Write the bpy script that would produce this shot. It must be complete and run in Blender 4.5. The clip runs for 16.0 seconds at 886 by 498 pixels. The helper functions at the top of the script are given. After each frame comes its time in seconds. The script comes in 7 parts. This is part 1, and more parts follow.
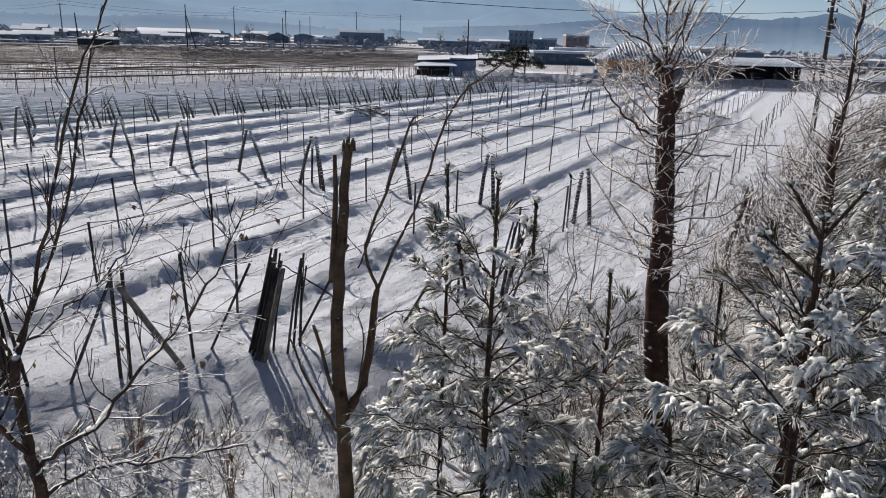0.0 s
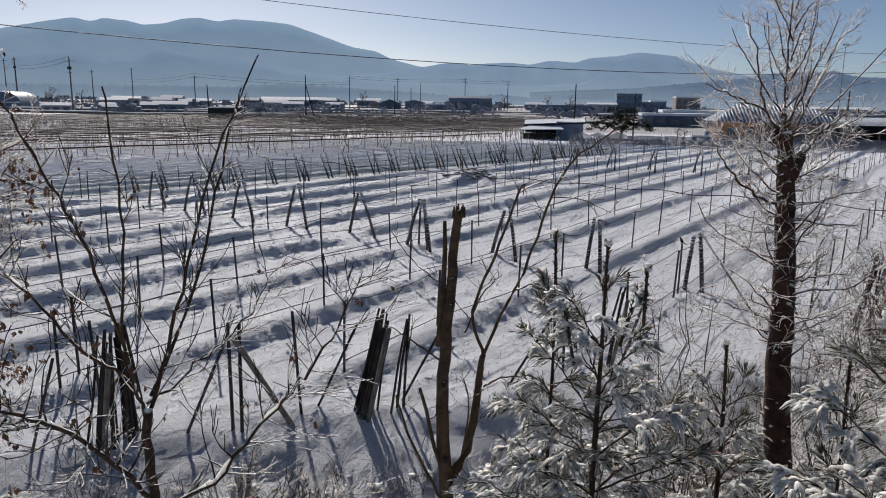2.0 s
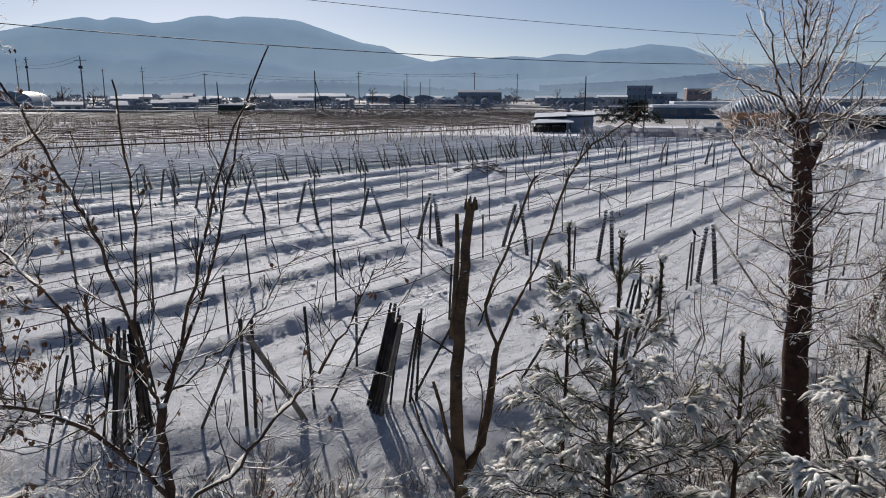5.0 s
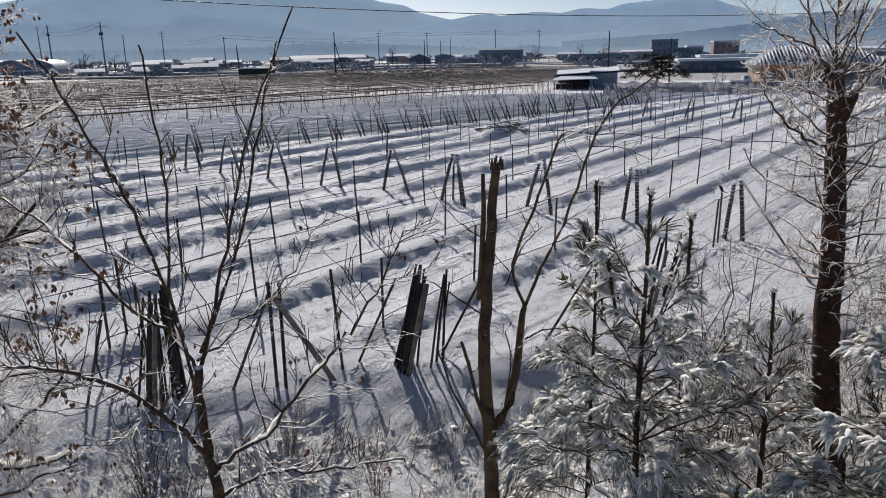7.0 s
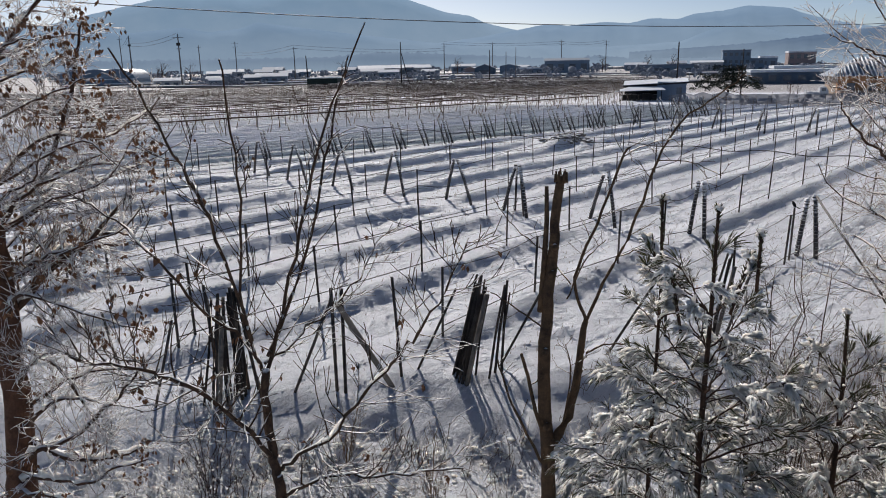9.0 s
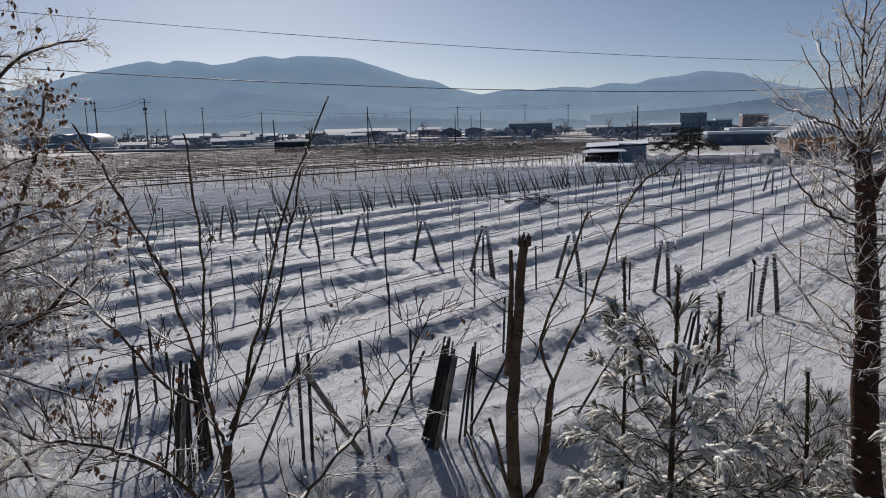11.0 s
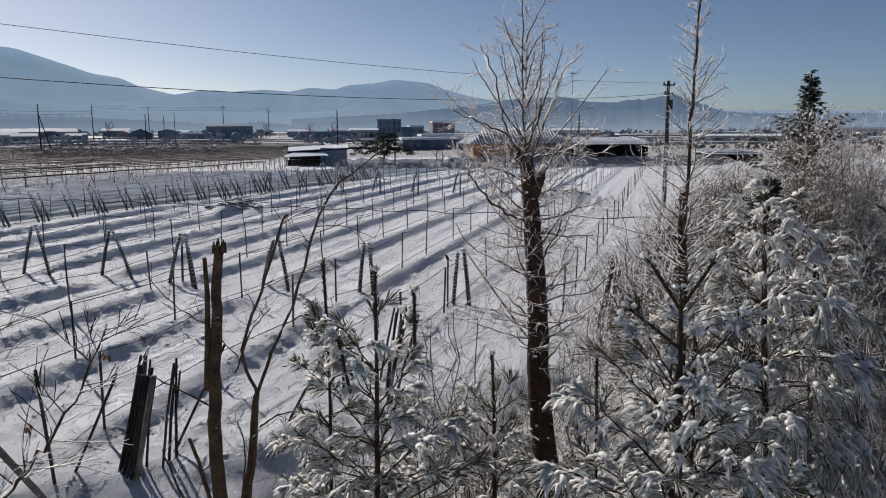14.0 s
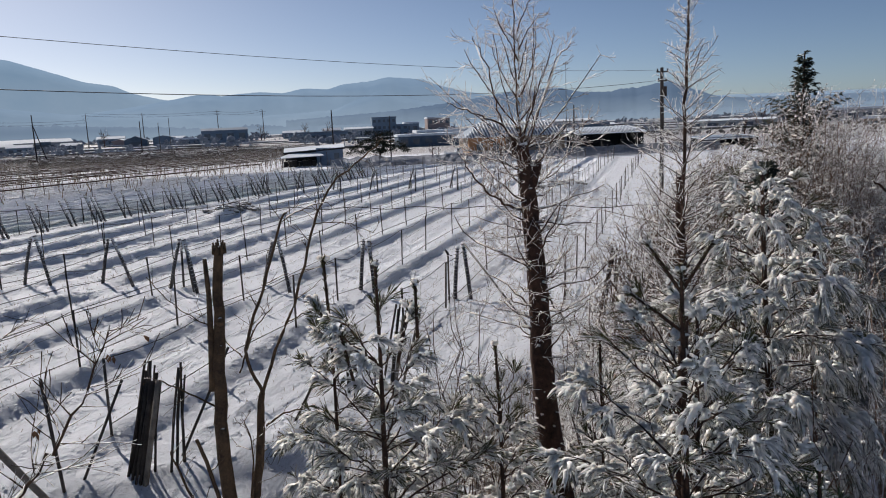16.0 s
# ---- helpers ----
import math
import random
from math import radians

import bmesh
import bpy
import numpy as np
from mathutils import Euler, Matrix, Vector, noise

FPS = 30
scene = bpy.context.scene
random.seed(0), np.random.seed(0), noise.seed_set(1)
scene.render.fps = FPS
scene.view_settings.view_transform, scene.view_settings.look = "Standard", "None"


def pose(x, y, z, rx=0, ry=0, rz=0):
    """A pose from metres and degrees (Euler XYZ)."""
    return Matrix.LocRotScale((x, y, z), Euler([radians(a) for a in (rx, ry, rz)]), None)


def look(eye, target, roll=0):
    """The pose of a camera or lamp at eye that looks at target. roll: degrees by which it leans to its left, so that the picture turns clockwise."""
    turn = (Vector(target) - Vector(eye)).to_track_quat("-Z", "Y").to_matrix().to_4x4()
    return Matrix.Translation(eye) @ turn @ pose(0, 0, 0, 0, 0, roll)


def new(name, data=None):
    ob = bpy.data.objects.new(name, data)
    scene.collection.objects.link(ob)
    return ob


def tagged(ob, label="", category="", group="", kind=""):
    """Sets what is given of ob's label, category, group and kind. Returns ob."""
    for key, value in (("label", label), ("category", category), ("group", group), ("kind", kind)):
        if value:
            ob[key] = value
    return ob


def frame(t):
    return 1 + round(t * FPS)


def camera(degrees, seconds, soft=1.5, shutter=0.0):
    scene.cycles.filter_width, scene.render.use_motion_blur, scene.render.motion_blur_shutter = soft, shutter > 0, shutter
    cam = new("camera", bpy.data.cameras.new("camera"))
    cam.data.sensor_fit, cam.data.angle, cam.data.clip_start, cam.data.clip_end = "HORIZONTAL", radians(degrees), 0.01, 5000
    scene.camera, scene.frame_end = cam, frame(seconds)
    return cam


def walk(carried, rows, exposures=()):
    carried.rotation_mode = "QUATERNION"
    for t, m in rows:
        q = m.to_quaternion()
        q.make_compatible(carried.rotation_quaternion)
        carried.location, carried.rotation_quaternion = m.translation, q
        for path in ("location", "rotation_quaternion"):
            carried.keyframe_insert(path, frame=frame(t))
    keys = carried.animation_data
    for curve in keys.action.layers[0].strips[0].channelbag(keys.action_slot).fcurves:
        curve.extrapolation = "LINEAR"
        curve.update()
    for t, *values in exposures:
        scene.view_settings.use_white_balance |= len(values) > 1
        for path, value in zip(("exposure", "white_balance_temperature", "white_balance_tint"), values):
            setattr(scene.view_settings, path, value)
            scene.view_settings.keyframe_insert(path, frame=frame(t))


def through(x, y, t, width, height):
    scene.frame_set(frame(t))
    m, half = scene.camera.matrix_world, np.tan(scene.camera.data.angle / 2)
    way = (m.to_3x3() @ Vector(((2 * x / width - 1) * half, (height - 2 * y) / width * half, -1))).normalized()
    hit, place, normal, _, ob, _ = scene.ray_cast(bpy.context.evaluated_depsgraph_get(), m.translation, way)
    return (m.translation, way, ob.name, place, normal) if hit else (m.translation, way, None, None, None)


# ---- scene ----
cam = camera(62.23, 16.0, soft=1.0)
PATH = [
    (0.0, pose(0.021, 0.029, 5.963, 73.85, -1.69, 0.46)),
    (0.5, pose(0.019, 0.015, 5.975, 74.25, -1.63, 1.49)),
    (1.0, pose(-0.005, 0.002, 5.994, 77.28, -1.01, 4.86)),
    (1.5, pose(-0.006, -0.006, 5.998, 77.83, -0.99, 6.85)),
    (2.0, pose(-0.003, -0.007, 6.003, 78.45, -0.82, 8.59)),
    (2.5, pose(-0.001, -0.004, 6.001, 78.61, -0.34, 9.29)),
    (3.0, pose(-0.011, 0.004, 5.999, 78.51, -0.11, 9.50)),
    (5.5, pose(-0.021, 0.027, 5.980, 77.63, -0.07, 9.28)),
    (6.0, pose(-0.025, 0.035, 5.978, 76.44, 0.10, 9.35)),
    (6.5, pose(-0.029, 0.033, 5.978, 75.41, 0.81, 9.86)),
    (7.0, pose(-0.043, 0.020, 5.981, 75.01, 1.17, 10.86)),
    (7.5, pose(-0.053, 0.010, 5.984, 74.94, 1.09, 12.77)),
    (8.0, pose(-0.056, 0.001, 5.985, 75.07, 0.65, 14.16)),
    (8.5, pose(-0.048, -0.006, 5.992, 75.38, 0.78, 15.37)),
    (8.7, pose(-0.047, -0.008, 5.994, 75.54, 0.94, 15.66)),
    (10.8, pose(-0.025, -0.029, 6.030, 80.00, 1.45, 15.15)),
    (11.0, pose(-0.022, -0.029, 6.031, 80.53, 1.29, 13.20)),
    (11.5, pose(-0.011, -0.024, 6.030, 81.00, 0.65, 6.32)),
    (12.0, pose(0.008, -0.007, 6.027, 80.85, -0.05, -1.65)),
    (12.5, pose(0.012, -0.007, 6.031, 80.87, -0.21, -2.97)),
    (13.0, pose(0.015, -0.003, 6.025, 81.00, -0.41, -3.62)),
    (13.5, pose(0.030, 0.009, 6.018, 80.76, -0.28, -5.60)),
    (14.0, pose(0.037, 0.031, 6.018, 80.54, 0.22, -9.50)),
    (14.5, pose(0.035, 0.034, 6.014, 80.47, 0.60, -10.61)),
    (15.0, pose(0.048, 0.032, 6.010, 80.17, 1.03, -12.03)),
    (15.5, pose(0.050, 0.029, 6.014, 79.81, 1.47, -13.07)),
    (16.0, pose(0.037, 0.018, 5.995, 80.20, 2.38, -9.89)),
]
walk(cam, PATH, exposures=((0.0, 0.19), (0.5, 0.17), (1.0, 0.00), (2.0, -0.09), (3.0, -0.09), (5.5, -0.04), (6.5, 0.05), (8.5, 0.06), (11.0, -0.26), (12.0, -0.30), (12.5, -0.10), (13.5, -0.10), (14.5, -0.02), (15.5, 0.11), (16.0, 0.05)))

# ---- light ----
SUN_AZ, SUN_EL = radians(-28.0), radians(29.5)      # ahead and to the left of +y
world = bpy.data.worlds.new("winter_sky")
scene.world = world
world.use_nodes = True
wn = world.node_tree.nodes
sky = wn.new("ShaderNodeTexSky")
sky.sky_type = "NISHITA"
sky.sun_disc = False
sky.sun_elevation, sky.sun_rotation = SUN_EL, SUN_AZ
sky.air_density, sky.dust_density, sky.ozone_density = 0.52, 0.50, 2.2
wn["Background"].inputs["Strength"].default_value = 0.067
world.node_tree.links.new(sky.outputs["Color"], wn["Background"].inputs["Color"])
sun_data = bpy.data.lights.new("sun", "SUN")
sun_data.energy, sun_data.angle, sun_data.color = 5.0, radians(0.6), (1.0, 0.93, 0.86)
sun = new("sun", sun_data)
sun_way = Vector((math.sin(SUN_AZ) * math.cos(SUN_EL), math.cos(SUN_AZ) * math.cos(SUN_EL), math.sin(SUN_EL)))
sun.rotation_euler = sun_way.to_track_quat("Z", "Y").to_euler()


# ---- materials ----
def material(name, colour, rough=0.8, second=None, scale=6.0, fine=60.0, bump=0.2, metal=0.0, snow=None, vary=0.0, spec=0.15, bump_scale=None, through=0.0, deep=0.0):
    """Two-scale noise between colour and second; snow=(low, high) lays snow on what faces up."""
    m = bpy.data.materials.new(name)
    m.use_nodes = True
    nt = m.node_tree
    n, k = nt.nodes, nt.links
    b = n["Principled BSDF"]
    b.inputs["Roughness"].default_value, b.inputs["Metallic"].default_value = rough, metal
    b.inputs["Specular IOR Level"].default_value = spec
    if deep:
        b.inputs["Subsurface Weight"].default_value, b.inputs["Subsurface Scale"].default_value = deep, 0.09
        b.inputs["Subsurface Radius"].default_value = (1.0, 0.9, 0.8)
    pos = n.new("ShaderNodeNewGeometry")
    big, small = n.new("ShaderNodeTexNoise"), n.new("ShaderNodeTexNoise")
    big.inputs["Scale"].default_value, small.inputs["Scale"].default_value = scale, fine
    big.inputs["Detail"].default_value = 4
    for t in (big, small):
        k.new(pos.outputs["Position"], t.inputs["Vector"])
    add = n.new("ShaderNodeMath")
    add.operation = "MULTIPLY_ADD"
    k.new(small.outputs["Fac"], add.inputs[0])
    add.inputs[1].default_value = 0.5
    k.new(big.outputs["Fac"], add.inputs[2])
    ramp = n.new("ShaderNodeMapRange")
    ramp.inputs["From Min"].default_value, ramp.inputs["From Max"].default_value = 0.5, 1.0
    k.new(add.outputs[0], ramp.inputs["Value"])
    mix = n.new("ShaderNodeMix")
    mix.data_type = "RGBA"
    second = second or tuple(c * 0.65 for c in colour)
    mix.inputs["A"].default_value, mix.inputs["B"].default_value = (*colour, 1), (*second, 1)
    k.new(ramp.outputs["Result"], mix.inputs["Factor"])
    out = mix.outputs["Result"]
    if vary:
        info = n.new("ShaderNodeObjectInfo")
        hsv = n.new("ShaderNodeHueSaturation")
        r = n.new("ShaderNodeMapRange")
        r.inputs["To Min"].default_value, r.inputs["To Max"].default_value = 1 - vary, 1 + vary
        k.new(info.outputs["Random"], r.inputs["Value"])
        k.new(r.outputs["Result"], hsv.inputs["Value"])
        k.new(out, hsv.inputs["Color"])
        out = hsv.outputs["Color"]
    if snow:
        sep = n.new("ShaderNodeSeparateXYZ")
        k.new(pos.outputs["Normal"], sep.inputs[0])
        patch = n.new("ShaderNodeTexNoise")
        patch.inputs["Scale"].default_value = snow[2]
        k.new(pos.outputs["Position"], patch.inputs["Vector"])
        up = n.new("ShaderNodeMath")
        up.operation = "MULTIPLY_ADD"
        k.new(patch.outputs["Fac"], up.inputs[0])
        up.inputs[1].default_value = snow[3]
        k.new(sep.outputs["Z"], up.inputs[2])
        lay = n.new("ShaderNodeMapRange")
        lay.interpolation_type = "SMOOTHSTEP"
        lay.inputs["From Min"].default_value, lay.inputs["From Max"].default_value = snow[0], snow[1]
        k.new(up.outputs[0], lay.inputs["Value"])
        cover = n.new("ShaderNodeMix")
        cover.data_type = "RGBA"
        cover.inputs["B"].default_value = (0.90, 0.89, 0.88, 1)
        k.new(lay.outputs["Result"], cover.inputs["Factor"])
        k.new(out, cover.inputs["A"])
        out = cover.outputs["Result"]
    k.new(out, b.inputs["Base Color"])
    if bump:
        bp = n.new("ShaderNodeBump")
        bp.inputs["Strength"].default_value, bp.inputs["Distance"].default_value = bump, bump_scale or 0.02
        k.new(add.outputs[0], bp.inputs["Height"])
        k.new(bp.outputs["Normal"], b.inputs["Normal"])
    if through:
        tl, mx = n.new("ShaderNodeBsdfTranslucent"), n.new("ShaderNodeMixShader")
        k.new(out, tl.inputs["Color"])
        mx.inputs[0].default_value = through
        k.new(b.outputs[0], mx.inputs[1])
        k.new(tl.outputs[0], mx.inputs[2])
        k.new(mx.outputs[0], n["Material Output"].inputs["Surface"])
    return m


def snow_ground():
    """Snow with crust, wind ripple, prints and stubble showing through in the field."""
    m = bpy.data.materials.new("snow_field")
    m.use_nodes = True
    nt = m.node_tree
    n, k = nt.nodes, nt.links
    b = n["Principled BSDF"]
    b.inputs["Roughness"].default_value = 0.72
    b.inputs["Specular IOR Level"].default_value = 0.25
    pos = n.new("ShaderNodeNewGeometry")

    def noise_tex(scale, detail=3.0, rough=0.55):
        t = n.new("ShaderNodeTexNoise")
        t.inputs["Scale"].default_value, t.inputs["Detail"].default_value, t.inputs["Roughness"].default_value = scale, detail, rough
        k.new(pos.outputs["Position"], t.inputs["Vector"])
        return t.outputs["Fac"]

    def remap(value, lo, hi, a=0.0, c=1.0):
        r = n.new("ShaderNodeMapRange")
        r.inputs["From Min"].default_value, r.inputs["From Max"].default_value = lo, hi
        r.inputs["To Min"].default_value, r.inputs["To Max"].default_value = a, c
        k.new(value, r.inputs["Value"])
        return r.outputs["Result"]

    def math_node(op, a, c):
        r = n.new("ShaderNodeMath")
        r.operation = op
        for i, v in enumerate((a, c)):
            if isinstance(v, (int, float)):
                r.inputs[i].default_value = v
            else:
                k.new(v, r.inputs[i])
        return r.outputs[0]

    speck = math_node("MULTIPLY", remap(noise_tex(9.0, 5.0, 0.75), 0.58, 0.68), remap(noise_tex(0.7), 0.38, 0.62))
    att = n.new("ShaderNodeAttribute")
    att.attribute_name = "bare"
    dirt = math_node("MULTIPLY", remap(math_node("ADD", noise_tex(3.0, 6.0, 0.75), math_node("MULTIPLY", att.outputs["Fac"], 0.30)), 0.60, 0.77), att.outputs["Fac"])
    cover = math_node("MAXIMUM", math_node("MULTIPLY", speck, 0.55), dirt)
    mix = n.new("ShaderNodeMix")
    mix.data_type = "RGBA"
    mix.inputs["A"].default_value, mix.inputs["B"].default_value = (0.875, 0.900, 0.970, 1), (0.135, 0.102, 0.074, 1)
    k.new(cover, mix.inputs["Factor"])
    # thin crust with grit and chaff showing between the clean lumps
    grit = n.new("ShaderNodeMix")
    grit.data_type = "RGBA"
    grit.inputs["B"].default_value = (0.40, 0.385, 0.40, 1)
    k.new(mix.outputs["Result"], grit.inputs["A"])
    rough_a, rough_b = remap(noise_tex(11.0, 7.0, 0.82), 0.50, 0.66), remap(noise_tex(2.7, 6.0, 0.75), 0.46, 0.64)
    h = math_node("ADD", math_node("MULTIPLY", noise_tex(4.6, 6.0, 0.70), 1.15), math_node("ADD", math_node("MULTIPLY", noise_tex(17.0, 6.0, 0.78), 0.65), math_node("MULTIPLY", noise_tex(48.0, 4.0, 0.7), 0.30)))
    rows = n.new("ShaderNodeCombineXYZ")
    for i, (axis, f) in enumerate((((0.895, -0.446, 0.0), 5.0), ((0.446, 0.895, 0.0), 0.22))):
        dot = n.new("ShaderNodeVectorMath")
        dot.operation = "DOT_PRODUCT"
        k.new(pos.outputs["Position"], dot.inputs[0])
        dot.inputs[1].default_value = axis
        k.new(math_node("MULTIPLY", dot.outputs["Value"], f), rows.inputs[i])
    lines = n.new("ShaderNodeTexNoise")
    lines.inputs["Scale"].default_value, lines.inputs["Detail"].default_value = 1.0, 5.0
    k.new(rows.outputs[0], lines.inputs["Vector"])
    h = math_node("ADD", h, math_node("MULTIPLY", lines.outputs["Fac"], 1.1))
    furrow = remap(lines.outputs["Fac"], 0.50, 0.68)
    k.new(math_node("ADD", math_node("MULTIPLY", rough_a, math_node("ADD", math_node("MULTIPLY", rough_b, 0.30), 0.10)), math_node("MULTIPLY", math_node("MULTIPLY", furrow, rough_b), 0.16)), grit.inputs["Factor"])
    k.new(grit.outputs["Result"], b.inputs["Base Color"])
    bp = n.new("ShaderNodeBump")
    bp.inputs["Strength"].default_value, bp.inputs["Distance"].default_value = 1.0, 0.135
    k.new(h, bp.inputs["Height"])
    k.new(bp.outputs["Normal"], b.inputs["Normal"])
    return m


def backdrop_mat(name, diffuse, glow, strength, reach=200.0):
    """Far hills with the haze of kilometres of lit air put into their emission, paler towards the foot."""
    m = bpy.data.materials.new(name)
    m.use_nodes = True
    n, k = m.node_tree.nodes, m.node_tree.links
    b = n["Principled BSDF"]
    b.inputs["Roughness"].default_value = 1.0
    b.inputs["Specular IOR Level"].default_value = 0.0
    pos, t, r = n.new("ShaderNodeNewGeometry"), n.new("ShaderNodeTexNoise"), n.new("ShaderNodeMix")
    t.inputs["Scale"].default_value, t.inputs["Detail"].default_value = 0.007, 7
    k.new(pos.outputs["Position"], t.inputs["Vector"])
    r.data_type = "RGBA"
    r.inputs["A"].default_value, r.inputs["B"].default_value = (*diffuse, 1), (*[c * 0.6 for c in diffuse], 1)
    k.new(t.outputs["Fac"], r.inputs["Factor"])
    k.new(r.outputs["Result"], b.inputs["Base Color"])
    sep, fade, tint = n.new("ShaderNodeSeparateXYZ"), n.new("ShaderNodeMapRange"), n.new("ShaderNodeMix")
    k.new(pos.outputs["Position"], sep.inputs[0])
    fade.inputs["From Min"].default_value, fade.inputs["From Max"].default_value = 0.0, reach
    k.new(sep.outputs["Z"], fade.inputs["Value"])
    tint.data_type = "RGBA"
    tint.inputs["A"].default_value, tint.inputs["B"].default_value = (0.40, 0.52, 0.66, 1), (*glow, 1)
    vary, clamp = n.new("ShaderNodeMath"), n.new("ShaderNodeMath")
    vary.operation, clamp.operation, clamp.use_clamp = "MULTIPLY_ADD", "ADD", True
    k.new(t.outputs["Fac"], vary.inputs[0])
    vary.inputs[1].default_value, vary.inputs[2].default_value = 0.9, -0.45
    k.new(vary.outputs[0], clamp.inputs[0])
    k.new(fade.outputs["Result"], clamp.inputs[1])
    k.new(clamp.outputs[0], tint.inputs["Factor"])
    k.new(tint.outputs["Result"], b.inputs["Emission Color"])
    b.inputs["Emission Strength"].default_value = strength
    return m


def net_mat(name, colour, opacity):
    m = bpy.data.materials.new(name)
    m.use_nodes = True
    n, k = m.node_tree.nodes, m.node_tree.links
    b = n["Principled BSDF"]
    b.inputs["Base Color"].default_value = (*colour, 1)
    b.inputs["Roughness"].default_value = 0.9
    tr, mx, t, pos, r = n.new("ShaderNodeBsdfTransparent"), n.new("ShaderNodeMixShader"), n.new("ShaderNodeTexNoise"), n.new("ShaderNodeNewGeometry"), n.new("ShaderNodeMapRange")
    t.inputs["Scale"].default_value = 1.7
    k.new(pos.outputs["Position"], t.inputs["Vector"])
    r.inputs["To Min"].default_value, r.inputs["To Max"].default_value = opacity * 0.5, opacity * 1.5
    k.new(t.outputs["Fac"], r.inputs["Value"])
    k.new(r.outputs["Result"], mx.inputs[0])
    k.new(tr.outputs[0], mx.inputs[1])
    k.new(b.outputs[0], mx.inputs[2])
    k.new(mx.outputs[0], n["Material Output"].inputs["Surface"])
    return m


SNOW_FIELD = snow_ground()
SNOW = material("loose_snow", (0.94, 0.905, 0.85), 0.8, (0.82, 0.775, 0.71), 14.0, 90.0, 0.9, bump_scale=0.016, deep=1.0)
BARK = material("brown_bark", (0.085, 0.050, 0.034), 0.9, (0.032, 0.021, 0.017), 9.0, 55.0, 0.9, snow=(1.05, 1.35, 14.0, 0.6))
RED_BARK = material("reddish_bark", (0.155, 0.080, 0.050), 0.9, (0.060, 0.032, 0.022), 9.0, 55.0, 0.9, snow=(1.1, 1.4, 14.0, 0.6))
LARCH_BARK = material("larch_bark", (0.085, 0.045, 0.032), 0.9, (0.030, 0.020, 0.016), 14.0, 60.0, 1.0, snow=(0.95, 1.15, 22.0, 0.9))
SAP_BARK = material("sapling_bark", (0.100, 0.062, 0.040), 0.85, (0.034, 0.023, 0.018), 16.0, 70.0, 0.6, snow=(0.78, 1.08, 16.0, 0.7))
CUT_BARK = material("olive_bark", (0.130, 0.083, 0.048), 0.85, (0.048, 0.033, 0.024), 11.0, 70.0, 0.7, snow=(1.15, 1.4, 14.0, 0.6))
THICKET = material("dark_thicket_twig", (0.175, 0.105, 0.068), 0.85, (0.070, 0.044, 0.030), 7.0, 60.0, 0.3, snow=(0.86, 1.16, 9.0, 0.8))
BROWN_FROST = material("brown_frosted_twig", (0.21, 0.125, 0.09), 0.85, (0.10, 0.06, 0.045), 9.0, 60.0, 0.2, snow=(0.31, 0.70, 14.0, 0.8), deep=0.3)
TWIG = material("snowy_twig", (0.105, 0.060, 0.040), 0.85, (0.042, 0.026, 0.019), 9.0, 60.0, 0.3, snow=(0.62, 0.98, 12.0, 0.5))
FROST = material("frosted_twig", (0.13, 0.085, 0.062), 0.85, (0.065, 0.045, 0.036), 9.0, 60.0, 0.2, snow=(-0.12, 0.40, 14.0, 0.8), deep=0.5)
WOOD = material("grey_timber", (0.070, 0.060, 0.054), 0.85, (0.028, 0.024, 0.022), 5.0, 60.0, 0.5, vary=0.35, snow=(1.15, 1.3, 9.0, 0.5))
PROP = material("banded_prop_timber", (0.13, 0.12, 0.12), 0.85, (0.045, 0.042, 0.042), 5.0, 60.0, 0.5, vary=0.3, snow=(0.78, 1.15, 13.0, 1.0))
BOARD = material("weathered_board", (0.26, 0.235, 0.205), 0.85, (0.13, 0.115, 0.10), 6.0, 60.0, 0.5, snow=(1.1, 1.3, 9.0, 0.5))
POST = material("dark_steel_post", (0.034, 0.032, 0.033), 0.6, (0.10, 0.085, 0.075), 8.0, 50.0, 0.2, vary=0.4)
WIRE = material("black_cable", (0.030, 0.030, 0.033), 0.6, (0.06, 0.06, 0.06), 3.0, 30.0, 0.0)
NEEDLE = material("pine_needle", (0.046, 0.048, 0.021), 0.6, (0.090, 0.084, 0.042), 7.0, 60.0, 0.0, snow=(0.92, 1.36, 22.0, 1.0), through=0.2)
GREEN_NEEDLE = material("bright_pine_needle", (0.075, 0.105, 0.035), 0.6, (0.05, 0.07, 0.03), 7.0, 60.0, 0.0)
SPRUCE = material("spruce_needle", (0.016, 0.024, 0.017), 0.7, (0.028, 0.036, 0.026), 2.0, 30.0, 0.0, snow=(1.50, 1.85, 5.0, 0.9))
LEAF = material("dry_leaf", (0.30, 0.155, 0.085), 0.8, (0.14, 0.070, 0.040), 20.0, 70.0, 0.0, snow=(1.1, 1.5, 12.0, 0.6))
WEED = material("dry_weed", (0.30, 0.22, 0.145), 0.85, (0.15, 0.105, 0.07), 9.0, 60.0, 0.0, snow=(0.55, 1.05, 7.0, 0.9))
REED = material("dry_reed", (0.34, 0.25, 0.165), 0.85, (0.20, 0.14, 0.09), 9.0, 60.0, 0.0)
CONCRETE = material("pole_concrete", (0.20, 0.20, 0.20), 0.85, (0.12, 0.12, 0.12), 3.0, 40.0, 0.2)
DARK_POLE = material("dark_pole_wood", (0.060, 0.052, 0.050), 0.85, (0.035, 0.03, 0.03), 3.0, 40.0, 0.2)
BLUE_WALL = material("blue_sheet_wall", (0.12, 0.165, 0.22), 0.6, (0.09, 0.125, 0.17), 0.8, 9.0, 0.1)
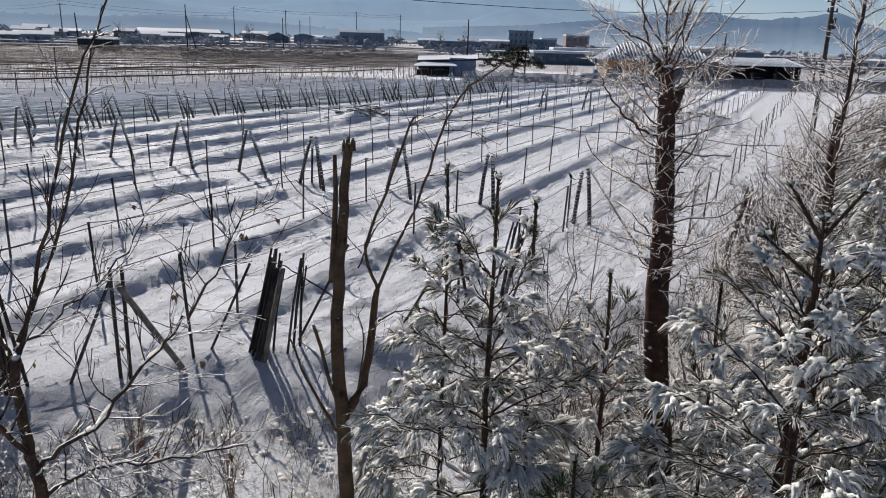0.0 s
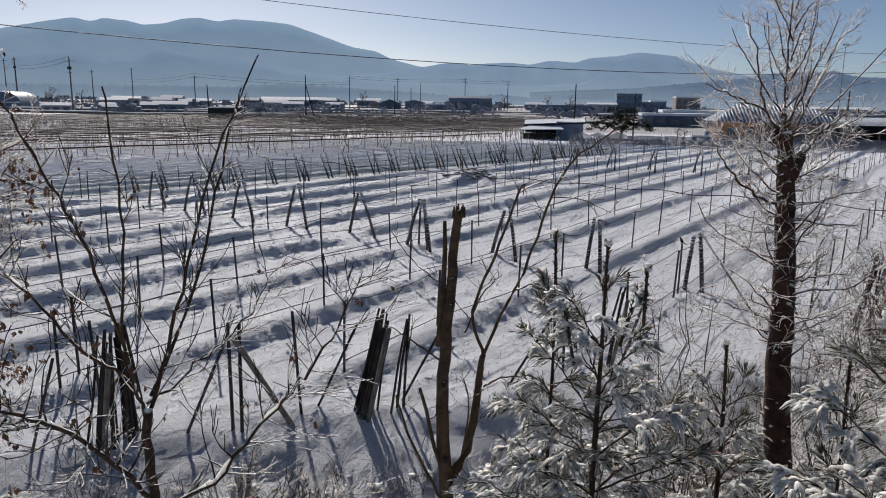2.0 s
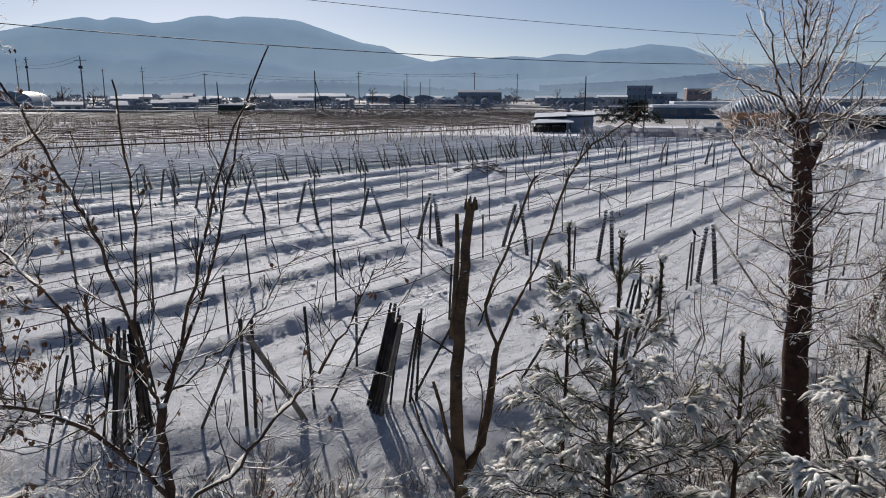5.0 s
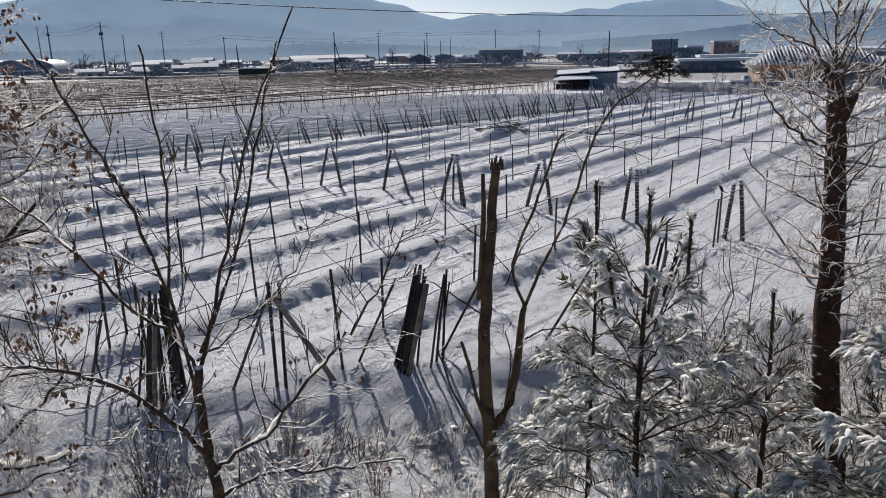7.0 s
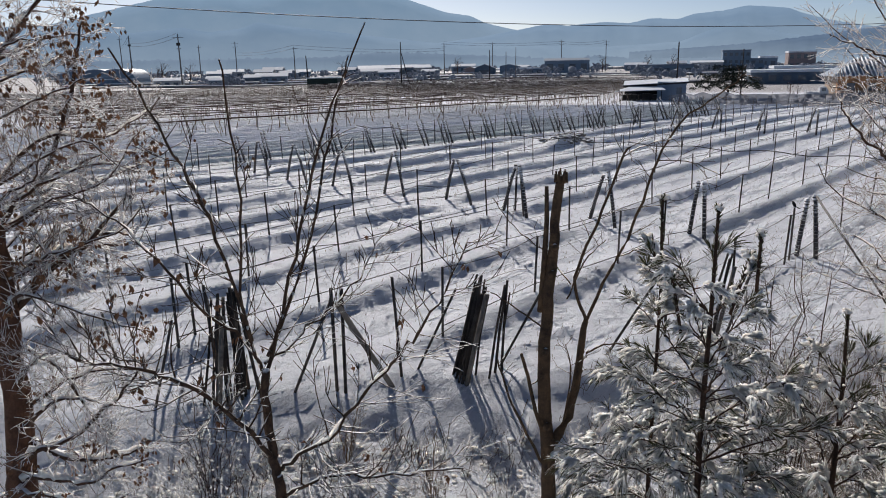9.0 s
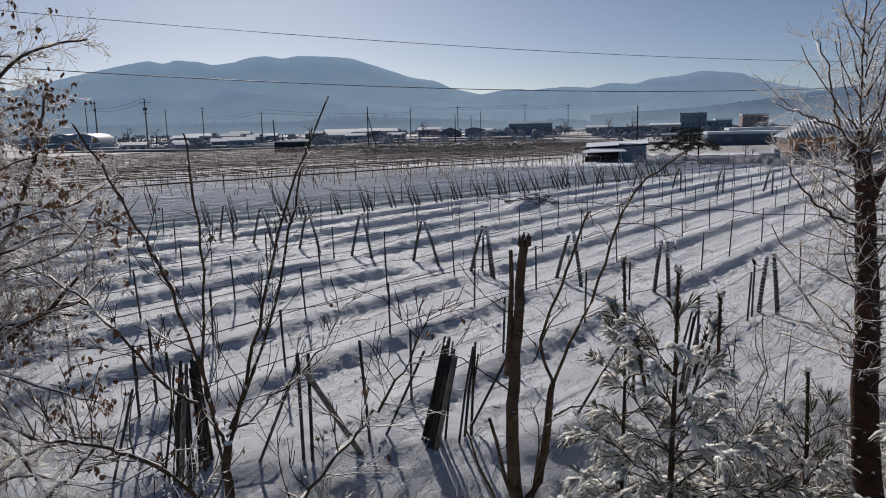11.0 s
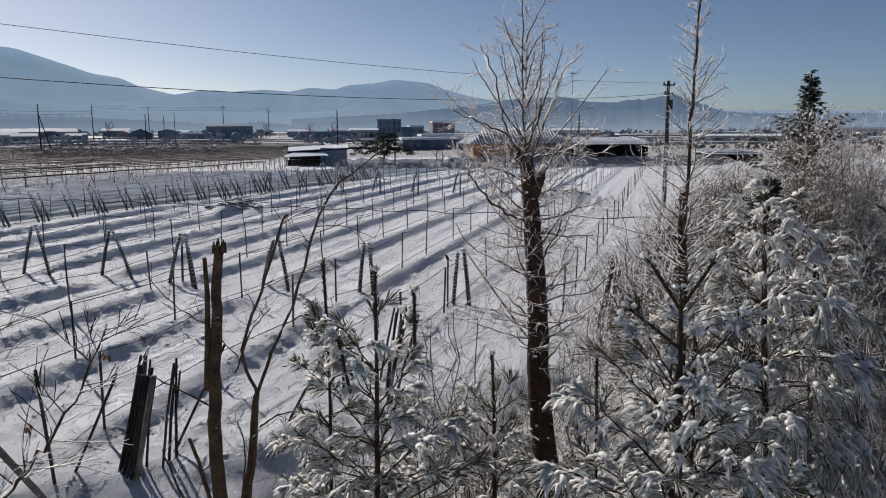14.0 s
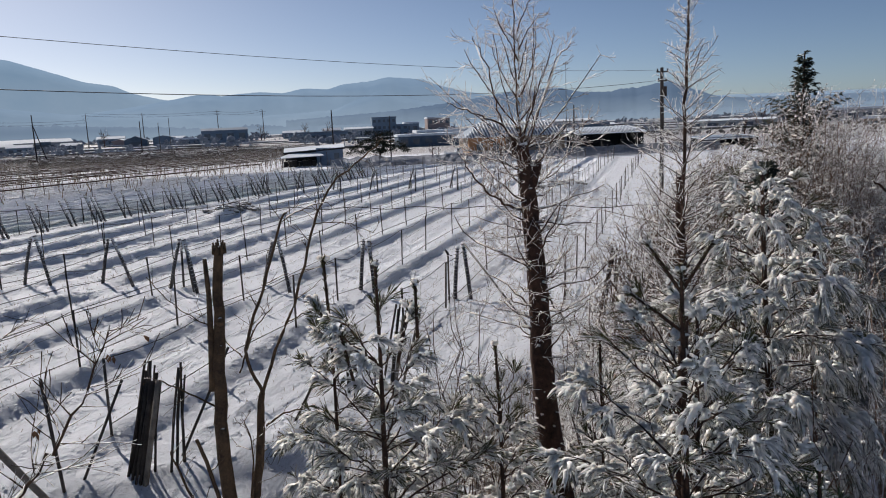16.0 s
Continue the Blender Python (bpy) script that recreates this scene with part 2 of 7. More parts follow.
# dark sheet metal, lightened and blued to paint in distance haze
HAZED_WALL = material("hazed_sheet_wall", (0.19, 0.26, 0.34), 0.6, (0.15, 0.21, 0.28), 0.6, 8.0, 0.1)
GREEN_WALL = material("dark_green_wall", (0.018, 0.034, 0.032), 0.6, (0.03, 0.045, 0.04), 0.8, 8.0, 0.1)
BLACK_WALL = material("dark_barn_wall", (0.016, 0.017, 0.020), 0.8, (0.03, 0.03, 0.033), 0.8, 8.0, 0.1)
ORANGE_WALL = material("orange_plaster", (0.42, 0.22, 0.115), 0.85, (0.34, 0.175, 0.09), 1.2, 14.0, 0.1)
TAN_WALL = material("tan_plaster", (0.30, 0.235, 0.185), 0.85, (0.24, 0.185, 0.145), 1.2, 14.0, 0.1)
# brick red, paled and greyed so the colour carries the haze
HAZED_RED_WALL = material("hazed_red_wall", (0.33, 0.27, 0.265), 0.85, (0.28, 0.225, 0.22), 1.2, 14.0, 0.1)
PALE_WALL = material("pale_plaster", (0.42, 0.44, 0.46), 0.8, (0.33, 0.35, 0.37), 1.2, 14.0, 0.1)
ROOF_SNOW = material("snowy_roof", (0.74, 0.79, 0.86), 0.75, (0.62, 0.66, 0.72), 1.5, 12.0, 0.3)
ROOF_RIB = material("blue_grey_roof_sheet", (0.20, 0.25, 0.32), 0.5, (0.14, 0.18, 0.24), 1.5, 12.0, 0.1)
SHED_WALL = material("pale_blue_sheet", (0.17, 0.23, 0.32), 0.55, (0.13, 0.18, 0.255), 0.8, 9.0, 0.1)
WINDOW = material("dark_window", (0.075, 0.095, 0.125), 0.25, (0.10, 0.125, 0.155), 2.0, 10.0, 0.0, spec=0.6)
PANEL = material("white_ribbed_panel", (0.64, 0.67, 0.675), 0.55, (0.57, 0.60, 0.605), 1.5, 18.0, 0.05)
TRUCK = material("white_truck_paint", (0.55, 0.57, 0.60), 0.4, (0.42, 0.44, 0.47), 2.0, 20.0, 0.0)
RUBBER = material("black_rubber", (0.02, 0.02, 0.02), 0.8, (0.03, 0.03, 0.03), 9.0, 60.0, 0.0)
STONE = material("snowy_rubble", (0.23, 0.21, 0.19), 0.9, (0.12, 0.105, 0.09), 3.0, 20.0, 0.6, snow=(0.75, 1.15, 1.5, 0.9))
BIRD = material("black_feather", (0.012, 0.012, 0.014), 0.6, (0.02, 0.02, 0.024), 9.0, 60.0, 0.0)
SCRUB = material("far_scrub", (0.22, 0.20, 0.19), 0.9, (0.13, 0.12, 0.115), 1.2, 9.0, 0.3, snow=(0.75, 1.35, 1.2, 0.9))
# blue-grey base colour holds frost and painted distance haze
HAZED_TREE = material("hazed_wood", (0.30, 0.34, 0.40), 0.95, (0.19, 0.22, 0.27), 0.05, 0.6, 0.0)
PALE_NET = net_mat("green_net", (0.26, 0.36, 0.33), 0.30)
GREY_NET = net_mat("grey_net", (0.17, 0.185, 0.22), 0.8)
# haze is painted as a blue glow in these backdrop materials
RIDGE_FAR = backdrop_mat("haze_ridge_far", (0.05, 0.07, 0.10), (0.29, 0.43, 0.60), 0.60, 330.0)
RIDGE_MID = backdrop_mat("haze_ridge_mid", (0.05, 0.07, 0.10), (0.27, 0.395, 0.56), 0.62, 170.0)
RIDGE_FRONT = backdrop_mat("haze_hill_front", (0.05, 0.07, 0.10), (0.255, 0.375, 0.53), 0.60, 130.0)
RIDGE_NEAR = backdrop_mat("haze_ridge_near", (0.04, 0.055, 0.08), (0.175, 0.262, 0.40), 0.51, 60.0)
HAZE_GLOW = backdrop_mat("haze_glow", (0.05, 0.06, 0.075), (0.25, 0.35, 0.49), 0.57, 14.0)


# ---- mesh tools ----
class Buf:
    """Collects the vertices and faces of one mesh."""

    def __init__(self):
        self.v, self.f = [], []

    def add(self, verts, faces):
        o = len(self.v)
        self.v += [tuple(p) for p in verts]
        self.f += [tuple(i + o for i in f) for f in faces]

    def box(self, lo, hi, m=None):
        (a, b, c), (d, e, f) = lo, hi
        vs = [Vector(p) for p in ((a, b, c), (d, b, c), (d, e, c), (a, e, c), (a, b, f), (d, b, f), (d, e, f), (a, e, f))]
        self.add([m @ p for p in vs] if m else vs, [(0, 3, 2, 1), (4, 5, 6, 7), (0, 1, 5, 4), (1, 2, 6, 5), (2, 3, 7, 6), (3, 0, 4, 7)])

    def tube(self, pts, radii, sides=5, caps=True):
        pts = [Vector(p) for p in pts]
        n, verts, faces = len(pts), [], []
        for i, p in enumerate(pts):
            d = (pts[min(i + 1, n - 1)] - pts[max(i - 1, 0)])
            d = d.normalized() if d.length > 1e-9 else Vector((0, 0, 1))
            a = d.cross(Vector((0.31, 0.17, 0.94)) if abs(d.z) < 0.9 else Vector((0.94, 0.31, 0.17))).normalized()
            c = d.cross(a)
            r = radii[i] if isinstance(radii, (list, tuple)) else radii
            for s in range(sides):
                w = 2 * math.pi * s / sides
                verts.append(p + (a * math.cos(w) + c * math.sin(w)) * r)
        for i in range(n - 1):
            for s in range(sides):
                q = (s + 1) % sides
                faces.append((i * sides + s, i * sides + q, (i + 1) * sides + q, (i + 1) * sides + s))
        if caps:
            faces += [tuple(reversed(range(sides))), tuple(range((n - 1) * sides, n * sides))]
        self.add(verts, faces)

    def lump(self, at, axes, rng, rough=0.25, rings=3, segs=6):
        """A closed uneven lump; axes: three half-axis vectors."""
        at, (ax, ay, az) = Vector(at), [Vector(a) for a in axes]
        verts, faces = [at - az], []
        for i in range(1, rings + 1):
            ph = math.pi * (i / (rings + 1) - 0.5)
            for s in range(segs):
                w = 2 * math.pi * (s + 0.5 * (i % 2)) / segs
                k = 1 + rng.uniform(-rough, rough)
                verts.append(at + (ax * math.cos(w) * math.cos(ph) + ay * math.sin(w) * math.cos(ph)) * k + az * math.sin(ph) * (1 + rng.uniform(-rough, rough) * 0.6))
        verts.append(at + az)
        for s in range(segs):
            faces.append((0, 1 + (s + 1) % segs, 1 + s))
            faces.append((len(verts) - 1, len(verts) - 1 - segs + s, len(verts) - 1 - segs + (s + 1) % segs))
        for i in range(rings - 1):
            for s in range(segs):
                a, b = 1 + i * segs + s, 1 + i * segs + (s + 1) % segs
                faces.append((a, b, b + segs, a + segs))
        self.add(verts, faces)

    def mesh(self, name, mat, smooth=True):
        me = bpy.data.meshes.new(name)
        me.from_pydata(self.v, [], self.f)
        me.materials.append(mat)
        if smooth:
            me.polygons.foreach_set("use_smooth", [True] * len(me.polygons))
        me.update()
        return me


def part(name, buf, mat, parent, label="", smooth=True):
    ob = new(name, buf.mesh(name, mat, smooth))
    ob.parent = parent
    return tagged(ob, label) if label else ob


def thing(name, label, category, at=(0, 0, 0), group="", kind="", turn=0.0):
    ob = new(name)
    ob.empty_display_size = 0.2
    ob.matrix_basis = pose(*at, 0, 0, turn)
    return tagged(ob, label, category, group, kind)


def single(name, buf, mat, label, category, group="", kind="", smooth=True, at=None, turn=0.0):
    ob = new(name, buf.mesh(name, mat, smooth))
    if at:
        ob.matrix_basis = pose(*at, 0, 0, turn)
    return tagged(ob, label, category, group, kind)


def curve_pts(ctrl, steps):
    """A smooth line through the control points."""
    c = [Vector(p) for p in ctrl]
    out = []
    for i in range(len(c) - 1):
        p0, p1, p2, p3 = c[max(i - 1, 0)], c[i], c[i + 1], c[min(i + 2, len(c) - 1)]
        for s in range(steps):
            t = s / steps
            out.append(0.5 * ((2 * p1) + (p2 - p0) * t + (2 * p0 - 5 * p1 + 4 * p2 - p3) * t * t + (3 * p1 - p0 - 3 * p2 + p3) * t ** 3))
    return out + [c[-1]]


# ---- ground: one sheet, ridged along the vine rows ----
ROW, ACROSS = Vector((0.446, 0.895, 0)), Vector((0.895, -0.446, 0))
PITCH = 3.70
FIRST = -6.75            # offset of the first full row; rows go on at FIRST - PITCH * i


def smooth01(x):
    x = min(max(x, 0.0), 1.0)
    return x * x * (3 - 2 * x)


def edge_of(x):
    """Where the field breaks off into the ditch on the near side."""
    return 14.9 + 0.46 * x + 0.25 * math.sin(x * 0.9)


def row_shift(v):
    return 0.06 * noise.noise((v * 0.11, 2.0, 7.0)) + 0.02 * noise.noise((v * 0.6, 5.0, 7.0))


def ground_z(x, y):
    u, v = x * ACROSS.x + y * ACROSS.y, x * ROW.x + y * ROW.y
    e = y - edge_of(x)
    drop = min(max(-e / 2.5, 0.0), 1.0)
    z = -0.80 * (0.5 * smooth01(drop) + 0.5 * drop) + (0.16 * noise.noise((x * 0.6, y * 0.6, 3.0)) + 0.08 * noise.noise((x * 1.9, y * 1.9, 4.0))) * (1 - smooth01(e / 1.0))
    far = math.hypot(x, y)
    field = smooth01(e / 2.0) * (1 - smooth01((y - 99.0 - 0.05 * x) / 3.0)) * smooth01((-3.5 - u) / 2.0) * (1 - smooth01(((x + 43.0) * -0.8 + (y - 47.0) * 0.6 + 19.0) / 2.5))
    if field > 0:
        w = ((u - row_shift(v) - FIRST) / PITCH) % 1.0           # 0 at the row, rising towards the sun's lee side
        if w < 0.17:
            p = 1 - smooth01(w / 0.17)
        elif w < 0.60:
            p = 0.0
        else:
            p = smooth01((w - 0.60) / 0.36)
        z += field * ((0.305 + 0.03 * smooth01((-13.0 - u) / 9.0) + 0.035 * noise.noise((u * 0.27, v * 0.12, 21.0)) + 0.02 * noise.noise((u * 0.6, v * 0.4, 33.0))) * smooth01((-6.0 - u) / 6.0 + 0.35) * (1 - 0.75 * math.exp(-((v - 23.4) / 1.5) ** 2)) * p - 0.05)
        z += field * 0.11 * math.exp(-((w - 0.40) / 0.06) ** 2) * max(0.0, 0.35 + noise.noise((u * 0.5, v * 0.5, 41.0)))      # a low second furrow
        z += field * 0.035 * noise.noise((x * 1.1, y * 1.1, 1.0)) + field * 0.036 * noise.noise((u * 3.0, v * 1.6, 5.0)) + field * 0.060 * noise.noise((u * 2.2, v * 0.10, 8.0))
    s2 = (x + 43.0) * -0.8 + (y - 47.0) * 0.6
    if -16.5 < s2 < 31.0 and y < 102:
        k = smooth01((s2 + 16.5) / 2.0) * (1 - smooth01((s2 - 27.0) / 4.0))
        w = (s2 / 1.75 + 0.10 * noise.noise((x * 0.3, y * 0.3, 2.0))) % 1.0
        z += k * (0.42 * (smooth01(w / 0.34) if w < 0.34 else 1 - smooth01((w - 0.34) / 0.66)) + 0.08 * noise.noise((x * 0.8, y * 0.8, 6.0)))
    if far < 60:
        z += 0.02 * noise.noise((x * 2.3, y * 2.3, 9.0)) + 0.050 * noise.noise((u * 4.6, v * 3.2, 15.0))
    if far > 900:
        z -= (far - 900) * 0.004
    tr = (x - 30.5) * 0.936 - (y - 80.0) * 0.351
    if abs(tr) < 2.5 and 28 < y < 104:
        z -= 0.07 * (math.exp(-((tr - 0.8) / 0.28) ** 2) + math.exp(-((tr + 0.8) / 0.28) ** 2))
    for mx, my, r, h in ((-6.0, 53.5, 3.2, 0.75), (19.2, 57.0, 4.5, 0.9)):
        d = math.hypot(x - mx, (y - my) * 1.3)
        if d < r * 1.4:
            z += h * (1 - smooth01(d / (r * 1.4)))
    return z


def graded(lo, fine_lo, fine_hi, hi, step):
    """Even steps over the middle, growing steps outside it."""
    vals = list(np.arange(fine_lo, fine_hi, step))
    s, x = step, vals[-1]
    while x < hi:
        s *= 1.22
        x += s
        vals.append(x)
    s, x, low = step, fine_lo, []
    while x > lo:
        s *= 1.22
        x -= s
        low.append(x)
    return low[::-1] + vals


def build_ground():
    steps = [0.04 * k for k in range(25)]
    fine = [FIRST + PITCH * (k + w) for k in range(-15, 4) for w in steps]
    wide = list(np.arange(fine[0] - 36.0, fine[0] - 0.15, 0.22))
    outer = graded(-4600, wide[0], fine[-1], 4600, 0.30)
    us = [u for u in outer if u < wide[0] - 0.1] + wide + fine + [u for u in outer if u > fine[-1] + 0.1]
    near = list(np.arange(-4.0, 8.0, 0.36)) + list(np.arange(8.0, 38.0, 0.16)) + list(np.arange(38.0, 46.0, 0.30)) + list(np.arange(46.0, 125.0, 0.85))
    vs = [v for v in graded(-500, -4.0, -3.0, -3.5, 0.3) if v < -4.0] + near
    s = 0.85
    while vs[-1] < 4600:
        s *= 1.2
        vs.append(vs[-1] + s)
    verts = []
    for v in vs:
        for u in us:
            us_ = u + (row_shift(v) if v < 130 and fine[0] < u < fine[-1] else 0.0)
            x, y = us_ * ACROSS.x + v * ROW.x, us_ * ACROSS.y + v * ROW.y
            verts.append((x, y, ground_z(x, y)))
    n = len(us)
    faces = [(j * n + i, j * n + i + 1, (j + 1) * n + i + 1, (j + 1) * n + i) for j in range(len(vs) - 1) for i in range(n - 1)]
    me = bpy.data.meshes.new("ground")
    me.from_pydata(verts, [], faces)
    me.polygons.foreach_set("use_smooth", [True] * len(me.polygons))
    me.materials.append(SNOW_FIELD)
    at = me.attributes.new("bare", "FLOAT", "POINT")
    bare = []
    for x, y, z in verts:
        e = y - edge_of(x)
        b = 0.42 * (1 - smooth01((e + 2.6) / 1.8)) * smooth01((y - 3.0) / 3.0)      # weeds in the ditch
        b = max(b, 0.95 * smooth01((x - 1.6) / 1.2) * (1 - smooth01((e + 2.5) / 1.5)) * smooth01((y - 2.0) / 1.5))
        b = max(b, 0.95 * smooth01((x - 6.0) / 2.0) * (1 - smooth01((y - 16.0) / 4.0)) * smooth01((y - 11.5) / 1.0))
        b *= 1 - smooth01((x - 7.2) / 1.2) * (1 - smooth01((y - 11.3) / 0.8))
        for mx, my in ((-6.0, 53.5), (19.2, 57.0)):
            b = max(b, 0.75 * (1 - smooth01(math.hypot(x - mx, (y - my) * 1.3) / 4.5)))
        u = x * ACROSS.x + y * ACROSS.y
        far = 0.50 * smooth01((-43.0 - u) / 12.0) * smooth01((y - 62) / 20.0) * (1 - smooth01((y - 215) / 15.0)) * (1 - smooth01((x + 2) / 6.0))
        strip = 0.40 * smooth01((u + 10.5) / 3.0) * smooth01((y - 22) / 8.0) * (1 - smooth01((y - 100) / 4.0))
        bare.append(max(b, far, strip, 0.80 * smooth01((y - 128 + 24 * smooth01((x - 40) / 8.0)) / 25.0) * (1 - smooth01((y - 800) / 300.0)), 0.92 * smooth01((u - 0.5) / 2.0) * (1 - smooth01((y - 60) / 15.0)) * smooth01((y - 12) / 4.0)))
    at.data.foreach_set("value", bare)
    me.update()
    tagged(new("ground", me), "snow-covered ridged vineyard field with stubble showing through", "ground", kind="structure")


build_ground()


# ---- hills and sky line ----
def ridge(name, mat, far, depth, heads, label, rough, base=-30.0, step=0.25, trees=0.0):
    """A solid range: heads are (bearing, height angle) in degrees along its crest; trees: height of the jagged wood on it."""
    buf = Buf()
    bearings = np.arange(heads[0][0], heads[-1][0], step)
    el = np.interp(bearings, [h[0] for h in heads], [h[1] for h in heads])
    el = np.convolve(np.pad(el, 1, mode="edge"), np.array((0.25, 0.5, 0.25)), mode="valid")
    rows = ((0.0, 0.0), (0.25, 0.45), (0.55, 0.80), (1.0, 1.0), (1.5, 0.4))
    verts = []
    for a, e in zip(bearings, el):
        d = Vector((math.sin(radians(a)), math.cos(radians(a)), 0))
        for s, h in rows:
            r = far + depth * s
            top = 6.0 + math.tan(radians(e)) * (far + depth)
            z = base + (top - base) * h
            if 0.0 < h < 1.0:
                z += rough * noise.noise((a * 1.1, s * 3.0, far * 0.01)) * far * 0.004 + noise.noise((a * 1.9, s, far * 0.02)) * far * 0.0022
            if h == 1.0:
                z += rough * noise.noise((a * 5.5, s * 3.0, far * 0.01)) * far * 0.0011 + rough * noise.noise((a * 17.0, s, 4.0)) * far * 0.0005
                z += trees * (max(0.0, noise.noise((a * 2.3, 1.0, 8.0))) * 1.6 + 0.8 * noise.noise((a * 5.0, 3.0, 8.0)) + 0.3 * noise.noise((a * 14.0, 5.0, 8.0)))
            verts.append(d * r + Vector((0, 0, z)))
    k = len(rows)
    faces = [(i * k + j, (i + 1) * k + j, (i + 1) * k + j + 1, i * k + j + 1) for i in range(len(bearings) - 1) for j in range(k - 1)]
    buf.add(verts, faces)
    single(name, buf, mat, label, "mountain", kind="structure")


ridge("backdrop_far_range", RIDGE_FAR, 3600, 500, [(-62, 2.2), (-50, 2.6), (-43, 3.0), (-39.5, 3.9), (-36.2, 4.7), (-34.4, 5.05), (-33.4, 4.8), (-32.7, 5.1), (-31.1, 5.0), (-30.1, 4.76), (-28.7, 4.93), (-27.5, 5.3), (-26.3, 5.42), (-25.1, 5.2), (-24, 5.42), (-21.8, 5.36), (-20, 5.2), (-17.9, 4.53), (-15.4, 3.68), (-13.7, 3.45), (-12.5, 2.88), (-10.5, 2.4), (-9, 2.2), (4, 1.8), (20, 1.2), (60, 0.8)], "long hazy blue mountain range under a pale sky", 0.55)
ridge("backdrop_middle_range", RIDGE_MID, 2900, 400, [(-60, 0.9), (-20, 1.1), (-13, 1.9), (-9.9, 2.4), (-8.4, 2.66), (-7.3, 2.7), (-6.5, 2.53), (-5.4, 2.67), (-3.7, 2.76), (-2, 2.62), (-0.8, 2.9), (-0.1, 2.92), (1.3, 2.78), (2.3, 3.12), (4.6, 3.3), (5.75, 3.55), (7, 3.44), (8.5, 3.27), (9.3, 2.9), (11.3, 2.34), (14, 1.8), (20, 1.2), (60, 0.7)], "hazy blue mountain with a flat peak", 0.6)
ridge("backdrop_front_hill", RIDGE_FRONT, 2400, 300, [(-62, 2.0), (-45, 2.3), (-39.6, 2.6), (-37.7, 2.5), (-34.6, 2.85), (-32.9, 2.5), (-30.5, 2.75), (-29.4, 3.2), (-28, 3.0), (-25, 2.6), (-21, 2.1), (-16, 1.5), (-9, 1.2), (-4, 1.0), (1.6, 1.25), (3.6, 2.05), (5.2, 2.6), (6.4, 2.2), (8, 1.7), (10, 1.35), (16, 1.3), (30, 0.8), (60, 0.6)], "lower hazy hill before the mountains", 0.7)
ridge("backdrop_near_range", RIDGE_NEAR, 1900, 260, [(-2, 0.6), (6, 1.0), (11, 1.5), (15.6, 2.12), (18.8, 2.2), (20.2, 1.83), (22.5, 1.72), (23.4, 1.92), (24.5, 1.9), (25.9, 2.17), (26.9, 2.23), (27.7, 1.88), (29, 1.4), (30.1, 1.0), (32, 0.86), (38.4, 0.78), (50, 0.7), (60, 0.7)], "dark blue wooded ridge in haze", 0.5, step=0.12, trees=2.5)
ridge("backdrop_low_woods", HAZE_GLOW, 900, 80, [(-60, 0.45), (-45, 0.55), (-38.2, 0.62), (-30, 0.62), (-24, 0.65), (-20.5, 0.92), (-17, 0.8), (-13.8, 0.6), (-10.3, 0.45), (-7, 0.1), (-6.4, 0.1), (-4.2, 0.42), (-1.8, 0.12), (4, 0.1), (12, 0.22), (25, 0.2), (60, 0.2)], "low belt of hazy woods across the plain", 0.8, base=-8.0, step=0.16, trees=3.0)


# ---- buildings and far things ----
def gable(buf, w, d, eave, ridge_h, over=0.4, thick=0.12, along="x"):
    """A pitched roof of two slabs over a w x d plan centred on the origin."""
    if along == "x":
        for s in (-1, 1):
            y0, y1 = s * (d / 2 + over), 0.0
            z0, z1 = eave - over * (ridge_h - eave) / (d / 2), ridge_h
            a = [(-w / 2 - over, y0, z0), (w / 2 + over, y0, z0), (w / 2 + over, y1, z1), (-w / 2 - over, y1, z1)]
            buf.add(a + [(p[0], p[1], p[2] + thick) for p in a], [(0, 3, 2, 1), (4, 5, 6, 7), (0, 1, 5, 4), (1, 2, 6, 5), (2, 3, 7, 6), (3, 0, 4, 7)])
    else:
        for s in (-1, 1):
            x0, x1 = s * (w / 2 + over), 0.0
            z0, z1 = eave - over * (ridge_h - eave) / (w / 2), ridge_h
            a = [(x0, -d / 2 - over, z0), (x0, d / 2 + over, z0), (x1, d / 2 + over, z1), (x1, -d / 2 - over, z1)]
            buf.add(a + [(p[0], p[1], p[2] + thick) for p in a], [(0, 1, 2, 3), (7, 6, 5, 4), (4, 5, 1, 0), (5, 6, 2, 1), (6, 7, 3, 2), (7, 4, 0, 3)])


def walls(buf, w, d, h, ridge_h=0.0, along="x"):
    buf.box((-w / 2, -d / 2, -0.5), (w / 2, d / 2, h))
    if ridge_h:
        if along == "x":
            buf.add([(s * w / 2, y, z) for s in (-1, 1) for y, z in ((-d / 2, h), (d / 2, h), (0, ridge_h))], [(0, 1, 2), (3, 5, 4), (0, 3, 4, 1), (1, 4, 5, 2), (2, 5, 3, 0)])
        else:
            buf.add([(x, s * d / 2, z) for s in (-1, 1) for x, z in ((-w / 2, h), (w / 2, h), (0, ridge_h))], [(0, 1, 2), (3, 5, 4), (0, 3, 4, 1), (1, 4, 5, 2), (2, 5, 3, 0)])


